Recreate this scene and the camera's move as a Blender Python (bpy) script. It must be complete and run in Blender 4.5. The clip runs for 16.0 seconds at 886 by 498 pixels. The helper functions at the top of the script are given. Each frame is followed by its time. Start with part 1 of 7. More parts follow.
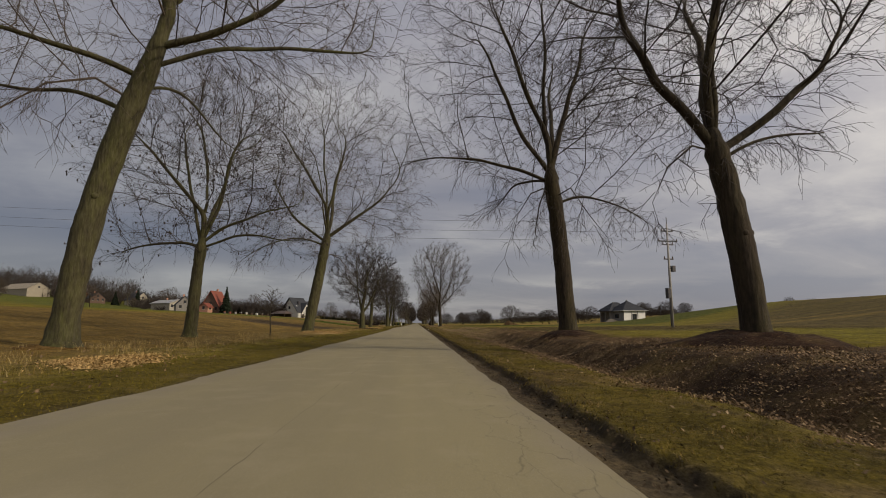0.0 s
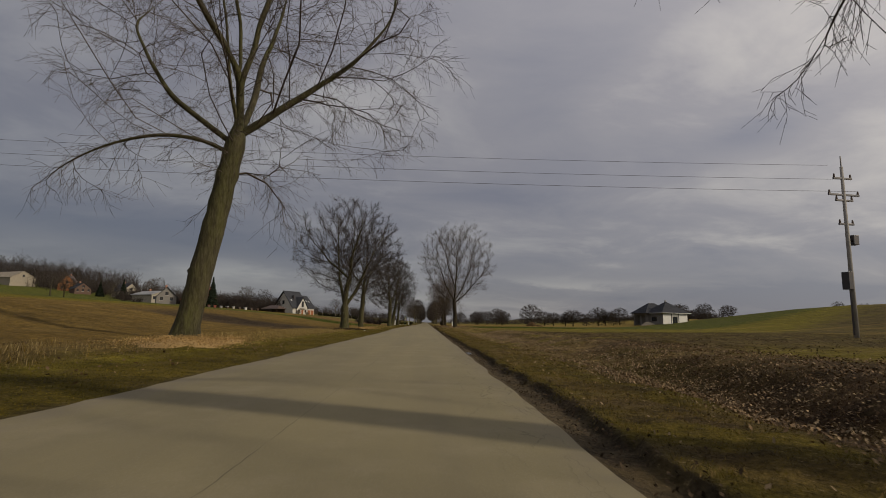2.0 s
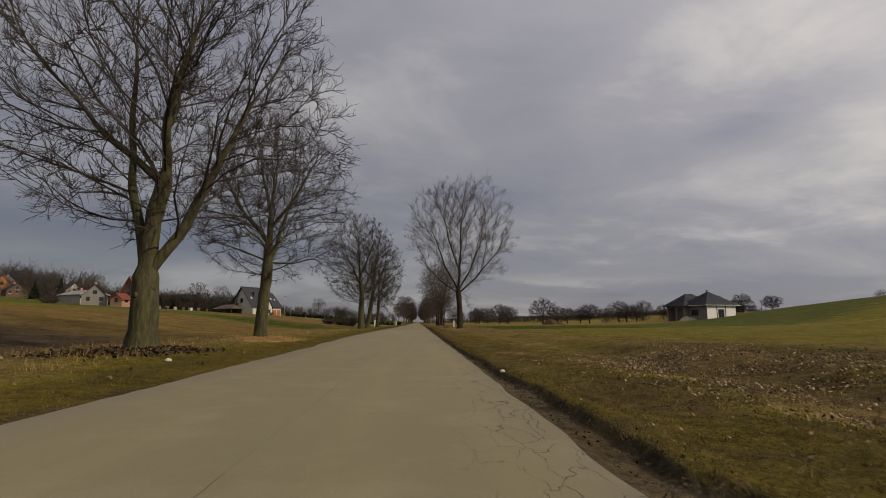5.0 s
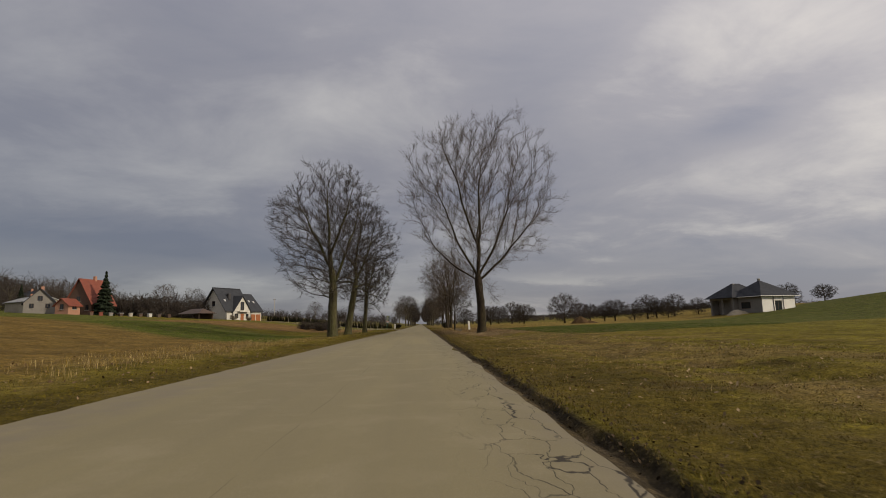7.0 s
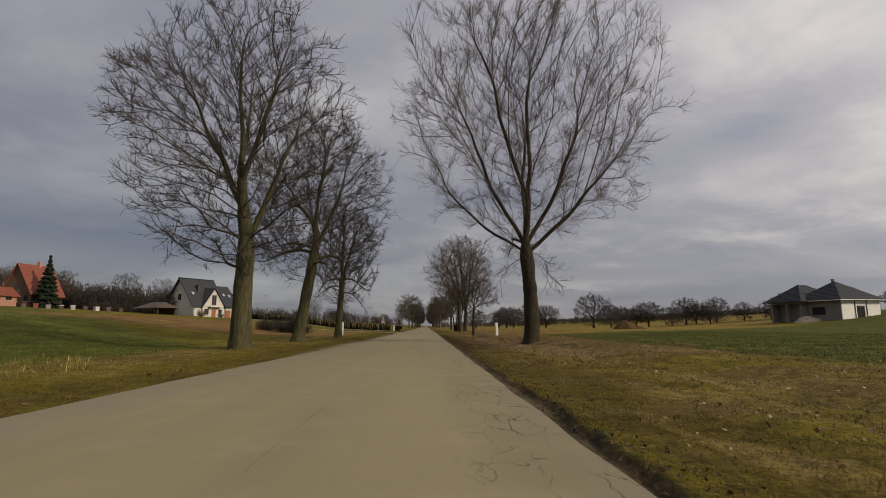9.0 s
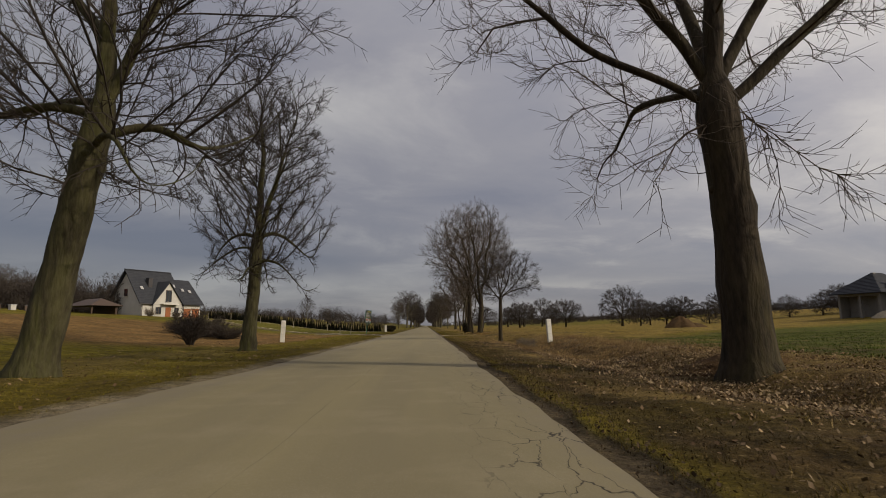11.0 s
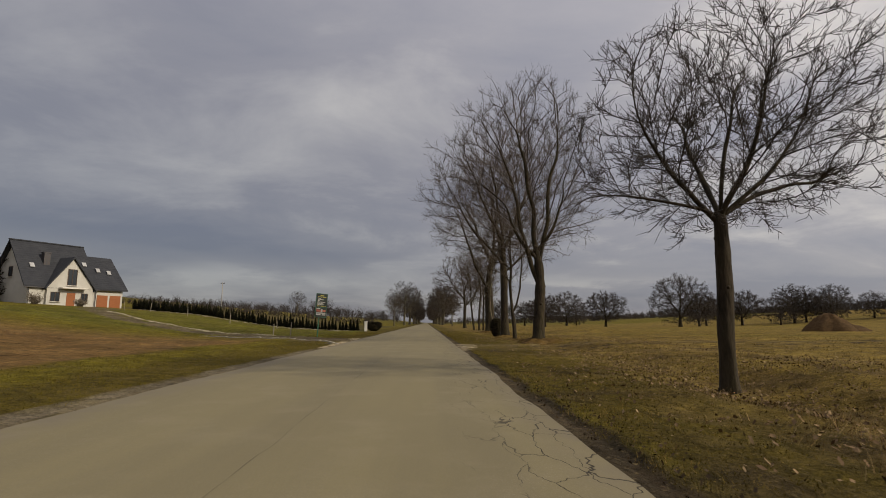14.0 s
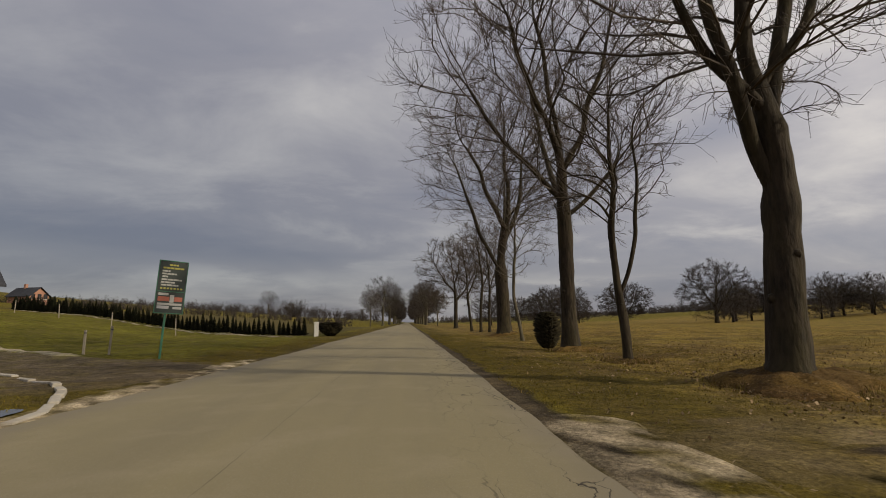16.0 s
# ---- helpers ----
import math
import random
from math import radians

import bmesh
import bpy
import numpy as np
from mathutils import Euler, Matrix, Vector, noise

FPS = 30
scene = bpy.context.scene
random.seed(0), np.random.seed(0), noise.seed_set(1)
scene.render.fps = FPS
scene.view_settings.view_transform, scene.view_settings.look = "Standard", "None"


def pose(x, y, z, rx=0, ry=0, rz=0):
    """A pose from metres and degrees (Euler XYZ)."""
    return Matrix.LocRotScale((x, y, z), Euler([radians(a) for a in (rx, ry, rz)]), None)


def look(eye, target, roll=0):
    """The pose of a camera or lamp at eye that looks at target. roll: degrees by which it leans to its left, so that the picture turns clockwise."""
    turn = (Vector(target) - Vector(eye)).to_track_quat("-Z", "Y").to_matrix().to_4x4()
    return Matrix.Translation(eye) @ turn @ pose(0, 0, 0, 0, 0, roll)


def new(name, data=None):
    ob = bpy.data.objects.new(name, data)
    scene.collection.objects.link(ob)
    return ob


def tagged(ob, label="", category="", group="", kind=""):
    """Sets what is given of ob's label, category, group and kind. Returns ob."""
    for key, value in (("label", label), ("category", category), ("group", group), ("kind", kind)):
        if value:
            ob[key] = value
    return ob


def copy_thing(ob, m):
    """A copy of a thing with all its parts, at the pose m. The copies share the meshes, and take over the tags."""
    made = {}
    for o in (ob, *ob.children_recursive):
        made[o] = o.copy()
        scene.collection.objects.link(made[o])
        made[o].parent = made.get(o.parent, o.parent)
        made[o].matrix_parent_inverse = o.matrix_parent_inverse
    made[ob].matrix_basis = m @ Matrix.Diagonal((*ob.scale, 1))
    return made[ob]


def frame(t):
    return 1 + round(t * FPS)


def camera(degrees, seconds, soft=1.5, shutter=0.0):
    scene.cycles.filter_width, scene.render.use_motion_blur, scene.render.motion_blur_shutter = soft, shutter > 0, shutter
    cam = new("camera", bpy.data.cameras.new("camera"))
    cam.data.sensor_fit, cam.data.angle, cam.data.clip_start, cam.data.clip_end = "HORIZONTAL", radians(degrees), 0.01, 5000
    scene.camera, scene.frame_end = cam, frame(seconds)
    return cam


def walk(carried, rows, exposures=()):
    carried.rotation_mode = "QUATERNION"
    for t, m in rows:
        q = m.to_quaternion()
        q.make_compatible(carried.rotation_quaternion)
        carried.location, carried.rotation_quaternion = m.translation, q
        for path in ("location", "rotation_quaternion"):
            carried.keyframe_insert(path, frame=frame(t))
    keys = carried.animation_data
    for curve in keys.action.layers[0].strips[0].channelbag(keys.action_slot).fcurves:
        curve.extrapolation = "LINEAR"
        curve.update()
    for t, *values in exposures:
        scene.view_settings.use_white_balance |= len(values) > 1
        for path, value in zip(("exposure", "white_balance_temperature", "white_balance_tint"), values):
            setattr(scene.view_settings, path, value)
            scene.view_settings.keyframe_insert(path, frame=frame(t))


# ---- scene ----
cam = camera(81.2, 16.0, soft=0.9, shutter=0.05)
PATH = [
    (0, (0.000, -1.352, 0.851), (0.0983, 0.6249, 1.1346), -0.07),
    (0.5, (0.000, 5.133, 0.851), (0.0592, 7.1122, 1.1334), -0.07),
    (1, (0.000, 11.290, 0.851), (0.0785, 13.2675, 1.1375), 1.16),
    (1.5, (0.000, 16.781, 0.851), (0.1007, 18.7589, 1.1314), 1.14),
    (2, (0.000, 22.351, 0.851), (0.0571, 24.3298, 1.1331), 1.07),
    (2.5, (0.000, 27.591, 0.851), (0.0404, 29.5696, 1.1386), 0.15),
    (3, (0.000, 33.121, 0.851), (0.0832, 35.0999, 1.1265), 0.64),
    (3.5, (0.000, 38.717, 0.851), (0.1114, 40.6954, 1.1234), 0.53),
    (4, (0.000, 44.335, 0.851), (0.0593, 46.3145, 1.1304), -0.37),
    (4.5, (0.000, 49.863, 0.851), (0.0639, 51.8423, 1.1306), -0.24),
    (5, (0.000, 55.352, 0.851), (0.0938, 57.3299, 1.1309), -0.02),
    (5.2, (0.000, 57.465, 0.851), (0.0845, 59.4431, 1.1332), -0.36),
    (7.3, (0.000, 80.433, 0.851), (0.1006, 82.4100, 1.1363), -1.74),
    (7.5, (0.000, 82.606, 0.851), (0.1320, 84.5830, 1.1267), -2.04),
    (8, (0.000, 87.879, 0.851), (0.1069, 89.8573, 1.1265), 0.72),
    (8.2, (0.000, 89.959, 0.851), (0.0721, 91.9379, 1.1331), 0.05),
    (10.3, (0.000, 110.080, 0.851), (0.0795, 112.0561, 1.1487), -1.26),
    (10.5, (0.000, 111.998, 0.851), (0.0933, 113.9761, 1.1341), -1.89),
    (11, (0.000, 116.558, 0.851), (0.0671, 118.5351, 1.1432), -0.72),
    (11.5, (0.000, 120.620, 0.851), (0.0872, 122.5960, 1.1451), -0.16),
    (12, (0.000, 124.871, 0.851), (0.0940, 126.8496, 1.1265), -1.18),
    (12.5, (0.000, 128.850, 0.851), (0.0892, 130.8277, 1.1370), -1.16),
    (13, (0.000, 132.829, 0.851), (0.1099, 134.8068, 1.1296), 0.02),
    (13.5, (0.000, 136.873, 0.851), (0.0976, 138.8501, 1.1346), -0.43),
    (14, (0.000, 140.911, 0.851), (0.0623, 142.8904, 1.1332), 0.05),
    (14.5, (0.000, 144.928, 0.851), (0.1125, 146.9036, 1.1341), -0.66),
    (15, (0.000, 149.067, 0.851), (0.0964, 151.0439, 1.1350), -0.84),
    (15.5, (0.000, 153.001, 0.851), (0.0661, 154.9804, 1.1298), 0.27),
    (16, (0.000, 157.095, 0.851), (0.1370, 159.0699, 1.1300), -0.77),
]
EXPOSURES = [(0.0, -0.05), (0.7, -0.18), (1.5, -0.34), (2.5, -0.34), (3.5, -0.22), (5.0, -0.16), (8.0, 0.0), (10.5, -0.02), (11.5, -0.18), (12.0, -0.13), (13.0, -0.04), (14.0, -0.02), (16.0, 0.0)]
walk(cam, [(t, look(eye, target, roll)) for t, eye, target, roll in PATH], EXPOSURES)

# ---- sky and sun ----
SUN_AZ, SUN_EL = radians(115), radians(28)  # azimuth clockwise from +y
SUN_DIR = Vector((math.sin(SUN_AZ) * math.cos(SUN_EL), math.cos(SUN_AZ) * math.cos(SUN_EL), math.sin(SUN_EL)))


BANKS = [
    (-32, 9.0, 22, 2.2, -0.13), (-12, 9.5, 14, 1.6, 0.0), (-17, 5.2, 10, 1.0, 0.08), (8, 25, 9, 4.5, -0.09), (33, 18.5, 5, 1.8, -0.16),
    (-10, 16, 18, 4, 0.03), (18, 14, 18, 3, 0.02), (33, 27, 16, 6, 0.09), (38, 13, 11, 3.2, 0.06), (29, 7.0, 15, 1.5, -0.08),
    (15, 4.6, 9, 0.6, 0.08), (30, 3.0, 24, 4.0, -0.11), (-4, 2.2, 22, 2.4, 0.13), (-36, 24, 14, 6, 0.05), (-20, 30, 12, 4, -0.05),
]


def make_world():
    world = bpy.data.worlds.new("sky")
    scene.world = world
    world.use_nodes = True
    nt = world.node_tree
    nt.nodes.clear()
    out = nt.nodes.new("ShaderNodeOutputWorld")
    bg = nt.nodes.new("ShaderNodeBackground")
    sky = nt.nodes.new("ShaderNodeTexSky")
    sky.sky_type, sky.sun_disc = "NISHITA", False
    sky.sun_elevation, sky.sun_rotation = SUN_EL, SUN_AZ
    co = nt.nodes.new("ShaderNodeTexCoord")
    sep = nt.nodes.new("ShaderNodeSeparateXYZ")
    nt.links.new(co.outputs["Generated"], sep.inputs[0])

    def m(op, a, b=None, c=None, clamp=False):
        n = nt.nodes.new("ShaderNodeMath")
        n.operation, n.use_clamp = op, clamp
        for k, v in enumerate((a, b, c)):
            if v is None:
                continue
            if isinstance(v, (int, float)):
                n.inputs[k].default_value = v
            else:
                nt.links.new(v, n.inputs[k])
        return n.outputs[0]

    up = m("ADD", m("MAXIMUM", sep.outputs[2], 0.0), 0.20)
    comb = nt.nodes.new("ShaderNodeCombineXYZ")
    nt.links.new(m("DIVIDE", sep.outputs[0], up), comb.inputs[0])
    nt.links.new(m("DIVIDE", sep.outputs[1], up), comb.inputs[1])

    def cloud(scale, sx, sy, detail, off, rough=0.55):
        mp = nt.nodes.new("ShaderNodeMapping")
        mp.inputs["Scale"].default_value = (sx, sy, 1)
        mp.inputs["Location"].default_value = off
        mp.inputs["Rotation"].default_value = (0, 0, radians(-12))
        nt.links.new(comb.outputs[0], mp.inputs[0])
        n = nt.nodes.new("ShaderNodeTexNoise")
        n.inputs["Scale"].default_value, n.inputs["Detail"].default_value, n.inputs["Roughness"].default_value = scale, detail, rough
        n.inputs["Distortion"].default_value = 0.4
        nt.links.new(mp.outputs[0], n.inputs["Vector"])
        return n.outputs[0]

    broad = cloud(0.75, 0.75, 0.95, 3, (3.1, 0.4, 0))
    fine = cloud(2.0, 0.8, 1.0, 6, (0.3, 5.2, 2), 0.6)
    dens = m("ADD", m("MULTIPLY", broad, 0.60), m("MULTIPLY", fine, 0.40))
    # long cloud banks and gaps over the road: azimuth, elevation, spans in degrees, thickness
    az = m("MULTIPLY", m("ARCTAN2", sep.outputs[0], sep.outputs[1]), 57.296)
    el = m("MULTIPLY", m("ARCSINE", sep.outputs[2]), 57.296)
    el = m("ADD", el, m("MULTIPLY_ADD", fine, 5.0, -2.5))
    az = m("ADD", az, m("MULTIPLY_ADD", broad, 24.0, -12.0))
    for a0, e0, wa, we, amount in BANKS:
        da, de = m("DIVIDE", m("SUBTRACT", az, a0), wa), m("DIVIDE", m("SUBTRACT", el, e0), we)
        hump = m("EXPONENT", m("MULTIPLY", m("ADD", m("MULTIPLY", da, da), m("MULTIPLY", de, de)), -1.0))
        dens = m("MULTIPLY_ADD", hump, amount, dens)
    ramp = nt.nodes.new("ShaderNodeValToRGB")
    e = ramp.color_ramp.elements
    e[0].position, e[0].color = 0.34, (0.260, 0.266, 0.316, 1)
    e[1].position, e[1].color = 0.66, (0.570, 0.550, 0.533, 1)
    mid = ramp.color_ramp.elements.new(0.50)
    mid.color = (0.350, 0.343, 0.372, 1)
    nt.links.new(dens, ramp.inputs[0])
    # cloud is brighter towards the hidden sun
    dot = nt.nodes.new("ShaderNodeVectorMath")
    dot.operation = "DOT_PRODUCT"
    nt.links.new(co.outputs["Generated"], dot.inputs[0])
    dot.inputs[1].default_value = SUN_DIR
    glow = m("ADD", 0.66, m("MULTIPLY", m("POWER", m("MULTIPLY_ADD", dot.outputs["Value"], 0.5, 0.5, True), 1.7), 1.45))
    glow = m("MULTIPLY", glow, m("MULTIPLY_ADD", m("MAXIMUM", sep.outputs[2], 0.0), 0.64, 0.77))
    lit = nt.nodes.new("ShaderNodeVectorMath")
    lit.operation = "SCALE"
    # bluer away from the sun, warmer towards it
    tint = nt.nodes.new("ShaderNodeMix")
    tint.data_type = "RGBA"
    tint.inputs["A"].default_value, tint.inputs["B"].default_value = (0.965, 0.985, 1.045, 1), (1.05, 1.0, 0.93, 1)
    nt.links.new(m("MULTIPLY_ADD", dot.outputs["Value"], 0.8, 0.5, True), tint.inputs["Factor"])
    hue = nt.nodes.new("ShaderNodeVectorMath")
    hue.operation = "MULTIPLY"
    nt.links.new(ramp.outputs[0], hue.inputs[0])
    nt.links.new(tint.outputs["Result"], hue.inputs[1])
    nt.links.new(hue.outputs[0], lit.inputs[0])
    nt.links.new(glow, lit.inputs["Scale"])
    thin = nt.nodes.new("ShaderNodeVectorMath")
    thin.operation = "SCALE"
    nt.links.new(sky.outputs[0], thin.inputs[0])
    thin.inputs["Scale"].default_value = 0.07
    mix = nt.nodes.new("ShaderNodeMix")
    mix.data_type = "RGBA"
    mix.inputs["Factor"].default_value = 0.86
    nt.links.new(thin.outputs[0], mix.inputs["A"])
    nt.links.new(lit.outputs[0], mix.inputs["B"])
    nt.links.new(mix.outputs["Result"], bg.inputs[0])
    bg.inputs[1].default_value = 1.0
    nt.links.new(bg.outputs[0], out.inputs[0])


make_world()
sun = new("sun", bpy.data.lights.new("sun", "SUN"))
sun.data.energy, sun.data.angle, sun.data.color = 3.1, radians(1.4), (1.0, 0.87, 0.68)
sun.matrix_world = look(SUN_DIR * 100, (0, 0, 0))


# ---- materials ----
def mat(name, base, rough=0.85, grain=(), bump=0.0, bump_scale=40.0, metal=0.0, spec=0.3, stretch=(1, 1, 1), deep=0.02, island=0.0, rnd=0.0, attr=None):
    """A surface: a base colour, layers of (scale, colour, amount) by noise, fine relief."""
    mt = bpy.data.materials.new(name)
    mt.use_nodes = True
    nt = mt.node_tree
    bs = nt.nodes["Principled BSDF"]
    bs.inputs["Roughness"].default_value, bs.inputs["Metallic"].default_value = rough, metal
    bs.inputs["Specular IOR Level"].default_value = spec
    co = nt.nodes.new("ShaderNodeTexCoord")
    mp = nt.nodes.new("ShaderNodeMapping")
    mp.inputs["Scale"].default_value = stretch
    nt.links.new(co.outputs["Object"], mp.inputs[0])
    if attr:
        an = nt.nodes.new("ShaderNodeAttribute")
        an.attribute_name = attr
        col = an.outputs["Color"]
    else:
        rgb = nt.nodes.new("ShaderNodeRGB")
        rgb.outputs[0].default_value = (*base, 1)
        col = rgb.outputs[0]
    for k, (scale, colour, amount) in enumerate(grain):
        n = nt.nodes.new("ShaderNodeTexNoise")
        n.inputs["Scale"].default_value, n.inputs["Detail"].default_value, n.inputs["Roughness"].default_value = scale, 5, 0.65
        nt.links.new(mp.outputs[0], n.inputs["Vector"])
        rp = nt.nodes.new("ShaderNodeMapRange")
        rp.inputs[1].default_value, rp.inputs[2].default_value = 0.42, 0.66
        rp.inputs[3].default_value, rp.inputs[4].default_value = 0.0, amount
        nt.links.new(n.outputs[0], rp.inputs[0])
        mx = nt.nodes.new("ShaderNodeMix")
        mx.data_type = "RGBA"
        nt.links.new(rp.outputs[0], mx.inputs["Factor"])
        nt.links.new(col, mx.inputs["A"])
        mx.inputs["B"].default_value = (*colour, 1)
        col = mx.outputs["Result"]
    if island or rnd:
        src = nt.nodes.new("ShaderNodeNewGeometry").outputs["Random Per Island"] if island else nt.nodes.new("ShaderNodeObjectInfo").outputs["Random"]
        rp = nt.nodes.new("ShaderNodeMapRange")
        rp.inputs[3].default_value, rp.inputs[4].default_value = 1 - (island or rnd), 1 + (island or rnd)
        nt.links.new(src, rp.inputs[0])
        sc = nt.nodes.new("ShaderNodeVectorMath")
        sc.operation = "SCALE"
        nt.links.new(col, sc.inputs[0])
        nt.links.new(rp.outputs[0], sc.inputs["Scale"])
        col = sc.outputs[0]
    nt.links.new(col, bs.inputs["Base Color"])
    if bump:
        n = nt.nodes.new("ShaderNodeTexNoise")
        n.inputs["Scale"].default_value, n.inputs["Detail"].default_value = bump_scale, 6
        nt.links.new(mp.outputs[0], n.inputs["Vector"])
        b = nt.nodes.new("ShaderNodeBump")
        b.inputs["Strength"].default_value, b.inputs["Distance"].default_value = bump, deep
        nt.links.new(n.outputs[0], b.inputs["Height"])
        nt.links.new(b.outputs[0], bs.inputs["Normal"])
    return mt


BARK = mat("bark", (0.074, 0.060, 0.040), 0.95, [(0.5, (0.085, 0.085, 0.024), 0.8), (6, (0.028, 0.021, 0.013), 0.8), (15, (0.17, 0.145, 0.10), 0.45)], 1.0, 9, stretch=(1, 1, 0.24), deep=0.055)
BARK_GREEN = mat("mossy_bark", (0.050, 0.044, 0.021), 0.95, [(0.45, (0.066, 0.068, 0.014), 0.85), (6, (0.020, 0.016, 0.009), 0.85), (15, (0.13, 0.112, 0.065), 0.30)], 1.0, 9, stretch=(1, 1, 0.24), deep=0.055)
BARK_DARK = mat("dark_bark", (0.026, 0.0185, 0.011), 0.95, [(0.5, (0.048, 0.041, 0.012), 0.85), (6, (0.009, 0.0065, 0.004), 0.85), (15, (0.062, 0.044, 0.027), 0.4)], 1.0, 9, stretch=(1, 1, 0.24), deep=0.055)
TWIG = mat("twig", (0.060, 0.045, 0.033), 0.9, [(1.2, (0.085, 0.064, 0.040), 0.6)], island=0.3)
TWIG_DARK = mat("dark_twig", (0.035, 0.027, 0.021), 0.9, [(1.2, (0.060, 0.048, 0.038), 0.5)], island=0.3)
TWIG_PALE = mat("pale_twig", (0.135, 0.110, 0.080), 0.9, [(1.2, (0.17, 0.135, 0.085), 0.6)], island=0.3)


def ground_mat():
    """Turf and soil: the tone of the place, broken up by tufts, crumbs, bleached straw and dark hollows."""
    mt = bpy.data.materials.new("field")
    mt.use_nodes = True
    nt = mt.node_tree
    bs = nt.nodes["Principled BSDF"]
    bs.inputs["Roughness"].default_value, bs.inputs["Specular IOR Level"].default_value = 1.0, 0.08
    an = nt.nodes.new("ShaderNodeAttribute")
    an.attribute_name = "tone"
    co = nt.nodes.new("ShaderNodeTexCoord")

    def noise_at(scale, detail, rough=0.6):
        n = nt.nodes.new("ShaderNodeTexNoise")
        n.inputs["Scale"].default_value, n.inputs["Detail"].default_value, n.inputs["Roughness"].default_value = scale, detail, rough
        nt.links.new(co.outputs["Object"], n.inputs["Vector"])
        return n.outputs[0]

    def ranged(src, a, b, lo, hi):
        r = nt.nodes.new("ShaderNodeMapRange")
        for k, v in enumerate((a, b, lo, hi)):
            r.inputs[k + 1].default_value = v
        nt.links.new(src, r.inputs[0])
        return r.outputs[0]

    def times(a, b):
        n = nt.nodes.new("ShaderNodeMath")
        n.operation = "MULTIPLY"
        nt.links.new(a, n.inputs[0])
        nt.links.new(b, n.inputs[1])
        return n.outputs[0]

    k = times(ranged(noise_at(0.5, 4), 0.35, 0.65, 0.72, 1.28), ranged(noise_at(4.5, 5, 0.7), 0.32, 0.68, 0.48, 1.42))
    k = times(k, ranged(noise_at(26, 4, 0.7), 0.3, 0.7, 0.5, 1.5))
    sc = nt.nodes.new("ShaderNodeVectorMath")
    sc.operation = "SCALE"
    nt.links.new(an.outputs["Color"], sc.inputs[0])
    nt.links.new(k, sc.inputs["Scale"])
    col = sc.outputs[0]
    for scale, lo, hi, amount, colour in ((1.1, 0.52, 0.70, 0.45, (0.135, 0.098, 0.038)), (16, 0.60, 0.72, 0.65, (0.24, 0.18, 0.085)), (9, 0.60, 0.72, 0.75, (0.022, 0.017, 0.009))):
        mx = nt.nodes.new("ShaderNodeMix")
        mx.data_type = "RGBA"
        nt.links.new(ranged(noise_at(scale, 4, 0.65), lo, hi, 0, amount), mx.inputs["Factor"])
        nt.links.new(col, mx.inputs["A"])
        mx.inputs["B"].default_value = (*colour, 1)
        col = mx.outputs["Result"]
    nt.links.new(col, bs.inputs["Base Color"])
    b = nt.nodes.new("ShaderNodeBump")
    b.inputs["Strength"].default_value, b.inputs["Distance"].default_value = 1.0, 0.07
    nt.links.new(noise_at(7, 7, 0.7), b.inputs["Height"])
    nt.links.new(b.outputs[0], bs.inputs["Normal"])
    return mt


GROUND = ground_mat()
DARK_EARTH = mat("heaped_earth", (0.075, 0.045, 0.022), 1.0, [(0.9, (0.045, 0.030, 0.017), 0.8), (8, (0.11, 0.075, 0.036), 0.6)], 1.0, 6, spec=0.05)
GRASS = mat("grass", (0.1, 0.1, 0.04), 0.9, (), spec=0.15, island=0.45, attr="tone")
LEAF_PALE = mat("bleached_leaf", (0.25, 0.185, 0.105), 0.8, [(3.0, (0.16, 0.10, 0.05), 0.8)], spec=0.2, island=0.55)
LEAVES = mat("dead_leaf", (0.095, 0.058, 0.029), 0.85, [(2.2, (0.30, 0.21, 0.115), 0.75)], spec=0.2, island=0.4)
CLOD = mat("soil_clod", (0.055, 0.040, 0.026), 1.0, [(6, (0.085, 0.062, 0.038), 0.6)], 0.8, 20, spec=0.03, island=0.35)
PALE_WALL = mat("weathered_render", (0.30, 0.27, 0.215), 0.9, [(0.6, (0.23, 0.205, 0.16), 0.7), (9, (0.36, 0.33, 0.27), 0.4)], 0.3, 60)
RENDER_WALL = mat("white_render", (0.46, 0.445, 0.40), 0.9, [(0.6, (0.34, 0.325, 0.29), 0.6), (9, (0.46, 0.44, 0.40), 0.4)], 0.3, 60)
BLOCK_WALL = mat("grey_block", (0.185, 0.172, 0.155), 0.95, [(0.8, (0.14, 0.13, 0.118), 0.6), (6, (0.24, 0.225, 0.20), 0.5)], 0.5, 30)
INSULATION = mat("white_insulation", (0.68, 0.66, 0.61), 0.8, [(0.7, (0.56, 0.54, 0.49), 0.5)], 0.2, 40)
TILE_DARK = mat("anthracite_tile", (0.036, 0.038, 0.044), 0.78, [(1.2, (0.055, 0.057, 0.062), 0.6), (14, (0.025, 0.027, 0.032), 0.5)], 0.6, 25, spec=0.12)
TILE_RED = mat("red_tile", (0.175, 0.046, 0.028), 0.8, [(1.0, (0.115, 0.036, 0.026), 0.8), (9, (0.21, 0.075, 0.045), 0.5)], 0.6, 20)
SHEET_GREY = mat("grey_sheet", (0.36, 0.36, 0.36), 0.6, [(0.8, (0.28, 0.27, 0.26), 0.6)], 0.2, 30)
BRICK_OLD = mat("old_brick", (0.34, 0.17, 0.11), 0.9, [(0.8, (0.26, 0.14, 0.10), 0.6), (9, (0.42, 0.25, 0.17), 0.5)], 0.5, 30)
ORANGE_WALL = mat("orange_render", (0.36, 0.15, 0.055), 0.9, [(0.7, (0.45, 0.20, 0.08), 0.6)], 0.3, 40)
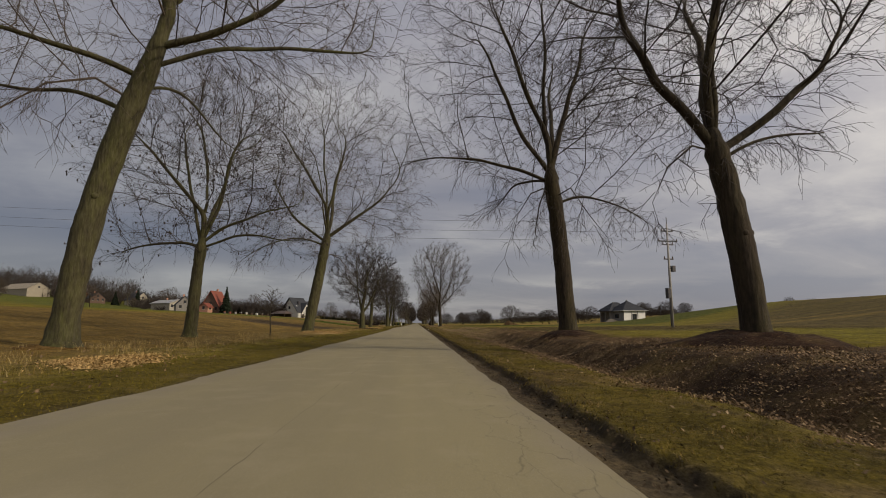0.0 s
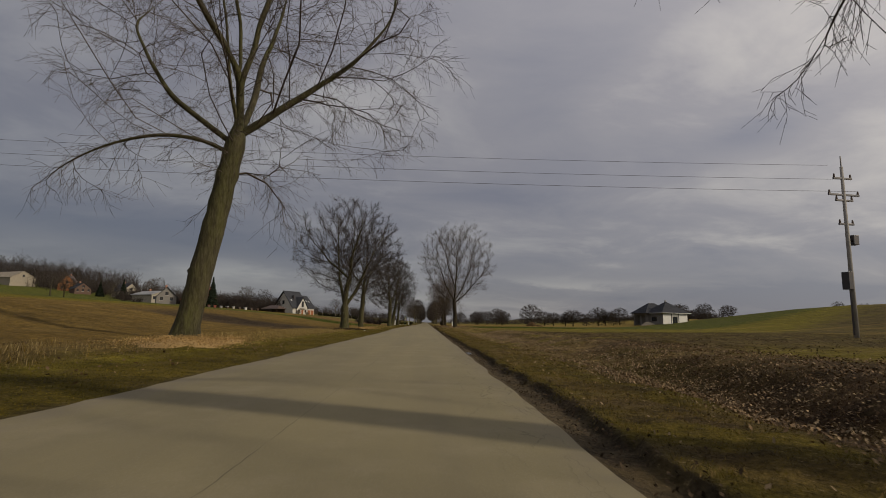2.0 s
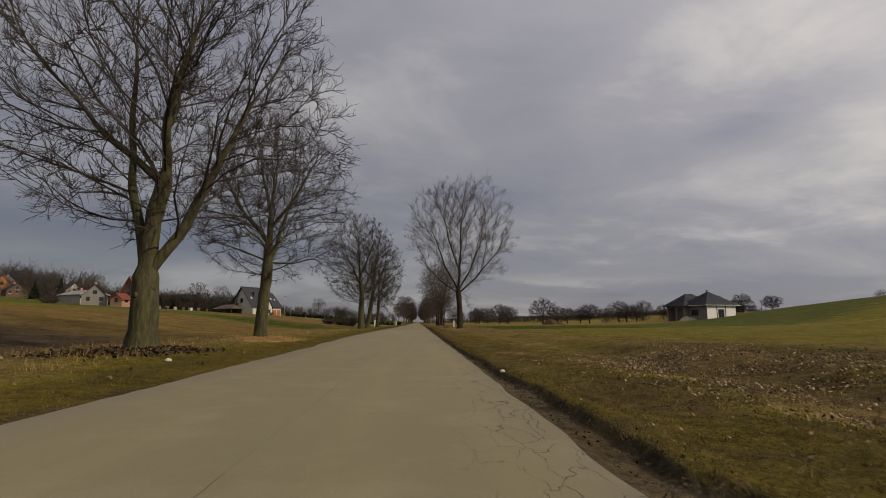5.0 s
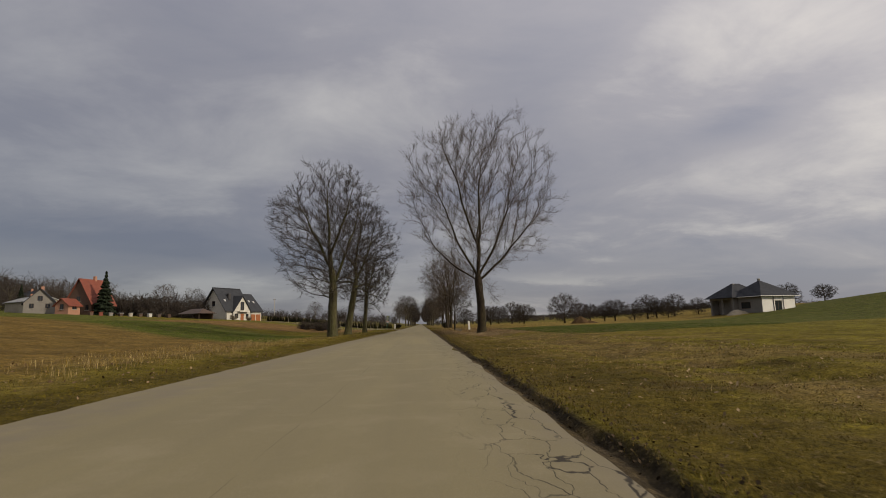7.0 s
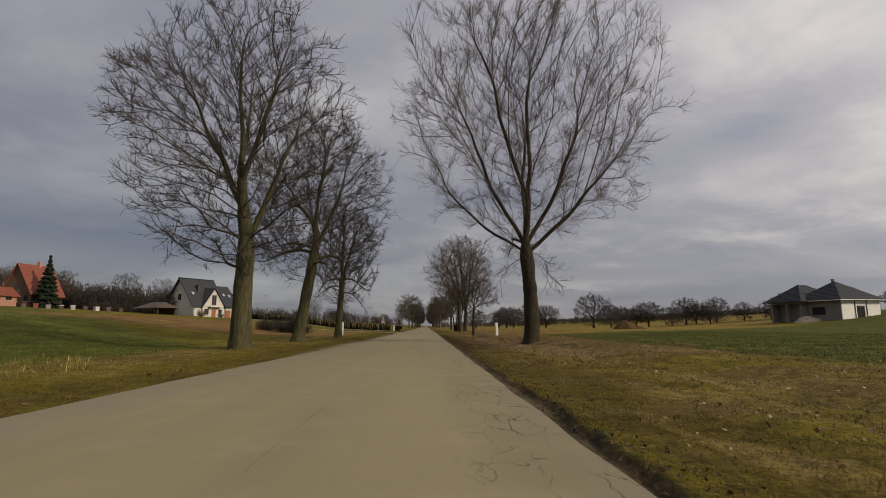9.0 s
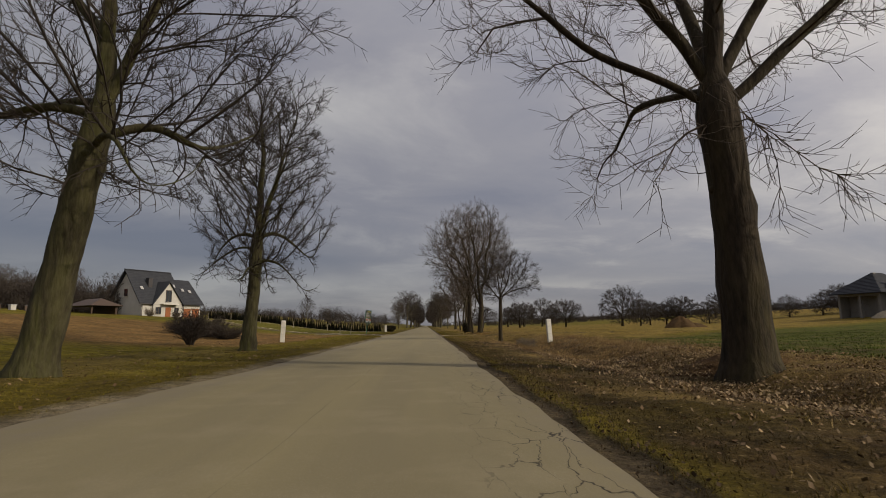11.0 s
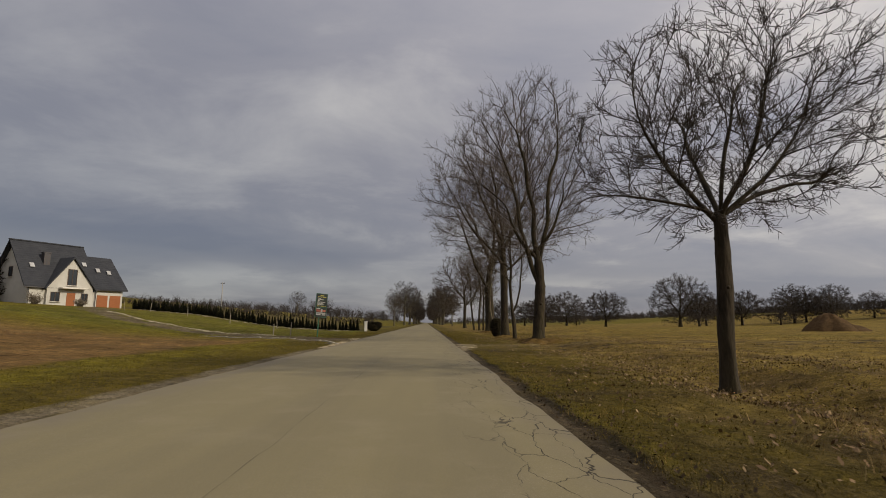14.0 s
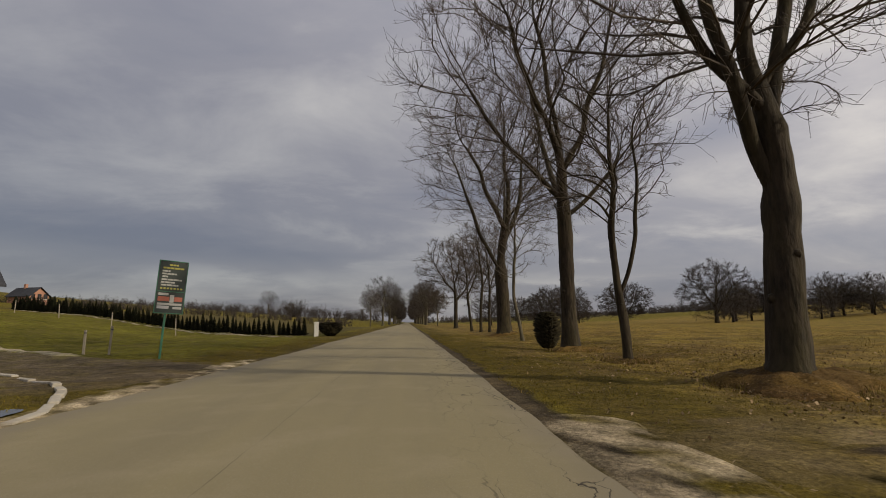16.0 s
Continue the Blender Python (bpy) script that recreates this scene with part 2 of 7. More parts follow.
WOOD_DOOR = mat("golden_oak", (0.27, 0.095, 0.032), 0.55, [(3, (0.19, 0.065, 0.024), 0.6)], 0.2, 30, stretch=(1, 1, 4))
FRAME_DARK = mat("brown_frame", (0.070, 0.045, 0.030), 0.5, [(4, (0.05, 0.034, 0.025), 0.5)])
EDGING = mat("stained_concrete", (0.34, 0.31, 0.25), 0.9, [(0.8, (0.20, 0.17, 0.12), 0.8), (12, (0.42, 0.39, 0.33), 0.5)], 0.5, 35)
DARK_BRICK = mat("dark_brick", (0.10, 0.062, 0.045), 0.9, [(1.0, (0.07, 0.045, 0.035), 0.6), (9, (0.14, 0.09, 0.065), 0.5)], 0.5, 30)
CONCRETE = mat("pale_concrete", (0.60, 0.575, 0.52), 0.9, [(1.5, (0.50, 0.48, 0.43), 0.6), (25, (0.42, 0.40, 0.36), 0.45)], 0.5, 35)
POLE_GREY = mat("pole_concrete", (0.27, 0.255, 0.23), 0.9, [(1.4, (0.20, 0.19, 0.17), 0.6), (20, (0.33, 0.31, 0.28), 0.4)], 0.4, 30)
WOOD_GREY = mat("weathered_wood", (0.27, 0.235, 0.18), 0.9, [(3, (0.19, 0.16, 0.12), 0.6), (22, (0.33, 0.29, 0.22), 0.4)], 0.4, 30, stretch=(1, 1, 0.2))
METAL_DARK = mat("dark_metal", (0.07, 0.07, 0.075), 0.45, [(5, (0.11, 0.08, 0.06), 0.4)], metal=0.6)
GREEN_PAINT = mat("green_paint", (0.035, 0.13, 0.075), 0.5, [(6, (0.03, 0.09, 0.055), 0.5)])
THUJA = mat("thuja", (0.015, 0.016, 0.008), 0.95, [(2, (0.026, 0.023, 0.010), 0.6), (14, (0.008, 0.010, 0.005), 0.6)], 0.8, 20, spec=0.08, rnd=0.3)
SPRUCE = mat("spruce_needles", (0.012, 0.017, 0.010), 0.95, [(2, (0.020, 0.025, 0.014), 0.5)], spec=0.1, island=0.4)
JUNIPER = mat("juniper_needles", (0.022, 0.018, 0.010), 0.95, [(2, (0.034, 0.030, 0.014), 0.5)], spec=0.1, island=0.5)
GRAVEL = mat("gravel", (0.31, 0.26, 0.175), 0.95, [(1.2, (0.18, 0.135, 0.075), 0.8), (30, (0.42, 0.38, 0.30), 0.6)], 0.9, 45)
CHIPS = mat("wood_chips", (0.34, 0.225, 0.085), 0.95, [(1.5, (0.22, 0.14, 0.055), 0.7)], island=0.4)
PLINTH = mat("plinth_stone", (0.34, 0.30, 0.24), 0.9, [(2, (0.26, 0.23, 0.18), 0.6)], 0.4, 30)


def glass_mat():
    mt = bpy.data.materials.new("window_glass")
    mt.use_nodes = True
    bs = mt.node_tree.nodes["Principled BSDF"]
    bs.inputs["Base Color"].default_value = (0.02, 0.024, 0.028, 1)
    bs.inputs["Roughness"].default_value = 0.06
    bs.inputs["Specular IOR Level"].default_value = 0.6
    return mt


GLASS = glass_mat()


def asphalt_mat():
    """Worn pale asphalt: blotches, fine stones, tyre lanes, a seam along the middle and crazed cracks by the edge."""
    mt = bpy.data.materials.new("worn_asphalt")
    mt.use_nodes = True
    nt = mt.node_tree
    bs = nt.nodes["Principled BSDF"]
    bs.inputs["Roughness"].default_value, bs.inputs["Specular IOR Level"].default_value = 0.88, 0.25
    co = nt.nodes.new("ShaderNodeTexCoord")
    sep = nt.nodes.new("ShaderNodeSeparateXYZ")
    nt.links.new(co.outputs["Object"], sep.inputs[0])

    def noise_at(scale, detail=5, stretch=(1, 1, 1), rough=0.6):
        mp = nt.nodes.new("ShaderNodeMapping")
        mp.inputs["Scale"].default_value = stretch
        nt.links.new(co.outputs["Object"], mp.inputs[0])
        n = nt.nodes.new("ShaderNodeTexNoise")
        n.inputs["Scale"].default_value, n.inputs["Detail"].default_value, n.inputs["Roughness"].default_value = scale, detail, rough
        nt.links.new(mp.outputs[0], n.inputs["Vector"])
        return n

    def ranged(src, a, b, lo=0.0, hi=1.0):
        r = nt.nodes.new("ShaderNodeMapRange")
        for k, v in enumerate((a, b, lo, hi)):
            r.inputs[k + 1].default_value = v
        nt.links.new(src, r.inputs[0])
        return r.outputs[0]

    def math_(op, a, b):
        n = nt.nodes.new("ShaderNodeMath")
        n.operation = op
        for k, v in enumerate((a, b)):
            if isinstance(v, (int, float)):
                n.inputs[k].default_value = v
            else:
                nt.links.new(v, n.inputs[k])
        return n.outputs[0]

    def blend(col, fac, colour):
        mx = nt.nodes.new("ShaderNodeMix")
        mx.data_type = "RGBA"
        nt.links.new(fac, mx.inputs["Factor"])
        nt.links.new(col, mx.inputs["A"])
        mx.inputs["B"].default_value = (*colour, 1)
        return mx.outputs["Result"]

    rgb = nt.nodes.new("ShaderNodeRGB")
    rgb.outputs[0].default_value = (0.212, 0.180, 0.096, 1)
    col = rgb.outputs[0]
    col = blend(col, ranged(noise_at(0.32, 4, (1, 0.25, 1)).outputs[0], 0.42, 0.62, 0, 0.55), (0.170, 0.145, 0.084))
    col = blend(col, ranged(noise_at(0.55, 4, (2.2, 0.10, 1)).outputs[0], 0.40, 0.64, 0, 0.5), (0.158, 0.135, 0.080))
    col = blend(col, ranged(noise_at(1.3, 5).outputs[0], 0.5, 0.7, 0, 0.45), (0.256, 0.219, 0.136))
    col = blend(col, ranged(noise_at(70, 3).outputs[0], 0.45, 0.75, 0, 0.3), (0.13, 0.115, 0.085))
    col = blend(col, ranged(noise_at(110, 2).outputs[0], 0.55, 0.75, 0, 0.3), (0.36, 0.325, 0.25))
    # seam between the two laid strips
    wob = ranged(noise_at(0.5, 4, (0.001, 1, 1)).outputs[0], 0.25, 0.75, -0.035, 0.035)
    off = math_("ABSOLUTE", math_("ADD", math_("ADD", sep.outputs[0], 1.08), wob), 0)
    seam = math_("MULTIPLY", ranged(off, 0.002, 0.007, 0.5, 0), ranged(noise_at(0.8, 4, (0.001, 1, 1)).outputs[0], 0.42, 0.58))
    # crazing in a band by the edge
    warp = noise_at(1.6, 4)
    sc = nt.nodes.new("ShaderNodeVectorMath")
    sc.operation = "MULTIPLY_ADD"
    nt.links.new(warp.outputs["Color"], sc.inputs[0])
    sc.inputs[1].default_value = (0.40, 1.1, 0)
    nt.links.new(co.outputs["Object"], sc.inputs[2])
    mp = nt.nodes.new("ShaderNodeMapping")
    mp.inputs["Scale"].default_value = (4.2, 1.25, 0.0)
    nt.links.new(sc.outputs[0], mp.inputs[0])
    vo = nt.nodes.new("ShaderNodeTexVoronoi")
    vo.feature = "DISTANCE_TO_EDGE"
    vo.inputs["Scale"].default_value = 1.0
    nt.links.new(mp.outputs[0], vo.inputs["Vector"])
    band = math_("MULTIPLY", math_("MULTIPLY", ranged(sep.outputs[0], 0.15, 0.75), ranged(sep.outputs[1], 20, 80, 0.4, 1.0)), ranged(noise_at(0.22, 3, (0.3, 1, 1)).outputs[0], 0.32, 0.46))
    craze = math_("MULTIPLY", math_("MULTIPLY", ranged(vo.outputs["Distance"], 0.006, 0.015, 1, 0), band), ranged(noise_at(1.9, 3, (1, 0.6, 1)).outputs[0], 0.40, 0.48))
    crack = math_("MAXIMUM", seam, craze)
    dirt = math_("MULTIPLY", math_("MAXIMUM", ranged(sep.outputs[0], 0.75, 1.15), ranged(sep.outputs[0], -2.9, -3.3)), ranged(noise_at(2.2, 4).outputs[0], 0.35, 0.6, 0.1, 0.7))
    col = blend(col, dirt, (0.17, 0.145, 0.105))
    col = blend(col, math_("MULTIPLY", crack, 0.95), (0.028, 0.023, 0.017))
    nt.links.new(col, bs.inputs["Base Color"])
    h = math_("SUBTRACT", math_("MULTIPLY", noise_at(90, 3).outputs[0], 0.25), crack)
    b = nt.nodes.new("ShaderNodeBump")
    b.inputs["Strength"].default_value, b.inputs["Distance"].default_value = 0.45, 0.005
    nt.links.new(h, b.inputs["Height"])
    nt.links.new(b.outputs[0], bs.inputs["Normal"])
    return mt


ASPHALT = asphalt_mat()


# ---- mesh helpers ----
def raw(name, verts, faces, material, parent=None, label="", smooth=False, at=None, colours=None):
    """One mesh object from arrays; faces may be a list of arrays of one width each."""
    me = bpy.data.meshes.new(name)
    verts = np.asarray(verts, dtype=np.float32).reshape(-1, 3)
    groups = faces if isinstance(faces, list) and len(faces) and isinstance(faces[0], np.ndarray) else None
    if groups is None:
        me.from_pydata(verts.tolist(), [], [tuple(f) for f in faces])
    else:
        total = np.concatenate([np.full(len(g), g.shape[1]) for g in groups])
        flat = np.concatenate([g.ravel() for g in groups]).astype(np.int32)
        me.vertices.add(len(verts))
        me.vertices.foreach_set("co", verts.ravel())
        me.loops.add(len(flat))
        me.loops.foreach_set("vertex_index", flat)
        me.polygons.add(len(total))
        me.polygons.foreach_set("loop_start", np.r_[0, np.cumsum(total)[:-1]].astype(np.int32))
        me.update(calc_edges=True)
    if colours is not None:
        la = me.color_attributes.new("tone", "FLOAT_COLOR", "POINT")
        la.data.foreach_set("color", np.c_[colours, np.ones(len(colours))].astype(np.float32).ravel())
    if smooth:
        me.polygons.foreach_set("use_smooth", np.ones(len(me.polygons), dtype=bool))
    me.materials.append(material)
    ob = new(name, me)
    if parent is not None:
        ob.parent = parent
    if at is not None:
        ob.matrix_basis = at
    if label:
        tagged(ob, label)
    return ob


def part(name, bm, material, parent, label="", smooth=False):
    me = bpy.data.meshes.new(name)
    bm.to_mesh(me)
    bm.free()
    me.materials.append(material)
    if smooth:
        me.polygons.foreach_set("use_smooth", np.ones(len(me.polygons), dtype=bool))
    ob = new(name, me)
    ob.parent = parent
    if label:
        tagged(ob, label)
    return ob


def box(bm, x0, y0, z0, x1, y1, z1, bevel=0.0):
    g = bmesh.ops.create_cube(bm, size=1.0)
    vs = g["verts"]
    for v in vs:
        v.co = Vector((x0 + (v.co.x + 0.5) * (x1 - x0), y0 + (v.co.y + 0.5) * (y1 - y0), z0 + (v.co.z + 0.5) * (z1 - z0)))
    if bevel:
        es = {e for v in vs for e in v.link_edges}
        bmesh.ops.bevel(bm, geom=list(es), offset=bevel, segments=2, affect="EDGES", profile=0.6)
    return bm


def boxed(*a, bevel=0.0):
    return box(bmesh.new(), *a, bevel=bevel)


def thing(name, m, label, category, group="", kind=""):
    ob = new(name)
    ob.empty_display_size = 0.3
    ob.matrix_basis = m
    return tagged(ob, label, category, group, kind)


def tubes(pts, rad, sides):
    """Verts and quads of many tapered tubes at once: pts (n, k, 3), rad (n, k)."""
    n, k, _ = pts.shape
    tan = np.gradient(pts, axis=1)
    tan /= np.linalg.norm(tan, axis=2, keepdims=True) + 1e-9
    ref = np.where(np.abs(tan[:, :1, 2:3]) > 0.9, np.array([1.0, 0, 0]), np.array([0, 0, 1.0])) * np.ones((n, k, 3))
    u = np.cross(tan, ref)
    u /= np.linalg.norm(u, axis=2, keepdims=True) + 1e-9
    v = np.cross(tan, u)
    a = np.arange(sides) / sides * 2 * np.pi
    ring = pts[:, :, None] + rad[:, :, None, None] * (np.cos(a)[:, None] * u[:, :, None] + np.sin(a)[:, None] * v[:, :, None])
    base = (np.arange(n)[:, None, None] * k + np.arange(k - 1)[None, :, None]) * sides
    i, j = np.arange(sides), (np.arange(sides) + 1) % sides
    quads = np.stack([base + i, base + j, base + sides + j, base + sides + i], -1).reshape(-1, 4)
    return ring.reshape(-1, 3), quads


# ---- land ----
ROAD_L, ROAD_R = -3.45, 1.13


def sstep(a, b, x):
    t = np.clip((x - a) / (b - a), 0, 1)
    return t * t * (3 - 2 * t)


_rs = np.random.RandomState(5)
_WAVES = [(_rs.uniform(-1, 1), _rs.uniform(-1, 1), _rs.uniform(0, 6.28)) for _ in range(10)]


def rough_field(x, y, size):
    """Smooth unevenness of about unit height with bumps of the given size."""
    s = 0
    for k, (a, b, c) in enumerate(_WAVES):
        f = 2 * np.pi / size * (0.6 + 0.17 * k)
        s = s + np.sin(f * (a * x + b * y) + c + 1.7 * np.sin(f * 0.41 * (b * x - a * y) + 2 * c))
    return s / 4.5


def land(x, y):
    """Height of the ground."""
    x, y = np.asarray(x, float), np.asarray(y, float)
    right = sstep(0.95, 1.15, x)
    left = sstep(-3.2, -4.5, x)
    z = -0.05 * np.ones(np.broadcast(x, y).shape)
    # right: a low verge, a shallow ditch, the bank of the trees, the field rising to a ridge
    ditch = (0.40 * (1 - sstep(27, 40, y)) + 0.22 * sstep(118, 126, y) * (1 - sstep(146, 154, y)) + 0.05) * np.exp(-(((x - 4.7 - 0.2 * rough_field(0 * x, y, 7.0)) / 1.0) ** 2))
    bank = 0.22 * sstep(5.0, 6.4, x) * (1 - 0.5 * sstep(60, 90, y))
    hill = (9.0 - 4.0 * sstep(188, 240, y) - 1.6 * sstep(300, 480, y)) * sstep(56, 150, x) + 0.003 * np.clip(x - 8, 0, 60)
    lip = 1.56 - 0.21 * sstep(56, 72, y) + 0.08 * rough_field(0 * x, y, 2.3) + 0.05 * rough_field(0 * x + 3, y, 0.9)
    deep = (1 - 0.75 * sstep(96, 112, y)) * (1 - sstep(150, 156, y))
    rut = deep * (-0.060 * sstep(1.06, 1.30, x) * (1 - sstep(lip - 0.05, lip + 0.03, x)) + 0.02 * sstep(lip - 0.05, lip + 0.03, x) * (1 - sstep(lip + 0.1, lip + 0.6, x)))
    z = z + right * (0.05 - ditch + bank + hill + rut)
    # left: a flat verge and a long even rise
    rise = 7.0 * (1 - np.exp(-np.clip(-x - 6.0, 0, 2000) / 80)) * sstep(-6.0, -28.0, x)
    z = z + left * (0.07 + rise + 0.05 * sstep(-5, -7, x))
    wood_hill = 21 * np.exp(-(((x + 330) / 170) ** 2 + ((y - 420) / 200) ** 2))
    far_hill = 7 * np.exp(-(((x + 420) / 400) ** 2 + ((y - 1000) / 260) ** 2)) + 8 * np.exp(-(((x - 500) / 330) ** 2 + ((y - 900) / 260) ** 2))
    z = z + (wood_hill + far_hill) * np.maximum(sstep(8, 90, x), sstep(-8, -90, x))
    flat = 1 - sstep(154.0, 155.5, y) * (1 - sstep(162.5, 164, y)) * (1 - sstep(3.0, 4.2, x)) * (1 - sstep(4.6, 5.6, -x))
    off = np.maximum(sstep(1.3, 3.0, x), sstep(-3.9, -5.2, x)) * flat
    z = z + off * (0.030 * rough_field(x, y, 1.3) + 0.035 * rough_field(x + 7, y, 4.1))
    tussock = sstep(1.45, 2.2, x) * (1 - sstep(8.5, 10, x)) * flat
    z = z + tussock * (0.022 * np.abs(rough_field(x + 3, y, 0.55)) + 0.016 * rough_field(y * 0.7 + 11, x, 0.34))
    plough = sstep(7, 9, x) * (1 - sstep(60, 66, x)) * sstep(34, 42, y) * (1 - sstep(48, 52, y - 0.9 * x))
    z = z + plough * 0.09 * np.abs(rough_field(x, y * 0.5, 0.8))
    return z


def tone(x, y):
    """Colour of the ground by what grows or lies on it, with the gully lip's shade painted in."""
    x, y = np.asarray(x, float), np.asarray(y, float)
    n1, n2 = rough_field(x + 31, y, 9.0), rough_field(x, y + 50, 2.2)
    verge, dry, litter = np.array([0.082, 0.062, 0.009]), np.array([0.160, 0.112, 0.038]), np.array([0.044, 0.028, 0.016])
    soil, crop, meadow, dirt = np.array([0.052, 0.036, 0.021]), np.array([0.056, 0.063, 0.009]), np.array([0.172, 0.120, 0.026]), np.array([0.050, 0.039, 0.026])
    olive = np.array([0.118, 0.096, 0.009])

    def lay(c, colour, w):
        w = np.clip(w, 0, 1)[..., None]
        return c * (1 - w) + colour * w

    c = np.zeros((*np.broadcast(x, y).shape, 3)) + olive
    # right fields
    c = lay(c, olive * 0.75 + crop * 0.35, sstep(14, 22, x + n1) * (y < 120 + x) * (0.6 + 0.3 * n1))
    c = lay(c, soil, sstep(6.5, 8.0, x + n2) * sstep(30, 40, y - 0.2 * x + n1) * (1 - sstep(50, 60, y - 0.9 * x + 3 * n2 + 2 * n1)) * (0.72 + 0.15 * n2))
    edge = y - 0.55 * x - 0.0035 * np.clip(x, 0, 60) ** 2 - 6 * sstep(10, 24, x)
    band = sstep(99, 101.5, y - 0.65 * x + 0.8 * n2) * (1 - sstep(133, 136.5, edge + n2)) * sstep(7.2, 8.6, x + 0.6 * n2)
    c = lay(c, meadow * 0.95, sstep(2, 5, x) * sstep(136, 140, edge) * (1 - sstep(300, 330, y)) * sstep(118, 140, y))
    c = lay(c, olive * 0.8 + crop * 0.3, sstep(0.1, 0.6, rough_field(x * 0.5 + 80, y, 12.0)) * (x > 4) * (y > 130) * 0.3)
    c = lay(c, crop, band)
    c = lay(c, meadow * 1.15, sstep(0.45, 0.9, rough_field(x * 0.3, y * 1.4, 16.0)) * (x > 8) * (1 - band) * (y > 64) * 0.45)
    # left fields
    rust = np.array([0.135, 0.084, 0.024])
    c = lay(c, rust, sstep(-6.5, -9, x + n2) * (1 - sstep(-38, -46, x + 2 * n1)) * (1 - sstep(99, 103, y + 0.75 * x + n1)) * 0.85)
    c = lay(c, soil, sstep(-8, -11, x + n2) * (1 - sstep(-22, -30, x)) * sstep(59, 63, y + 0.25 * x) * (1 - sstep(72, 80, y + 0.25 * x + n1)) * 0.92)
    c = lay(c, crop * 1.25, sstep(-7.2, -8.6, x + 0.5 * n2) * sstep(98, 101, y + 0.75 * x + 0.6 * n2) * (1 - sstep(107, 112, y + 1.2 * x + n1)) * 0.95)
    c = lay(c, olive * 1.05, sstep(-40, -50, x) * (y < 190) * (1 - sstep(98, 101, y + 0.75 * x)))
    c = lay(c, np.array([0.148, 0.088, 0.031]), sstep(-6.5, -8.0, x + n2 * 0.4) * (1 - sstep(-34, -38, x)) * sstep(136, 142, y) * (1 - sstep(160, 168, y + 0.12 * x)))
    c = lay(c, crop * 0.8 + olive * 0.4, sstep(-4, -6, x) * (1 - sstep(-34, -38, x)) * sstep(168, 171, y + 0.12 * x) * (1 - sstep(205, 215, y)) * 0.75)
    back = y + 0.633 * x - 187.5
    c = lay(c, np.array([0.066, 0.054, 0.020]), sstep(-5.5, -7.0, x) * (1 - sstep(-46, -58, x)) * sstep(0, 1.2, back) * (1 - sstep(58, 70, back)) * 0.85)
    # strips beside the road
    c = lay(c, verge, sstep(1.3, 1.7, x) * (1 - sstep(2.8, 3.6, x + 0.4 * n2)))
    c = lay(c, verge, sstep(-3.3, -3.7, x) * (1 - sstep(-5.0, -6.0, x + 0.4 * n2)))
    c = lay(c, dry, sstep(-5.4, -6.4, x + 0.5 * n2) * (1 - sstep(-8.5, -10, x + 0.5 * n2)) * (1 - sstep(134, 138, y)) * (0.35 + 0.4 * np.clip(n1, -0.6, 1)))
    c = lay(c, litter, sstep(3.0, 3.9, x + 0.5 * n2) * (1 - sstep(7.5, 9.5, x - 3.0 * (1 - sstep(14, 22, y)) + 0.7 * n2)) * (1 - sstep(28, 44, y)))
    c = lay(c, np.array([0.095, 0.060, 0.026]), sstep(2.5, 3.4, x + 0.5 * n2) * (1 - sstep(7, 9, x + 0.7 * n2)) * sstep(116, 124, y) * (1 - sstep(143, 148, y)) * 0.9)
    c = lay(c, litter * 0.8, sstep(2.7, 3.3, x + 0.3 * n2) * (1 - sstep(4.9, 6.0, x + 0.6 * n2)) * sstep(117, 121, y) * (1 - sstep(139, 142, y)) * sstep(-0.4, 0.3, n2 + 0.4 * n1) * 0.9)
    c = lay(c, litter * 0.95, sstep(3.2, 4.6, x + 0.6 * n2) * (1 - sstep(7, 9, x)) * sstep(34, 40, y) * (1 - sstep(64, 72, y)) * sstep(-0.5, 0.3, n2 + 0.6 * n1) * 0.8)
    c = lay(c, np.array([0.040, 0.028, 0.010]), sstep(1.5, 1.9, x) * (1 - sstep(4.2, 5.5, x + 0.5 * n2)) * sstep(115, 119, y) * (1 - sstep(141, 147, y)) * (0.75 + 0.3 * n2))
    c = lay(c, np.array([0.018, 0.011, 0.008]), np.exp(-(((x - 4.4 - 0.25 * n2) / 1.25) ** 2 + ((y - 137.2 - 0.3 * n2) / 0.75) ** 2)) * 1.3)
    c = lay(c, np.array([0.036, 0.024, 0.012]), sstep(4.0, 5.2, x + 0.7 * n2) * (1 - sstep(9, 12, x + n2)) * sstep(52, 56, y) * (1 - sstep(66, 72, y - 0.4 * x + n2)) * (0.6 + 0.35 * n2))
    c = lay(c, dry * 1.25, sstep(0.55, 0.95, rough_field(x + 40, y, 5.0)) * (x > 2.0) * (x < 8) * 0.6)
    c = lay(c, dry * 0.85, sstep(3.2, 4.2, x + 0.6 * n2) * (1 - sstep(7.5, 9, x + 0.7 * n2)) * sstep(56, 66, y) * (1 - sstep(116, 124, y)) * (0.35 + 0.5 * n1))
    c = lay(c, dry * 0.9, sstep(2.6, 3.4, x + 0.6 * n2) * (1 - sstep(5.5, 7, x)) * sstep(144, 150, y) * (0.2 + 0.4 * n2))
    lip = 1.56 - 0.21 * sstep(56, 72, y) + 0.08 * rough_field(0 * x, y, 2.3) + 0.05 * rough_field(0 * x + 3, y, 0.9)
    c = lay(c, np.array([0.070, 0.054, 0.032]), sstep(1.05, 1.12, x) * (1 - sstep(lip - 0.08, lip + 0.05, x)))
    # the shade under the turf lip, painted in as a line of darkened soil
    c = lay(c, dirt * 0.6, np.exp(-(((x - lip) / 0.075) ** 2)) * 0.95)
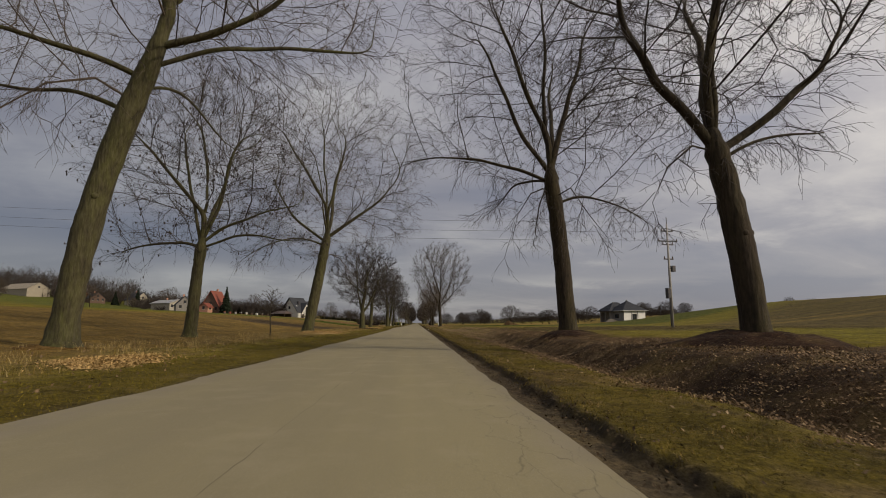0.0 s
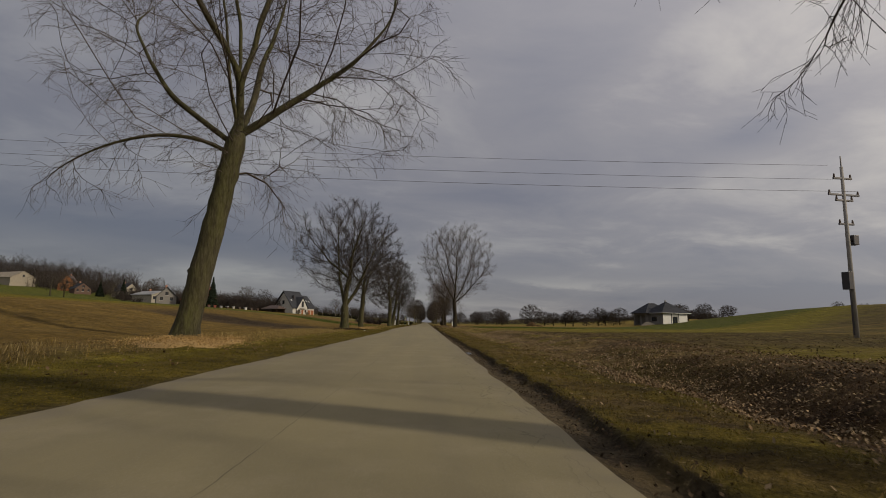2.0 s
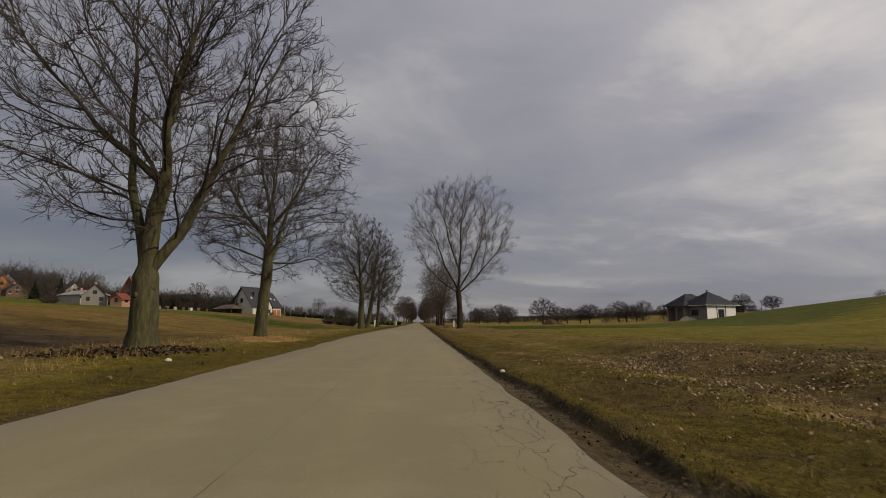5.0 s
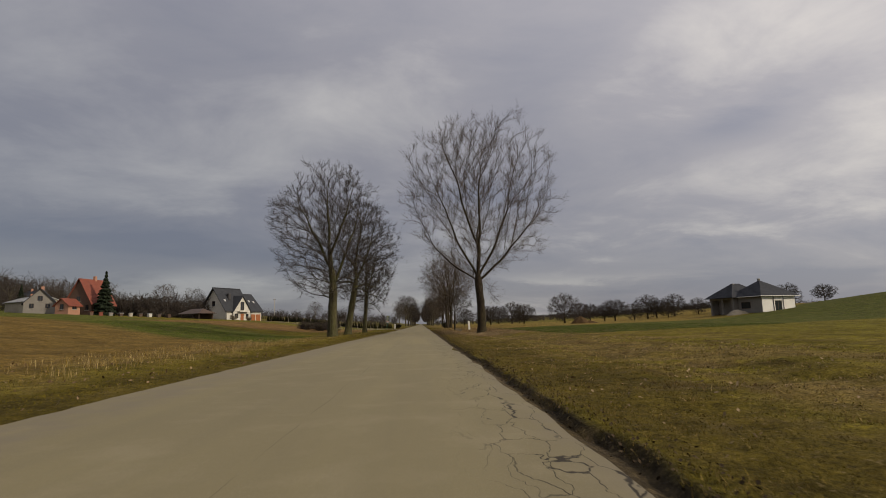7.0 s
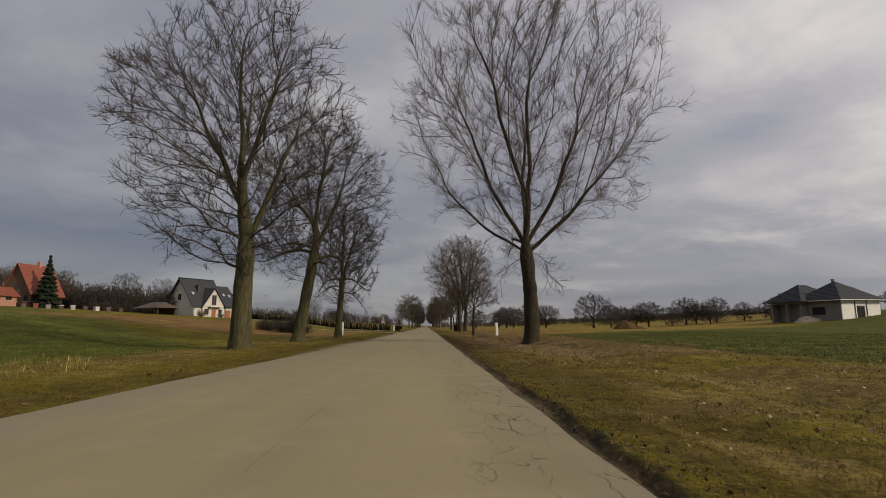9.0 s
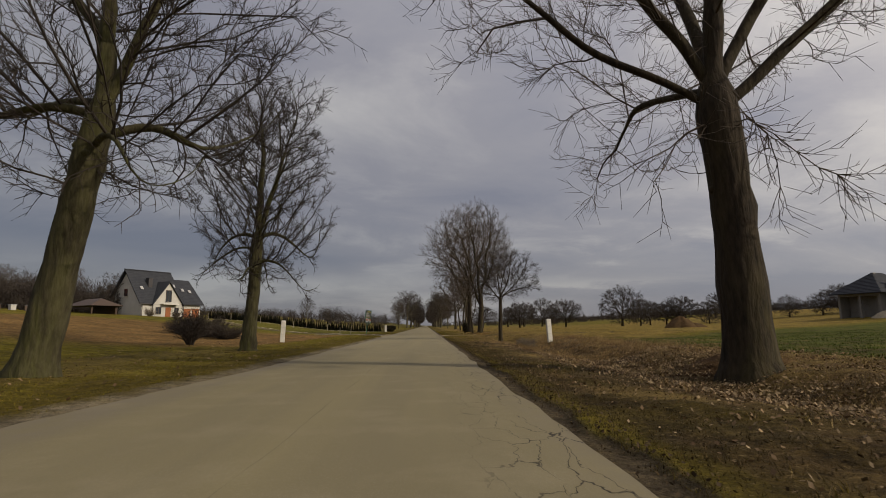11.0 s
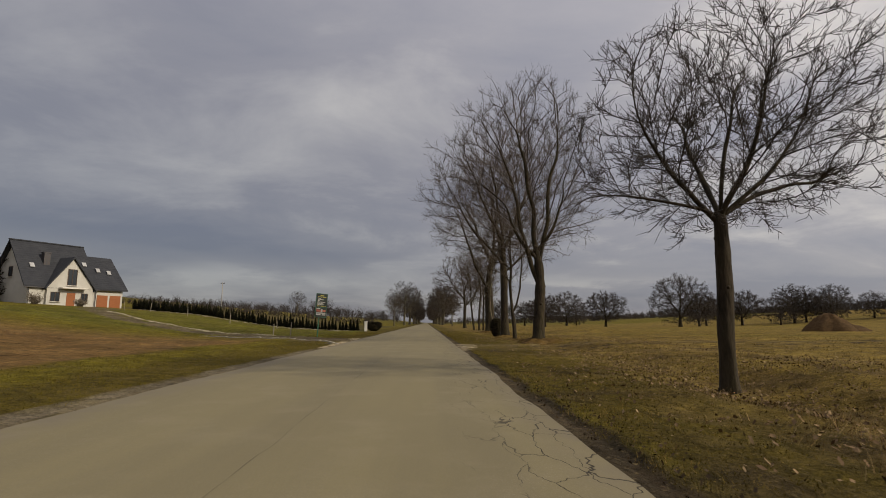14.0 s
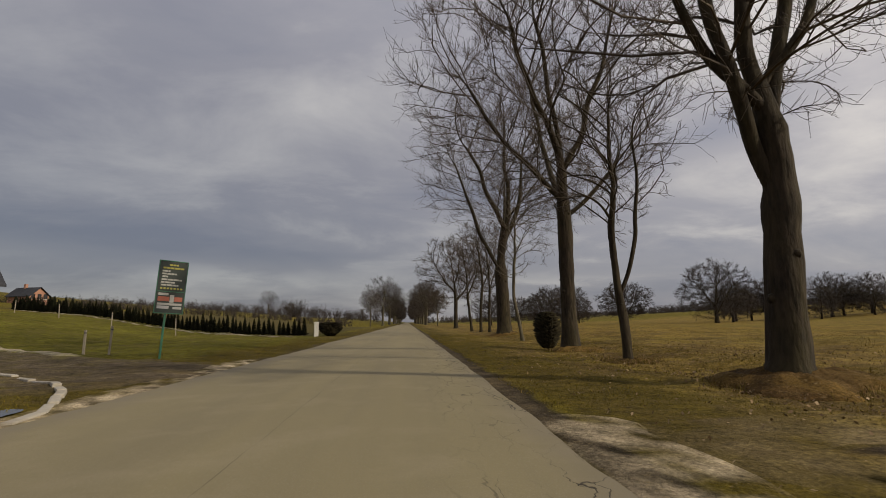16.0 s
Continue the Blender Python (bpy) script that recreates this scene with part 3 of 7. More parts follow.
    grazed = 1 - 0.8 * sstep(66, 74, y) * (1 - sstep(112, 120, y)) - 0.6 * sstep(142, 150, y)
    c = lay(c, soil * 0.9, sstep(0.35, 0.8, rough_field(x + 5, y, 1.7)) * (x > 1.2) * (x < 9) * 0.6 * grazed)
    c = lay(c, np.array([0.085, 0.054, 0.024]), sstep(0.0, 0.6, rough_field(x + 15, y, 3.4)) * (x > 1.8) * (x < 12) * 0.45 * grazed)
    p1, p2 = rough_field(x * 0.8 + 61, y * 0.55, 3.1), rough_field(y * 0.6 + 13, x * 1.1, 1.5)
    c = lay(c, dry * 1.05, sstep(0.15, 0.8, p1 + 0.5 * p2) * sstep(2.2, 3.0, x) * (1 - sstep(9, 16, x)) * sstep(64, 70, y) * 0.6)
    c = lay(c, np.array([0.070, 0.044, 0.020]), sstep(0.25, 0.8, p2 - 0.4 * p1) * sstep(2.6, 3.6, x) * (1 - sstep(12, 20, x)) * sstep(64, 70, y) * 0.55)
    c = lay(c, soil * 0.8, np.exp(-(((x - 2.1) / 0.75) ** 2 + ((y - 156.9) / 0.9) ** 2)) * (0.9 + 0.5 * n2))
    c = lay(c, dirt, sstep(-3.15, -3.3, x) * (1 - sstep(-3.5, -3.8, x + 0.2 * n2)) * 0.7)
    c = lay(c, np.array([0.055, 0.055, 0.03]), sstep(250, 420, np.hypot(x, y - 100)) * 0.35)
    return c


def axis(lo, dense_lo, dense_hi, hi, step, grow=1.12):
    mid = list(np.arange(dense_lo, dense_hi + 1e-6, step))
    out, s, p = [], step, dense_lo
    while p > lo:
        s *= grow
        p -= s
        out.append(p)
    top, s, p = [], step, dense_hi
    while p < hi:
        s *= grow
        p += s
        top.append(p)
    return np.array(out[::-1] + mid + top)


def build_ground():
    xs, ys = axis(-3500, -9, 9.5, 3500, 0.15), axis(-900, -4, 190, 4500, 0.21, 1.08)
    xs = np.unique(np.round(np.r_[xs, np.arange(1.0, 2.1, 0.06)], 3))
    gx, gy = np.meshgrid(xs, ys)
    v = np.stack([gx, gy, land(gx, gy)], -1).reshape(-1, 3)
    nx, ny = len(xs), len(ys)
    i = (np.arange(ny - 1)[:, None] * nx + np.arange(nx - 1)[None, :]).ravel()
    q = np.stack([i, i + 1, i + nx + 1, i + nx], -1)
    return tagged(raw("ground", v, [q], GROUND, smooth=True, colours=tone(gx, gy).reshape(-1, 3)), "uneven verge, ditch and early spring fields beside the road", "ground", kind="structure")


build_ground()


def build_road():
    ys = np.r_[np.arange(-12, 215, 0.35), np.arange(215, 1600, 6.0)]
    rs = np.random.RandomState(3)

    def ragged(amount, k):
        a = rs.normal(0, 1, len(ys))
        return amount * (np.convolve(a, np.ones(k) / k, "same") * math.sqrt(k) * 0.5 + 0.25 * a)

    le, re = ROAD_L - 0.75 * np.exp(-(((ys - 95) / 24) ** 2)) + np.clip(ragged(0.07, 9), -0.16, 0.16), ROAD_R + np.clip(ragged(0.028, 3), -0.08, 0.06)
    re = re - 0.16 * np.exp(-(((ys - 94.5) / 0.9) ** 2))
    cols = []
    for f in np.linspace(0, 1, 13):
        x = le + (re - le) * f
        z = 0.012 * (1 - ((f - 0.5) * 2) ** 2)
        z = z + 0.0015 * rough_field(x, ys, 6.0) * (np.abs(f - 0.5) < 0.49)
        cols.append(np.stack([x, ys, z * np.ones_like(ys)], -1))
    cols = [np.stack([le - 0.03, ys, -0.10 * np.ones_like(ys)], -1), cols[0].copy()] + cols + [cols[-1].copy(), np.stack([re + 0.03, ys, -0.12 * np.ones_like(ys)], -1)]
    v = np.stack(cols, 1)
    n, k = v.shape[:2]
    keep_cols = np.array([c for c in range(k - 1) if c not in (1, k - 3)])
    i = (np.arange(n - 1)[:, None] * k + keep_cols[None, :]).ravel()
    q = np.stack([i, i + 1, i + k + 1, i + k], -1)
    return tagged(raw("road", v, [q], ASPHALT, smooth=True), "worn pale asphalt lane, cracked along one edge", "road", kind="structure")


build_road()


# ---- trees ----
def unit(a):
    return a / (np.linalg.norm(a, axis=-1, keepdims=True) + 1e-9)


def wander(rs, start, way, length, segs, wobble, pull):
    """Paths of many branches: from start along way, wandering, pulled up (+) or down (-)."""
    pts, d, p = [start], unit(way), start
    for k in range(segs):
        d = unit(d + rs.normal(0, wobble, d.shape) + np.array([0, 0, 1.0]) * np.reshape(pull, (-1, 1)))
        p = p + d * (length / segs)[:, None]
        pts.append(p)
    return np.stack(pts, 1)


def spread(rs, pts, rad, count, lo, angle, jitter=0.25):
    """Places and ways of side shoots on branches: count on each, from the share lo of its length to its end."""
    n, k, _ = pts.shape
    s = (lo + (1 - lo) * (np.arange(count)[None] + rs.uniform(0.1, 0.9, (n, count))) / count) * (k - 1)
    i = np.minimum(s.astype(int), k - 2)
    f = (s - i)[..., None]
    rows = np.arange(n)[:, None]
    a, b = pts[rows, i], pts[rows, i + 1]
    start = a + (b - a) * f
    tan = unit(b - a)
    side = unit(np.cross(tan, rs.normal(0, 1, tan.shape)))
    ang = np.radians(angle) * (1 + rs.normal(0, jitter, (n, count, 1)))
    way = tan * np.cos(ang) + side * np.sin(ang)
    r = rad[rows, i] * (1 - f[..., 0]) + rad[rows, i + 1] * f[..., 0]
    return start.reshape(-1, 3), way.reshape(-1, 3), r.ravel(), (s / (k - 1)).ravel()


def taper(r0, k, end=0.35):
    return r0[:, None] * (1 - (1 - end) * np.linspace(0, 1, k))[None]


def colonise(rs, pos, par, att, step, reach, kill, pull, heart):
    """Grow nodes towards free places of the crown, each place drawing its nearest node, until the crown is filled."""
    d = np.linalg.norm(att[:, None] - pos[None], axis=2)
    ni, nd = d.argmin(1), d.min(1)
    alive, kids = np.ones(len(pos), bool), np.bincount(par[1:], minlength=len(pos))
    for _ in range(170):
        use = nd < reach
        acc, cnt = np.zeros_like(pos), np.zeros(len(pos))
        np.add.at(acc, ni[use], unit(att[use] - pos[ni[use]]))
        np.add.at(cnt, ni[use], 1)
        act = np.where((cnt > 0) & alive & (kids < 3))[0]
        if not len(act):
            break
        own = unit(pos[act] - pos[par[act]])
        way = unit(unit(acc[act]) + 0.45 * own + 0.55 * unit(pos[act] - heart) + np.array([0, 0, pull]) + rs.normal(0, 0.08, (len(act), 3)))
        fresh = pos[act] + way * step * rs.uniform(0.8, 1.2, (len(act), 1))
        gap = np.linalg.norm(fresh[:, None] - pos[None], axis=2).min(1)
        ok = gap > 0.5 * step
        alive[act[~ok]] = False
        act, fresh = act[ok], fresh[ok]
        if not len(act):
            continue
        base = len(pos)
        np.add.at(kids, act, 1)
        pos, par = np.r_[pos, fresh], np.r_[par, act]
        alive, kids = np.r_[alive, np.ones(len(act), bool)], np.r_[kids, np.zeros(len(act), int)]
        d = np.linalg.norm(att[:, None] - fresh[None], axis=2)
        j, m = d.argmin(1), d.min(1)
        nearer = m < nd
        ni[nearer], nd[nearer] = base + j[nearer], m[nearer]
        keep = nd > kill
        att, ni, nd = att[keep], ni[keep], nd[keep]
        if not len(att):
            break
    return pos, par


def tree_meshes(seed, h, fork, r0, crown, low, lean=(0, 0), stems=1, split=0.5, stem_az=0.15, lead=0.72, wide=0.45, pull=0.22, droop=0.0, rise=0.1, dense=1.0, places=760, shoot=0.13, low_limbs=(), twig=0.006, fine=1, buds=False, whole=True, skew=(0, 0), girth=0.011, curve=1.0, arms=()):
    """Arrays of a bare tree: trunk, limbs, twigs. h: height; fork: where the trunk divides; crown: radius; low: the crown's underside;
    lead: how far up the stems run on by themselves; wide: the share of the crown's height at which it is widest;
    curve: over 1 the lean grows upwards; arms: main limbs as (height on the stem, sideways, forwards, height of the end, how wide it leaves)."""
    rs = np.random.RandomState(seed)
    step = 0.042 * crown + 0.05
    lean = np.array([*lean, 0.0])
    pos, par = [np.zeros(3)], [0]

    def run(start, pts):
        last = start
        for p in pts:
            pos.append(np.array(p, float))
            par.append(last)
            last = len(pos) - 1
        return last

    def bow(c0, c1, c2, bend):
        n = max(4, int(np.linalg.norm(c2 - c0) / step))
        t = np.linspace(0, 1, n + 1)[1:, None]
        c = (1 - t) ** 2 * c0 + 2 * t * (1 - t) * c1 + t ** 2 * c2
        return c + np.cumsum(rs.normal(0, bend, c.shape), 0) * np.minimum(1, t * 3)

    n = max(5, int(fork / step))
    f = np.linspace(0, 1, n + 1)[1:, None]
    sway = np.cumsum(rs.normal(0, 0.016, (n, 3)), 0) * np.array([1, 1, 0]) * f
    top = run(0, lean * f ** curve + sway + np.array([0, 0, fork]) * f)
    node_at = lambda z: int(np.argmin([abs(p[2] - z) for p in pos[:n + 1]]))
    c0 = pos[top]
    hub = np.array([lean[0] + skew[0], lean[1] + skew[1], 0])
    # a leader, and limbs that leave it at sharp angles one above the other
    first = len(pos)
    run(top, bow(c0, c0 * 0.5 + (hub + np.array([0, 0, h * 0.8])) * 0.5, hub + np.array([crown * rs.uniform(-0.1, 0.1), crown * rs.uniform(-0.1, 0.1), fork + (h - fork) * lead]), 0.012 * crown))
    span = len(pos) - first
    for s in range(stems - 1):
        az = stem_az + s * 2.4 + rs.uniform(-0.3, 0.3)
        out = np.array([math.cos(az), math.sin(az), 0])
        k = top if s == 0 else first + int(span * (0.05 + 0.62 * s / stems))
        b0 = pos[k]
        z2 = b0[2] + (h - b0[2]) * rs.uniform(0.5, 0.72)
        f2 = (z2 - low) / (h - low)
        side_ = crown * split * math.sqrt(max(0.1, 1 - ((f2 - wide) / (1 - wide)) ** 2)) * rs.uniform(0.85, 1.1)
        b2 = np.array([hub[0], hub[1], 0]) + out * side_ + np.array([0, 0, z2])
        run(k, bow(b0, b0 * 0.5 + b2 * 0.5 + out * side_ * 0.10, b2, 0.010 * crown))
    for z0, dx, dy, z1, wide_out in arms:
        k = int(np.argmin([abs(p[2] - z0) for p in pos[:first + span]]))
        b0 = pos[k]
        b2 = b0 + np.array([dx, dy, z1 - b0[2]])
        run(k, bow(b0, b0 + np.array([dx * wide_out, dy * wide_out, (z1 - b0[2]) * 0.42]), b2, 0.010 * crown))
    extra = []
    for z0, az, reach_, drop, r in low_limbs:
        o = np.array([math.cos(az), math.sin(az), 0])
        k = node_at(min(z0, fork))
        b0 = pos[k]
        b2 = b0 + o * reach_ + np.array([0, 0, drop])
        b1 = b0 + o * reach_ * 0.45 + np.array([0, 0, abs(drop) * 0.35 + reach_ * 0.20])
        line = bow(b0, b1, b2, 0.02 * reach_ * 0.5)
        run(k, line)
        m = int(16 * reach_ / crown * 2.2)
        pick = line[(len(line) * (0.3 + 0.7 * rs.uniform(0, 1, m))).astype(int) - 1]
        extra.append(pick + rs.normal(0, 1, (m, 3)) * np.array([1, 1, 0.7]) * crown * 0.10 - np.array([0, 0, droop * crown * 0.25]))
    # places of the crown, egg-shaped
    zf = rs.uniform(0.01, 0.995, places * 3)
    prof = np.where(zf < wide, np.sqrt(1 - ((wide - zf) / wide) ** 2), np.sqrt(1 - ((zf - wide) / (1 - wide)) ** 2))
    keep = rs.uniform(0, 1, len(zf)) < prof ** 1.6
    zf, prof = zf[keep][:places], prof[keep][:places]
    rr, az = crown * prof * rs.uniform(0, 1, len(zf)) ** 0.56, rs.uniform(0, 6.28, len(zf))
    lump = 1 + 0.10 * np.sin(3 * az + seed) * np.sin(5 * zf + seed) + 0.05 * np.sin(7 * az + 2 * zf * 6)
    att = hub + np.stack([rr * lump * np.cos(az), rr * lump * np.sin(az), low + (h - low) * zf], -1)
    if extra:
        att = np.r_[att, np.concatenate(extra)]
    pos, par = colonise(rs, np.array(pos), np.array(par), att, step, 0.5 * crown, 1.5 * step, pull, hub + np.array([0, 0, low + 0.12 * (h - low)]))
    n = len(pos)
    leaf, kid, nk = np.zeros(n), np.full(n, -1), np.zeros(n, int)
    best = np.zeros(n)
    for i in range(n - 1, 0, -1):
        leaf[i] = max(1, leaf[i])
        p = par[i]
        leaf[p] += leaf[i]
        nk[p] += 1
        if leaf[i] > best[p]:
            best[p], kid[p] = leaf[i], i
    power = math.log(r0 * 0.9 / girth) / math.log(leaf[0])
    rad = girth * leaf ** power
    for _ in range(3):
        q = pos.copy()
        m = (kid >= 0) & (np.arange(n) > 0)
        q[m] = 0.5 * pos[m] + 0.25 * pos[par[m]] + 0.25 * pos[kid[m]]
        pos = q
    # droop and waviness of the thin outer wood
    paths, todo = [], [(0, 0)]
    done = {0}
    others = [[] for _ in range(n)]
    for i in range(1, n):
        if kid[par[i]] != i:
            others[par[i]].append(i)
    while todo:
        a, b = todo.pop()
        path = [a] if a == b else [a, b]
        while kid[path[-1]] >= 0:
            path.append(kid[path[-1]])
        for i in (path if a == b else path[1:]):
            todo.extend((i, c) for c in others[i])
        paths.append(np.array(path))
    trunk, limb_v, crown_parts = [], [], []
    main = paths[0]
    seg = np.r_[0, np.cumsum(np.linalg.norm(np.diff(pos[main], axis=0), axis=1))]
    zz = np.r_[-0.25, 0.0, 0.12, 0.3, 0.6, 1.0, 1.6, seg[seg > 2.0]]
    tp = np.stack([np.interp(zz, seg, pos[main, c]) for c in range(3)], 1)
    tp[0, 2] = -0.25
    tr = np.interp(zz, seg, rad[main]) * (1 + 0.04 * rs.normal(0, 1, len(zz)))
    tr[:7] *= np.array([1.75, 1.5, 1.33, 1.20, 1.12, 1.08, 1.05])
    v, q = tubes(tp[None], tr[None], 14)
    ring = v.reshape(len(zz), 14, 3)
    a = np.arange(14) / 14 * 2 * np.pi
    flare = 1 + 0.13 * np.sin(a * 5 + seed)[None, :, None] * np.exp(-np.clip(zz, 0, 9) / 0.5)[:, None, None] + rs.normal(0, 0.03, (len(zz), 14, 1))
    trunk.append(((tp[:, None] + (ring - tp[:, None]) * flare).reshape(-1, 3), q))
    for _ in range(4):
        # knots and stubs of cut branches
        kz, ka = rs.uniform(1.0, fork), rs.uniform(0, 6.28)
        cc = np.array([np.interp(kz, tp[:, 2], tp[:, c]) for c in range(3)])
        o = np.array([math.cos(ka), math.sin(ka), 0.15])
        kr = np.interp(kz, zz, tr)
        kp = np.stack([cc + o * kr * q_ for q_ in (0.6, 0.95, 1.06, 1.10)])
        trunk.append(tubes(kp[None], (kr * np.array([0.34, 0.28, 0.17, 0.02]))[None], 7))
    rest = sorted(paths[1:], key=lambda p: -rad[p[1]])
    big = [p for p in rest[:26] if rad[p[1]] > 0.13 * r0]
    small = rest[len(big):]
    for p in big:
        r = rad[p].copy()
        r[0] = r[1] * 1.12
        limb_v.append(tubes(pos[p][None], r[None], 7))
    if small:
        k = 5
        P, R = [], []
        for p in small:
            s = np.linspace(0, len(p) - 1, k)
            r = rad[p].copy()
            r[0] = r[1]
            P.append(np.stack([np.interp(s, np.arange(len(p)), pos[p, c]) for c in range(3)], 1))
            R.append(np.interp(s, np.arange(len(p)), r))
        crown_parts.append(tubes(np.array(P), np.maximum(np.array(R), girth * 0.75), 3))
    # shoots on the thin wood, and finer ones on those
    thin = np.where((leaf <= 14) & (np.arange(n) > 0))[0]
    per = rs.poisson(1.15 * dense, len(thin)) + (nk[thin] == 0) * 2
    at = np.repeat(thin, per)
    tan = unit(pos[at] - pos[par[at]])
    side = unit(np.cross(tan, rs.normal(0, 1, tan.shape)))
    ang = np.radians(rs.normal(42, 14, (len(at), 1)))
    way = tan * np.cos(ang) + side * np.sin(ang) + 0.5 * unit(pos[at] - hub - np.array([0, 0, low + 0.12 * (h - low)]))
    ln = crown * shoot * rs.uniform(0.45, 1.35, len(at))
    segs = 3 if whole else 1
    p3 = wander(rs, pos[at], way, ln, segs, 0.2, np.full(len(at), rise - droop))
    r3 = taper(np.full(len(at), twig * 1.3), segs + 1, 0.55)
    crown_parts.append(tubes(p3, r3, 3))
    st, wy, _, _ = spread(rs, p3, r3, fine, 0.25, 40)
    p4 = wander(rs, st, wy, crown * shoot * 0.55 * rs.uniform(0.4, 1.4, len(st)), 1, 0.2, np.full(len(st), rise - droop * 1.6))
    crown_parts.append(tubes(p4, taper(np.full(len(st), twig * 0.95), 2, 0.6), 3))
    if buds:
        # dry seed tufts hanging at the tips
        tips = p3[rs.uniform(0, 1, len(p3)) < 0.15][:, -1]
        kp = tips[:, None] + np.array([[0, 0, 0.02], [0, 0, -0.04], [0, 0, -0.12]])[None]
        crown_parts.append(tubes(kp, np.tile(np.array([0.014, 0.05, 0.008]), (len(tips), 1)), 4))
    return trunk, limb_v, crown_parts


def joined(parts):
    vs, qs, n = [], [], 0
    for v, q in parts:
        vs.append(v)
        qs.append(q + n)
        n += len(v)
    return np.concatenate(vs), [np.concatenate(qs)]


def plant(x, y, label, bark, twigs, turn=0.0, group="trees along the road", name="tree", sink=0.04, **spec):
    t, l, c = tree_meshes(**spec)
    ob = thing(name, pose(x, y, float(land(x, y)) - sink, 0, 0, turn), label, "tree", group)
    v, q = joined(t)
    raw("trunk", v, q, bark, ob, smooth=True)
    if len(l) <= 30:
        for v, q in l:
            raw("limb", v, [q], bark, ob, smooth=True)
    else:
        v, q = joined(l)
        raw("limb", v, q, bark, ob, smooth=True)
    v, q = joined(c)
    raw("crown", v, q, twigs, ob)
    return ob


POPLAR = dict(fine=2, droop=0.20, rise=0.03, pull=0.20, dense=1.0, places=950, shoot=0.125)
LIME = dict(droop=0.0, rise=0.10, pull=0.33, dense=1.35, places=1350, wide=0.40, shoot=0.105, fine=2)
ASH = dict(droop=0.0, rise=0.12, pull=0.38, dense=1.1, places=900, fine=2)

# the near row on the field's side
plant(9.0, 12.1, "dark rough-barked bare tree leaning over a leafy bank", BARK_DARK, TWIG_DARK, seed=11, h=16, fork=6.0, r0=0.38, crown=5.8, low=5.8, lean=(-0.6, 0.2), curve=1.5, skew=(0.3, 0.6), stems=2, stem_az=1.6, split=0.6, arms=[(5.4, -2.6, 0.3, 10.5, 0.6), (5.7, 0.9, 0.2, 11.5, 0.2), (5.5, 3.6, 0.4, 8.8, 0.7)], low_limbs=[(5.5, 3.2, 2.3, -1.7, 0.08), (5.2, 0.2, 4.2, 1.3, 0.10)], **POPLAR)
plant(7.28, 23.6, "tall grey bare tree with long low side limbs", BARK_DARK, TWIG_DARK, seed=4, h=21, fork=8.0, r0=0.44, crown=7.6, low=8.0, lean=(-0.55, 0.1), curve=1.5, stems=3, stem_az=1.4, split=0.6, arms=[(8.0, -3.6, 0.2, 15.5, 0.6), (8.2, 2.6, 0.3, 16.0, 0.5)], low_limbs=[(7.6, 3.2, 8.2, 0.6, 0.15), (6.4, 0.1, 6.6, -0.6, 0.13), (6.8, 3.7, 3.2, -3.0, 0.07), (7.0, 5.2, 3.0, -2.6, 0.06), (7.2, 1.45, 8.6, -1.6, 0.1), (7.5, 1.8, 7.0, -0.8, 0.1)], **POPLAR)
plant(5.65, 125.6, "tall bare tree with an open rounded crown", BARK_DARK, TWIG, seed=7, h=20.4, fork=5.2, r0=0.40, crown=7.3, low=5.4, wide=0.50, stems=3, stem_az=1.5, split=0.6, arms=[(4.9, -4.6, 0.3, 10.2, 0.62), (5.3, -3.0, 0.5, 14.5, 0.55), (5.2, 3.4, 0.2, 13.5, 0.6), (5.0, 5.2, -0.2, 10.2, 0.6)], low_limbs=[(4.8, 0.1, 1.4, -1.2, 0.10), (4.6, 5.6, 1.4, -1.4, 0.06), (4.6, 3.4, 1.4, -1.2, 0.06), (5.2, 1.5, 8.0, 0.6, 0.1)], skew=(0.4, 0), droop=0.06, rise=0.20, pull=0.50, dense=1.5, places=1300, shoot=0.11, fine=3, twig=0.0065, lean=(-0.22, 0.0), curve=1.6)
plant(4.58, 148.8, "small bare orchard-like tree with a spreading crown", BARK_DARK, TWIG_DARK, seed=23, h=5.8, fork=2.75, r0=0.12, crown=2.25, low=2.5, wide=0.42, skew=(0.2, 0), stems=2, stem_az=1.4, split=0.7, arms=[(2.6, -1.3, 0.1, 4.6, 0.6), (2.75, 1.5, 0.1, 4.5, 0.6), (2.8, 0.6, -0.4, 5.2, 0.5)], low_limbs=[(2.7, 3.0, 1.8, 0.5, 0.06), (2.7, 0.15, 2.1, 0.75, 0.06)], droop=0.0, rise=0.10, pull=0.12, dense=1.8, places=800, fine=2, twig=0.0045, girth=0.006)
plant(4.85, 163.55, "mature bare tree with forked stems above a grassy mound", BARK_DARK, TWIG, seed=31, h=12.0, fork=2.6, r0=0.25, crown=3.5, low=3.5, lean=(0.2, 0), skew=(-0.4, 0), stems=1, arms=[(2.5, -1.9, 0.1, 8.6, 0.55), (3.4, 0.7, 0.2, 9.6, 0.5), (4.0, 1.6, -0.1, 7.2, 0.7), (3.6, -1.2, -0.3, 6.0, 0.8)], **ASH, twig=0.0045)
plant(4.54, 167.7, "slender young tree forked low into two thin stems", BARK_DARK, TWIG, seed=37, h=6.9, fork=1.45, r0=0.095, crown=1.6, low=2.6, skew=(-0.35, 0), stems=1, arms=[(1.4, 0.6, 0.0, 5.2, 1.5)], droop=0.0, rise=0.12, pull=0.35, dense=0.9, places=330, twig=0.004, girth=0.008)
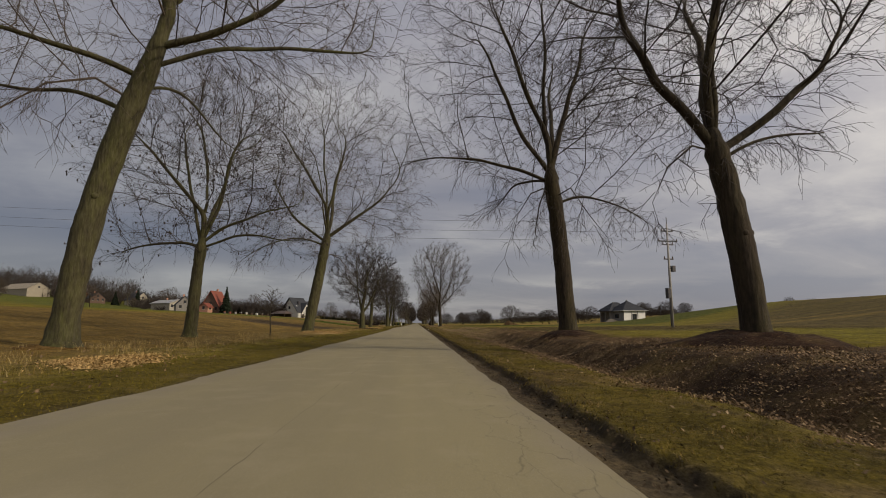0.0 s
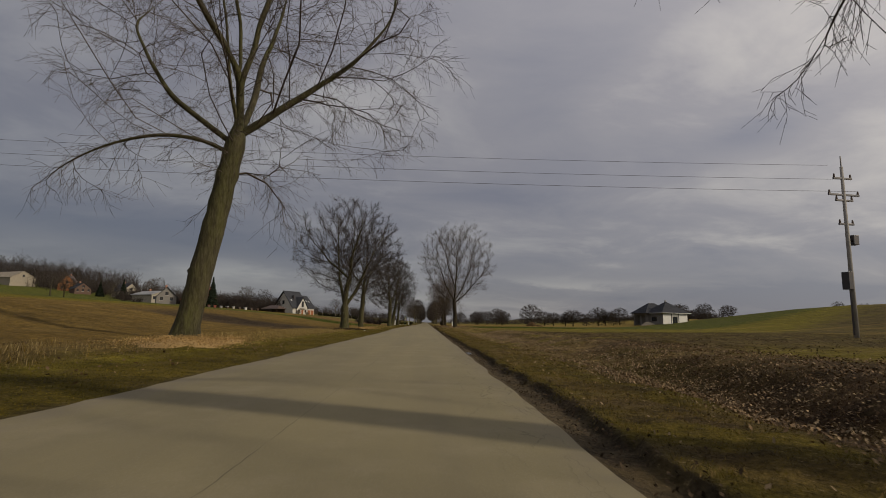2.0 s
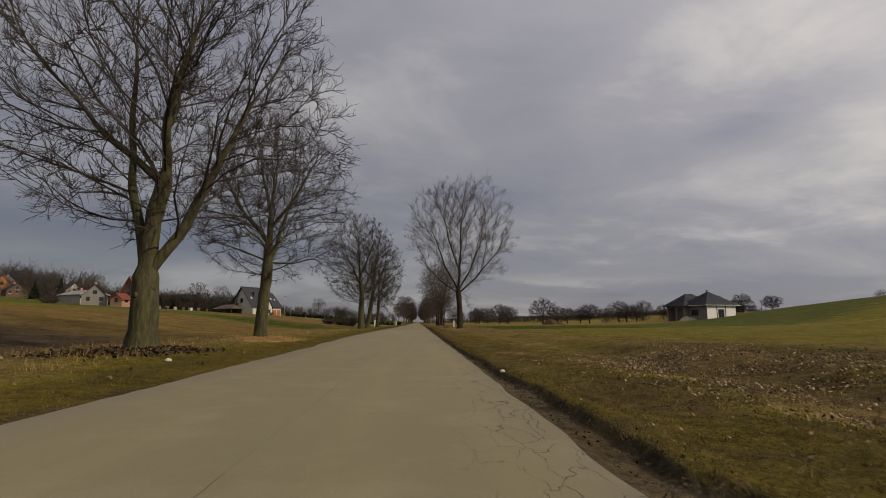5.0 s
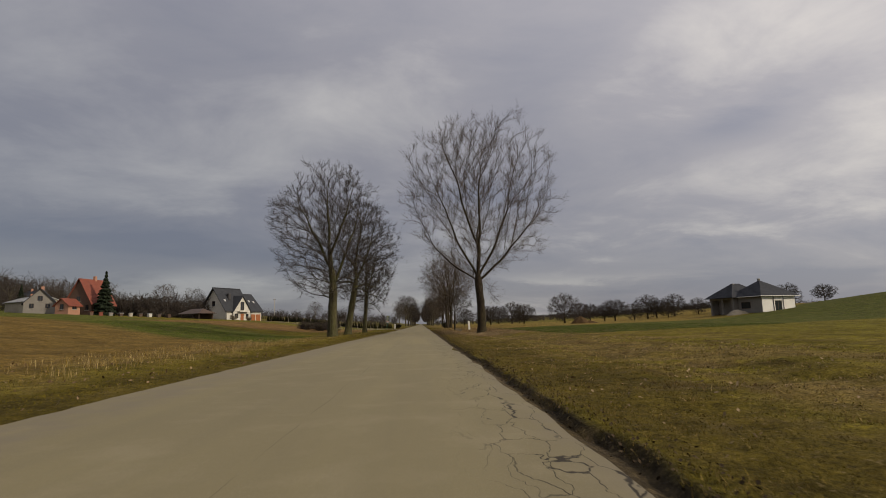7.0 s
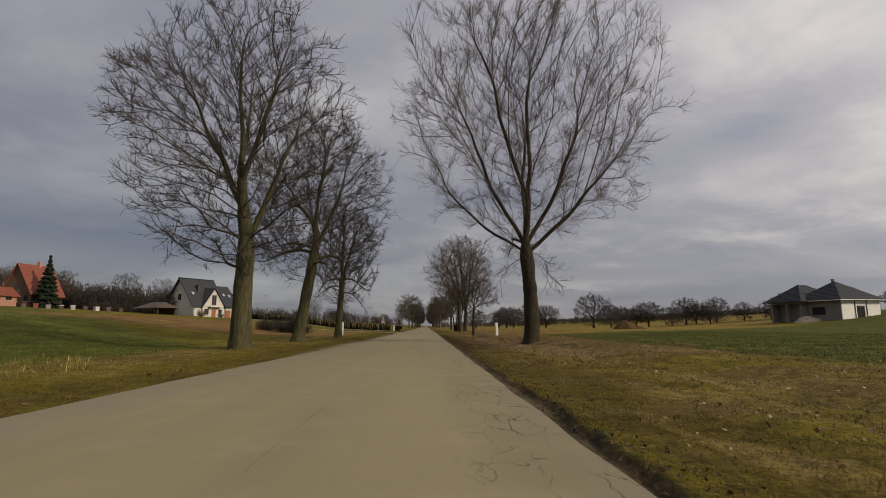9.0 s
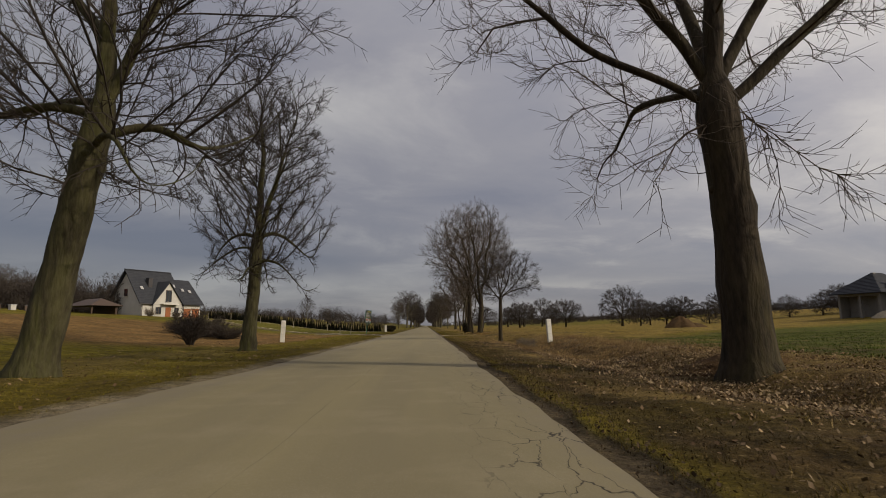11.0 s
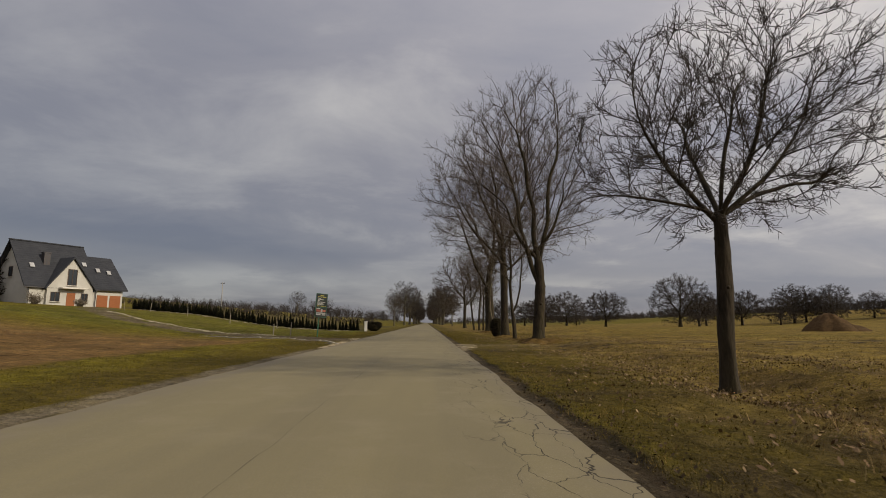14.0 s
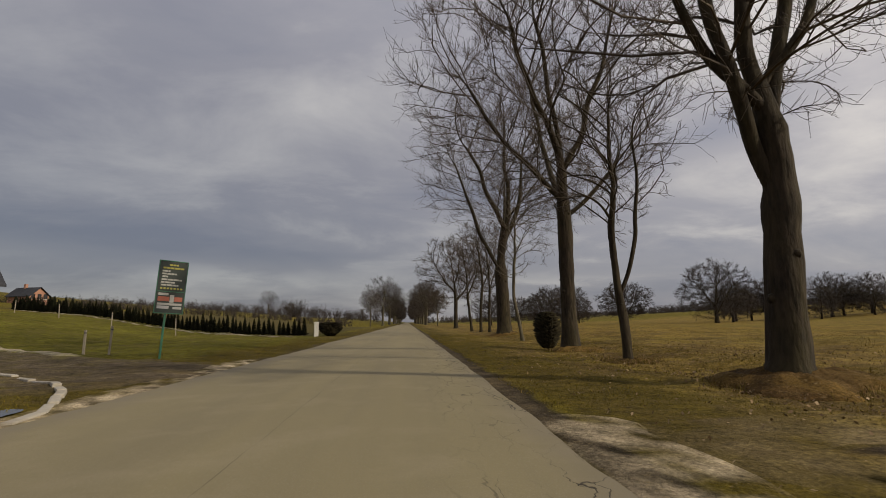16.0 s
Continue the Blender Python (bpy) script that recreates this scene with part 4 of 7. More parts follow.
plant(4.66, 171.9, "mature bare tree with a straight trunk and raised limbs", BARK_DARK, TWIG, seed=41, h=13.4, fork=4.2, r0=0.24, crown=4.7, low=4.1, skew=(-0.2, 0), stems=3, stem_az=1.5, split=0.6, arms=[(4.0, 2.2, 0.2, 6.2, 0.6), (4.5, -2.6, 0.2, 8.4, 0.6), (5.4, 1.8, 0.0, 10.2, 0.5)], **ASH, twig=0.005)
plant(5.15, 180.4, "thin leaning bare sapling beside the avenue", BARK, TWIG, seed=43, h=7.5, fork=2.0, r0=0.08, crown=1.8, low=2.8, lean=(-0.25, 0), droop=0.0, rise=0.12, pull=0.35, dense=0.8, places=240, twig=0.004, girth=0.008)
plant(5.74, 188.0, "stout bare tree with wide rising limbs", BARK_DARK, TWIG, seed=47, h=16.0, fork=3.9, r0=0.42, crown=5.7, low=5.4, skew=(0.5, 0), stems=3, stem_az=1.5, split=0.6, arms=[(3.9, -3.0, 0.1, 11.0, 0.6), (4.2, 1.2, 0.2, 12.5, 0.4)], **ASH)
# the near row on the village side
plant(-10.75, 15.1, "thick mossy bare tree leaning slightly, with drooping twigs", BARK_GREEN, TWIG, seed=2, h=20, fork=10.0, r0=0.43, crown=8.0, low=8.4, lean=(2.1, 0.3), curve=1.7, stems=3, stem_az=1.3, split=0.7, arms=[(9.8, 4.6, 0.2, 12.6, 0.8)], low_limbs=[(7.6, 2.9, 6.2, 1.4, 0.16), (8.9, 3.4, 7.2, 1.0, 0.15), (9.3, 0.3, 7.6, 1.6, 0.16), (8.6, 0.9, 4.0, -2.2, 0.07), (8.0, 3.8, 4.4, -3.0, 0.07)], **POPLAR)
plant(-11.8, 26.5, "mossy bare ash with dry seed bunches on its twigs", BARK_GREEN, TWIG_DARK, seed=5, h=14.4, fork=5.0, r0=0.31, crown=5.8, low=4.2, lean=(0.3, 0), stems=3, stem_az=1.5, split=0.6, arms=[(5.0, 1.9, 0.1, 11.0, 0.4), (4.8, -1.5, 0.2, 11.5, 0.5)], low_limbs=[(4.6, 3.2, 5.2, 0.1, 0.12), (4.8, 0.1, 5.6, 0.3, 0.12), (5.0, 0.2, 4.6, 2.0, 0.11)], droop=0.02, rise=0.10, pull=0.22, dense=0.9, places=760, fine=2, buds=True)
plant(-9.0, 42.1, "tall mossy bare tree with a forked crown above wood chips", BARK_GREEN, TWIG, seed=13, lean=(1.3, 0.1), h=21.5, fork=8.0, r0=0.46, crown=8.2, low=6.0, skew=(0.3, 0), stems=3, stem_az=1.6, split=0.6, arms=[(7.6, -5.2, 0.2, 13.0, 0.7), (8.0, 5.6, 0.2, 13.0, 0.55), (8.2, 1.4, 0.3, 17.0, 0.3), (8.0, -1.2, -0.3, 16.0, 0.4)], low_limbs=[(7.2, 3.2, 6.6, -1.6, 0.15), (6.6, 0.6, 3.0, -1.6, 0.07), (6.9, 2.2, 3.0, -1.4, 0.07)], **POPLAR)
plant(-7.4, 69.8, "mossy double-stemmed bare lime with a round crown", BARK_GREEN, TWIG_DARK, seed=17, h=11.8, fork=2.0, r0=0.36, crown=4.9, low=2.9, skew=(0.2, 0), stems=1, lead=0.6, arms=[(1.9, 2.2, 0.1, 7.6, 0.55), (2.0, -0.9, 0.2, 8.8, 0.7), (4.6, -2.4, 0.1, 7.0, 0.6), (5.0, 1.0, -0.4, 9.5, 0.3)], twig=0.0075, **LIME)
plant(-7.2, 79.6, "bare lime with a rounded crown beside wood chips", BARK_GREEN, TWIG_DARK, seed=19, h=11.0, fork=3.4, r0=0.27, crown=3.7, low=2.7, stems=5, stem_az=1.2, split=0.7, lean=(0.15, 0), **LIME, twig=0.006)
plant(-6.7, 117.0, "bare lime with a dense oval crown", BARK_GREEN, TWIG_DARK, seed=29, h=13.3, fork=3.9, r0=0.36, crown=4.4, low=2.7, skew=(-0.2, 0), stems=5, stem_az=0.8, split=0.6, twig=0.0075, **LIME)
plant(-6.85, 126.0, "bare mossy lime with a dense oval crown", BARK_GREEN, TWIG_DARK, seed=53, lean=(0.72, 0.0), h=12.8, fork=5.0, r0=0.31, crown=4.2, low=3.2, skew=(-0.1, 0), stems=4, split=0.6, low_limbs=[(4.4, 0.3, 3.0, -1.3, 0.08), (4.8, 3.3, 2.8, -0.9, 0.08), (4.0, 5.6, 2.4, -1.2, 0.07), (4.9, 2.6, 3.0, 0.4, 0.08)], **LIME)
plant(-6.3, 135.3, "slim bare lime with knobbly mossy trunk", BARK_GREEN, TWIG_DARK, seed=59, lean=(0.32, 0), h=10.3, fork=4.2, r0=0.24, crown=2.55, low=2.4, stems=2, split=0.5, low_limbs=[(3.1, 0.1, 1.9, -1.2, 0.06), (3.6, 3.2, 2.0, -1.0, 0.06), (2.8, 4.7, 1.6, -0.9, 0.05), (3.3, 1.6, 1.8, -1.1, 0.05), (4.1, 0.4, 2.0, -1.0, 0.05), (4.0, 2.9, 2.0, -1.0, 0.05)], **LIME, twig=0.006)

# farther trees, grown once in a few shapes and then repeated
SLIM = dict(droop=0.0, rise=0.12, fine=2, dense=0.9, places=330, twig=0.006, girth=0.009)
FAR = dict(droop=0.0, rise=0.12, fine=2, whole=False, dense=0.95, places=520, twig=0.010, girth=0.015)
plant(5.75, 193.6, "slim bare avenue tree with a thin trunk", BARK_DARK, TWIG, seed=62, h=8.0, fork=3.0, r0=0.09, crown=2.0, low=2.4, stems=2, split=0.6, pull=0.3, **SLIM)
plant(5.8, 198.3, "slim bare avenue tree with a high crown", BARK_DARK, TWIG, seed=63, h=9.4, fork=3.6, r0=0.12, crown=2.2, low=3.0, stems=2, split=0.6, pull=0.3, **SLIM)
plant(5.7, 203.4, "slim bare avenue tree leaning to the road", BARK_DARK, TWIG, seed=64, h=9.0, fork=3.2, r0=0.12, crown=2.2, low=2.8, lean=(-0.35, 0.1), stems=2, split=0.6, pull=0.3, **SLIM)
far_a = plant(5.8, 220.0, "bare avenue tree with rising limbs", BARK_DARK, TWIG, seed=61, h=11.2, fork=3.2, r0=0.24, crown=4.6, low=2.8, stems=4, split=0.7, pull=0.30, **FAR)
far_b = plant(5.8, 259.0, "small bare avenue tree with an oval crown", BARK, TWIG, seed=67, h=7.2, fork=2.4, r0=0.13, crown=2.2, low=2.2, stems=3, split=0.7, pull=0.3, **FAR)
far_c = plant(-6.4, 292.0, "bare avenue lime with a dense round crown", BARK, TWIG_DARK, seed=71, h=12.5, fork=3.0, r0=0.3, crown=5.2, low=2.4, stems=5, split=0.7, pull=0.25, **FAR)
rt = random.Random(8)


def again(src, x, y, s=1.0):
    ob = copy_thing(src, pose(x, y, float(land(x, y)) - 0.04, 0, 0, rt.uniform(0, 360)) @ Matrix.Scale(s, 4))
    ob.scale = (s, s, s)
    return ob


again(far_b, -8.0, 270.0, 1.1)
for k in range(34):
    again(rt.choice((far_a, far_c, far_c)), 5.9 + rt.uniform(-0.5, 0.6), 311 + k * 9.5 + rt.uniform(-2, 2), rt.uniform(1.0, 1.2))
for y in (346.0, 353.0):
    again(far_c, -6.7, y, 1.18)
for k in range(26):
    again(rt.choice((far_a, far_c, far_c)), -6.6 + rt.uniform(-0.5, 0.5), 405 + k * 10.5 + rt.uniform(-2, 2), rt.uniform(0.95, 1.15))


# ---- houses and yard ----
def prism(bm, pts, y0, y1):
    """A solid from an outline in x and z, drawn out along y."""
    a = [bm.verts.new((x, y0, z)) for x, z in pts]
    b = [bm.verts.new((x, y1, z)) for x, z in pts]
    n = len(pts)
    bm.faces.new(a)
    bm.faces.new(b[::-1])
    for k in range(n):
        bm.faces.new((a[k], b[k], b[(k + 1) % n], a[(k + 1) % n]))
    bmesh.ops.recalc_face_normals(bm, faces=bm.faces)
    return bm


def slab_courses(bm, xa, za, xb, zb, y0, y1, t=0.22, step=0.36):
    """One roof slope whose upper face is stepped by its courses of tiles."""
    n = max(4, int(math.hypot(xb - xa, zb - za) / step))
    pts = [(xb, zb), (xa, za)]
    for k in range(n):
        f0, f1 = k / n, (k + 1) / n
        pts.append((xa + (xb - xa) * f0, za + (zb - za) * f0 + t * 0.8 + 0.05))
        pts.append((xa + (xb - xa) * f1 - (xb - xa) * 0.002, za + (zb - za) * f1 + t * 0.8))
    return prism(bm, pts, y0, y1)


def window(parent, face, y, z, w, h, x=0.0, dark=FRAME_DARK, name="window", bars=1):
    """A window on a wall whose outside is +x at x (face 'x') or -y at y (face 'y')."""
    frame_ = bmesh.new()
    d = 0.06

    def put(bm, a0, z0, a1, z1, o0, o1):
        if face == "x":
            box(bm, x + o0, a0, z0, x + o1, a1, z1)
        else:
            box(bm, a0, x - o1, z0, a1, x - o0, z1)

    put(frame_, y - w / 2, z, y + w / 2, z + d, -0.05, 0.05)
    put(frame_, y - w / 2, z + h - d, y + w / 2, z + h, -0.05, 0.05)
    put(frame_, y - w / 2, z + d, y - w / 2 + d, z + h - d, -0.05, 0.05)
    put(frame_, y + w / 2 - d, z + d, y + w / 2, z + h - d, -0.05, 0.05)
    for k in range(bars):
        c = y - w / 2 + w * (k + 1) / (bars + 1)
        put(frame_, c - d / 2, z + d, c + d / 2, z + h - d, -0.045, 0.045)
    ob = part(name, frame_, dark, parent)
    pane = bmesh.new()
    put(pane, y - w / 2 + d * 0.5, z + d * 0.5, y + w / 2 - d * 0.5, z + h - d * 0.5, -0.03, 0.02)
    part("pane", pane, GLASS, ob)
    sill = bmesh.new()
    put(sill, y - w / 2 - 0.08, z - 0.06, y + w / 2 + 0.08, z, 0.0, 0.16)
    part("sill", sill, CONCRETE, ob)
    return ob


def garage_door(parent, y0, y1, h, x):
    ob = part("garage_door", boxed(x - 0.04, y0, 0, x + 0.03, y1, h), WOOD_DOOR, parent, "golden oak sectional garage door")
    n = 4
    for k in range(n):
        part("panel", boxed(x + 0.03, y0 + 0.03, h * k / n + 0.02, x + 0.055, y1 - 0.03, h * (k + 1) / n - 0.02, bevel=0.008), WOOD_DOOR, ob)
    return ob


def white_house():
    h = thing("house", pose(-46.0, 202.0, 2.35, 0, 0, -29.4), "white rendered house with steep anthracite roof and two oak garage doors", "house", "village houses")
    EV, RG, DP = 2.95, 8.2, 8.6
    c = -DP / 2
    bm = prism(bmesh.new(), [(0, -1.2), (0, EV), (c, RG - 0.15), (-DP, EV), (-DP, -1.2)], 0, 7.5)
    part("wall", bm, RENDER_WALL, h)
    bm = prism(bmesh.new(), [(-0.15, -1.2), (-0.15, EV - 0.05), (c, 6.9), (-DP + 0.15, EV - 0.05), (-DP + 0.15, -1.2)], 7.5, 11.0)
    part("garage_wall", bm, RENDER_WALL, h)
    s = (RG - EV) / (DP / 2)
    for sx in (1, -1):
        bm = slab_courses(bmesh.new(), c + sx * (DP / 2 + 0.32), EV - 0.32 * s, c, RG, -0.5, 7.75)
        part("roof", bm, TILE_DARK, h, "anthracite tiled roof")
        bm = slab_courses(bmesh.new(), c + sx * (DP / 2 + 0.30), EV - 0.4, c, 7.1, 7.76, 11.4)
        part("roof", bm, TILE_DARK, h, "lower anthracite tiled roof of the garage")
        part("gutter", boxed(c + sx * (DP / 2 + 0.36) - 0.06, -0.5, EV - 0.32 * s - 0.06, c + sx * (DP / 2 + 0.36) + 0.06, 7.75, EV - 0.32 * s + 0.06, bevel=0.02), METAL_DARK, h)
    part("ridge", boxed(c - 0.14, -0.58, RG + 0.14, c + 0.14, 7.78, RG + 0.30, bevel=0.05), TILE_DARK, h)
    # gabled front over the entrance
    bm = bmesh.new()
    g = [(1.8, 0), (6.9, 0), (6.9, 2.75), (4.35, 6.25), (1.8, 2.75)]
    a = [bm.verts.new((0.42, y, z)) for y, z in g]
    b = [bm.verts.new((-3.2, y, z)) for y, z in g]
    bm.faces.new(a)
    bm.faces.new(b[::-1])
    for k in range(5):
        bm.faces.new((a[k], b[k], b[(k + 1) % 5], a[(k + 1) % 5]))
    bmesh.ops.recalc_face_normals(bm, faces=bm.faces)
    part("front_gable", bm, RENDER_WALL, h)
    for sy in (1, -1):
        bm = bmesh.new()
        prof = [(4.35 + sy * 2.85, 2.33), (4.35, 6.26), (4.35, 6.48), (4.35 + sy * 2.85, 2.55)]
        a = [bm.verts.new((0.72, y, z)) for y, z in prof]
        b = [bm.verts.new((-3.0, y, z)) for y, z in prof]
        bm.faces.new(a)
        bm.faces.new(b[::-1])
        for k in range(4):
            bm.faces.new((a[k], b[k], b[(k + 1) % 4], a[(k + 1) % 4]))
        bmesh.ops.recalc_face_normals(bm, faces=bm.faces)
        part("gable_roof", bm, TILE_DARK, h)
    window(h, "x", 4.4, 2.95, 1.05, 2.0, x=0.43)
    part("canopy", boxed(0.42, 3.0, 2.5, 1.3, 5.9, 2.66, bevel=0.03), CONCRETE, h, "pale canopy slab over the door")
    door = part("door", boxed(0.38, 3.95, 0.0, 0.47, 4.9, 2.05, bevel=0.01), WOOD_DOOR, h, "golden oak front door")
    part("handle", boxed(0.47, 4.72, 0.98, 0.52, 4.78, 1.14), METAL_DARK, door)
    window(h, "x", 2.7, 0.95, 1.0, 1.15, x=0.42)
    window(h, "x", 5.95, 0.95, 0.8, 1.1, x=0.42)
    window(h, "y", c, 3.9, 0.95, 1.25, x=0.0, bars=0)
    garage_door(h, 7.75, 9.1, 1.95, -0.15)
    garage_door(h, 9.35, 10.75, 1.95, -0.15)
    ch = part("chimney", boxed(-2.55, 2.2, 4.6, -1.85, 2.9, 6.9, bevel=0.02), METAL_DARK, h, "dark clad chimney")
    part("cap", boxed(-2.62, 2.13, 6.9, -1.78, 2.97, 7.0), METAL_DARK, ch)
    for y, f in ((0.9, 0.40), (6.9, 0.52), (8.6, 0.5), (9.9, 0.45)):
        z = EV + (RG - EV) * f * (1.0 if y < 7.5 else 0.8)
        bm = boxed(-0.33, -0.24, -0.02, 0.33, 0.24, 0.07)
        x = -DP / 2 * f
        bmesh.ops.transform(bm, matrix=Matrix.Translation((x + 0.12, y, z + 0.22)) @ Matrix.Rotation(math.atan(s), 4, "Y"), verts=bm.verts)
        part("skylight", bm, SHEET_GREY, h, "pale framed roof window")
    for y in (0.05, 7.4):
        bm = bmesh.new()
        bmesh.ops.create_cone(bm, cap_ends=True, segments=8, radius1=0.05, radius2=0.05, depth=2.6, matrix=Matrix.Translation((0.2, y, 1.3)))
        part("downpipe", bm, METAL_DARK, h)
    part("plinth", boxed(-DP - 0.03, -0.03, -1.2, 0.45, 11.03, 0.12), PLINTH, h)
    part("terrace", boxed(0.46, -0.4, -1.2, 2.4, 11.4, -0.04), CONCRETE, h, "pale paved apron by the door")
    # low open shelter against the gable
    c2 = thing("shelter", pose(-50.6, 197.6, 2.55, 0, 0, -29.4), "low dark-roofed garden shelter beside the house", "shelter")
    for x in (-3.2, 2.6):
        for y in (-1.8, 1.8):
            part("post", boxed(x - 0.09, y - 0.09, -1.0, x + 0.09, y + 0.09, 2.0, bevel=0.01), FRAME_DARK, c2)
    bm = bmesh.new()
    lo = [bm.verts.new(p) for p in ((-3.9, -2.5, 1.85), (3.3, -2.5, 1.85), (3.3, 2.5, 1.85), (-3.9, 2.5, 1.85))]
    hi = [bm.verts.new(p) for p in ((-2.2, 0, 3.0), (1.7, 0, 3.0))]
    bm.faces.new((lo[0], lo[1], hi[1], hi[0]))
    bm.faces.new((lo[1], lo[2], hi[1]))
    bm.faces.new((lo[2], lo[3], hi[0], hi[1]))
    bm.faces.new((lo[3], lo[0], hi[0]))
    bm.faces.new(lo[::-1])
    part("roof", bm, FRAME_DARK, c2, "brown hipped roof")
    part("back_wall", boxed(-3.2, 1.6, -1.0, 2.6, 1.75, 1.9), FRAME_DARK, c2)
    return h


white_house()


def hip(bm, x0, y0, x1, y1, z0, z1, over, t=0.14):
    """A hipped roof, one skin with stepped courses."""
    a = (min(x1 - x0, y1 - y0)) / 2
    x0, y0, x1, y1 = x0 - over, y0 - over, x1 + over, y1 + over

    def ring(d, z):
        return [bm.verts.new(p) for p in ((x0 + d, y0 + d, z), (x1 - d, y0 + d, z), (x1 - d, y1 - d, z), (x0 + d, y1 - d, z))]

    n = 14
    last = ring(0, z0 - t * 0.6)
    bm.faces.new(last[::-1])
    for k in range(n):
        for f, dz in ((k / n, t * 0.45), ((k + 1) / n - 0.004, 0.0)):
            cur = ring(f * (a + over) * 0.995, z0 + (z1 - z0) * f + dz)
            for q in range(4):
                r = (q + 1) % 4
                bm.faces.new((last[q], last[r], cur[r], cur[q]))
            last = cur
    bm.faces.new(last)
    return bm


def bungalow():
    h = thing("house", pose(79.0, 194.5, 1.75, 0, 0, 11), "unfinished bungalow with dark hipped roof and bare white insulation", "house", "village houses")
    W, D, E, R = 9.4, 9.4, 3.7, 7.7
    part("wall", boxed(0, 0, -2, W, D, E), BLOCK_WALL, h, "bare grey block wall")
    for x0, x1, z0 in ((0.05, 3.6, 0.0), (5.6, W - 0.05, 0.0), (3.604, 5.596, 2.6)):
        part("insulation", boxed(x0, -0.12, z0, x1, -0.004, E - 0.02), INSULATION, h, "white insulation boards")
    window(h, "y", 4.6, 0.1, 1.9, 2.4, x=-0.01)
    for x in (3.2, 6.0):
        part("downpipe", boxed(x - 0.06, -0.24, 0, x + 0.06, -0.125, E), METAL_DARK, h)
    part("roof", hip(bmesh.new(), 0, 0, W, D, E, R, 0.9), TILE_DARK, h, "dark grey hipped tile roof")
    for x0, y0, x1, y1 in ((-0.96, -0.96, W + 0.96, -0.90), (-0.96, -0.90, -0.90, 6.6)):
        part("fascia", boxed(x0, y0, E - 0.08, x1, y1, E + 0.05), INSULATION, h, "white fascia board")
    # rear wing with the open carport
    part("wing_wall", boxed(0.6, D + 0.01, -2, W - 1, 14.5, E), BLOCK_WALL, h)
    part("wing_wall", boxed(-1.5, 7.0, -2, -0.01, 7.5, E), BLOCK_WALL, h)
    part("lintel", boxed(-1.5, 7.51, E - 0.5, -1.15, 14.09, E), BLOCK_WALL, h)
    part("wing_wall", boxed(-1.5, 14.1, -2, 0.59, 14.5, E), BLOCK_WALL, h)
    part("pillar", boxed(-1.5, 10.4, -2, -1.1, 10.8, E - 0.51), BLOCK_WALL, h)
    part("wing_roof", hip(bmesh.new(), -1.6, 6.9, 8.2, 14.7, E + 0.02, 7.4, 0.8), TILE_DARK, h, "lower dark hipped roof")
    wd = part("window", boxed(-0.05, 3.2, 0.9, 0.02, 6.0, 2.5), FRAME_DARK, h)
    part("pane", boxed(-0.07, 3.3, 1.0, -0.055, 5.9, 2.4), GLASS, wd)
    for x, y, z in ((4.7, 4.9, 7.0), (2.1, 10.4, 6.2)):
        ch = part("chimney", boxed(x, y, z - 1.2, x + 0.45, y + 0.45, z + 1.1, bevel=0.02), BLOCK_WALL, h)
        part("cap", boxed(x - 0.06, y - 0.06, z + 1.1, x + 0.51, y + 0.51, z + 1.2), SHEET_GREY, ch)
    return h


bungalow()


def mound(name, x, y, rx, ry, hz, material, label, category, seed, turn=0.0):
    """A heap with an uneven outline, resting on the ground."""
    rs = np.random.RandomState(seed)
    n, m = 11, 26
    v = []
    for i in range(n):
        f = i / (n - 1)
        for j in range(m):
            a = j / m * 2 * math.pi
            r = f * (1 + 0.14 * math.sin(3 * a + seed) + 0.08 * math.sin(7 * a))
            px, py = x + rx * r * math.cos(a), y + ry * r * math.sin(a)
            z = hz * max(0.0, (1 - f ** 1.6)) * (1 + f * (0.12 * math.sin(4 * a + 9 * f + seed) + 0.10 * math.sin(9 * a - 7 * f) + 0.10 * rs.normal())) - (0.06 if i == n - 1 else 0)
            v.append((px, py, float(land(px, py)) + z))
    q = [(i * m + j, i * m + (j + 1) % m, (i + 1) * m + (j + 1) % m, (i + 1) * m + j) for i in range(n - 1) for j in range(m)]
    o = np.array([x, y, float(land(x, y))])
    v = np.array(v)
    return tagged(raw(name, v - o, q, material, at=pose(*o), smooth=True, colours=tone(v[:, 0], v[:, 1]) * np.array([0.66, 0.58, 0.66]) if material is GROUND else None), label, category)


def gabled(x, y, turn, w, d, e, r, wall, roof, label, over=0.4, sink=1.5, wins=3, chimney=True):
    """A plain village house: walls, tiled gable roof, windows, door, chimney."""
    h = thing("house", pose(x, y, float(land(x, y)), 0, 0, turn), label, "house", "village houses")
    part("wall", prism(bmesh.new(), [(w / 2, -sink), (w / 2, e), (0, r), (-w / 2, e), (-w / 2, -sink)], -d / 2, d / 2), wall, h)
    s = (r - e) / (w / 2)
    for sx in (1, -1):
        part("roof", slab_courses(bmesh.new(), sx * (w / 2 + over), e - over * s, 0, r, -d / 2 - over, d / 2 + over, 0.16), roof, h)
    for k in range(wins):
        window(h, "x", -d / 2 + d * (k + 0.5) / wins, 1.0, 1.1, 1.2, x=w / 2)
        window(h, "y", -w / 2 + w * (k + 0.5) / wins, 1.0, 0.9, 1.2, x=-d / 2)
    if r - e > 2.2:
        window(h, "y", 0, e + 0.4, 1.0, 1.2, x=-d / 2)
    if chimney:
        part("chimney", boxed(-0.35, d * 0.1, r - 0.7, 0.25, d * 0.1 + 0.5, r + 0.9, bevel=0.02), BRICK_OLD, h)
    return h


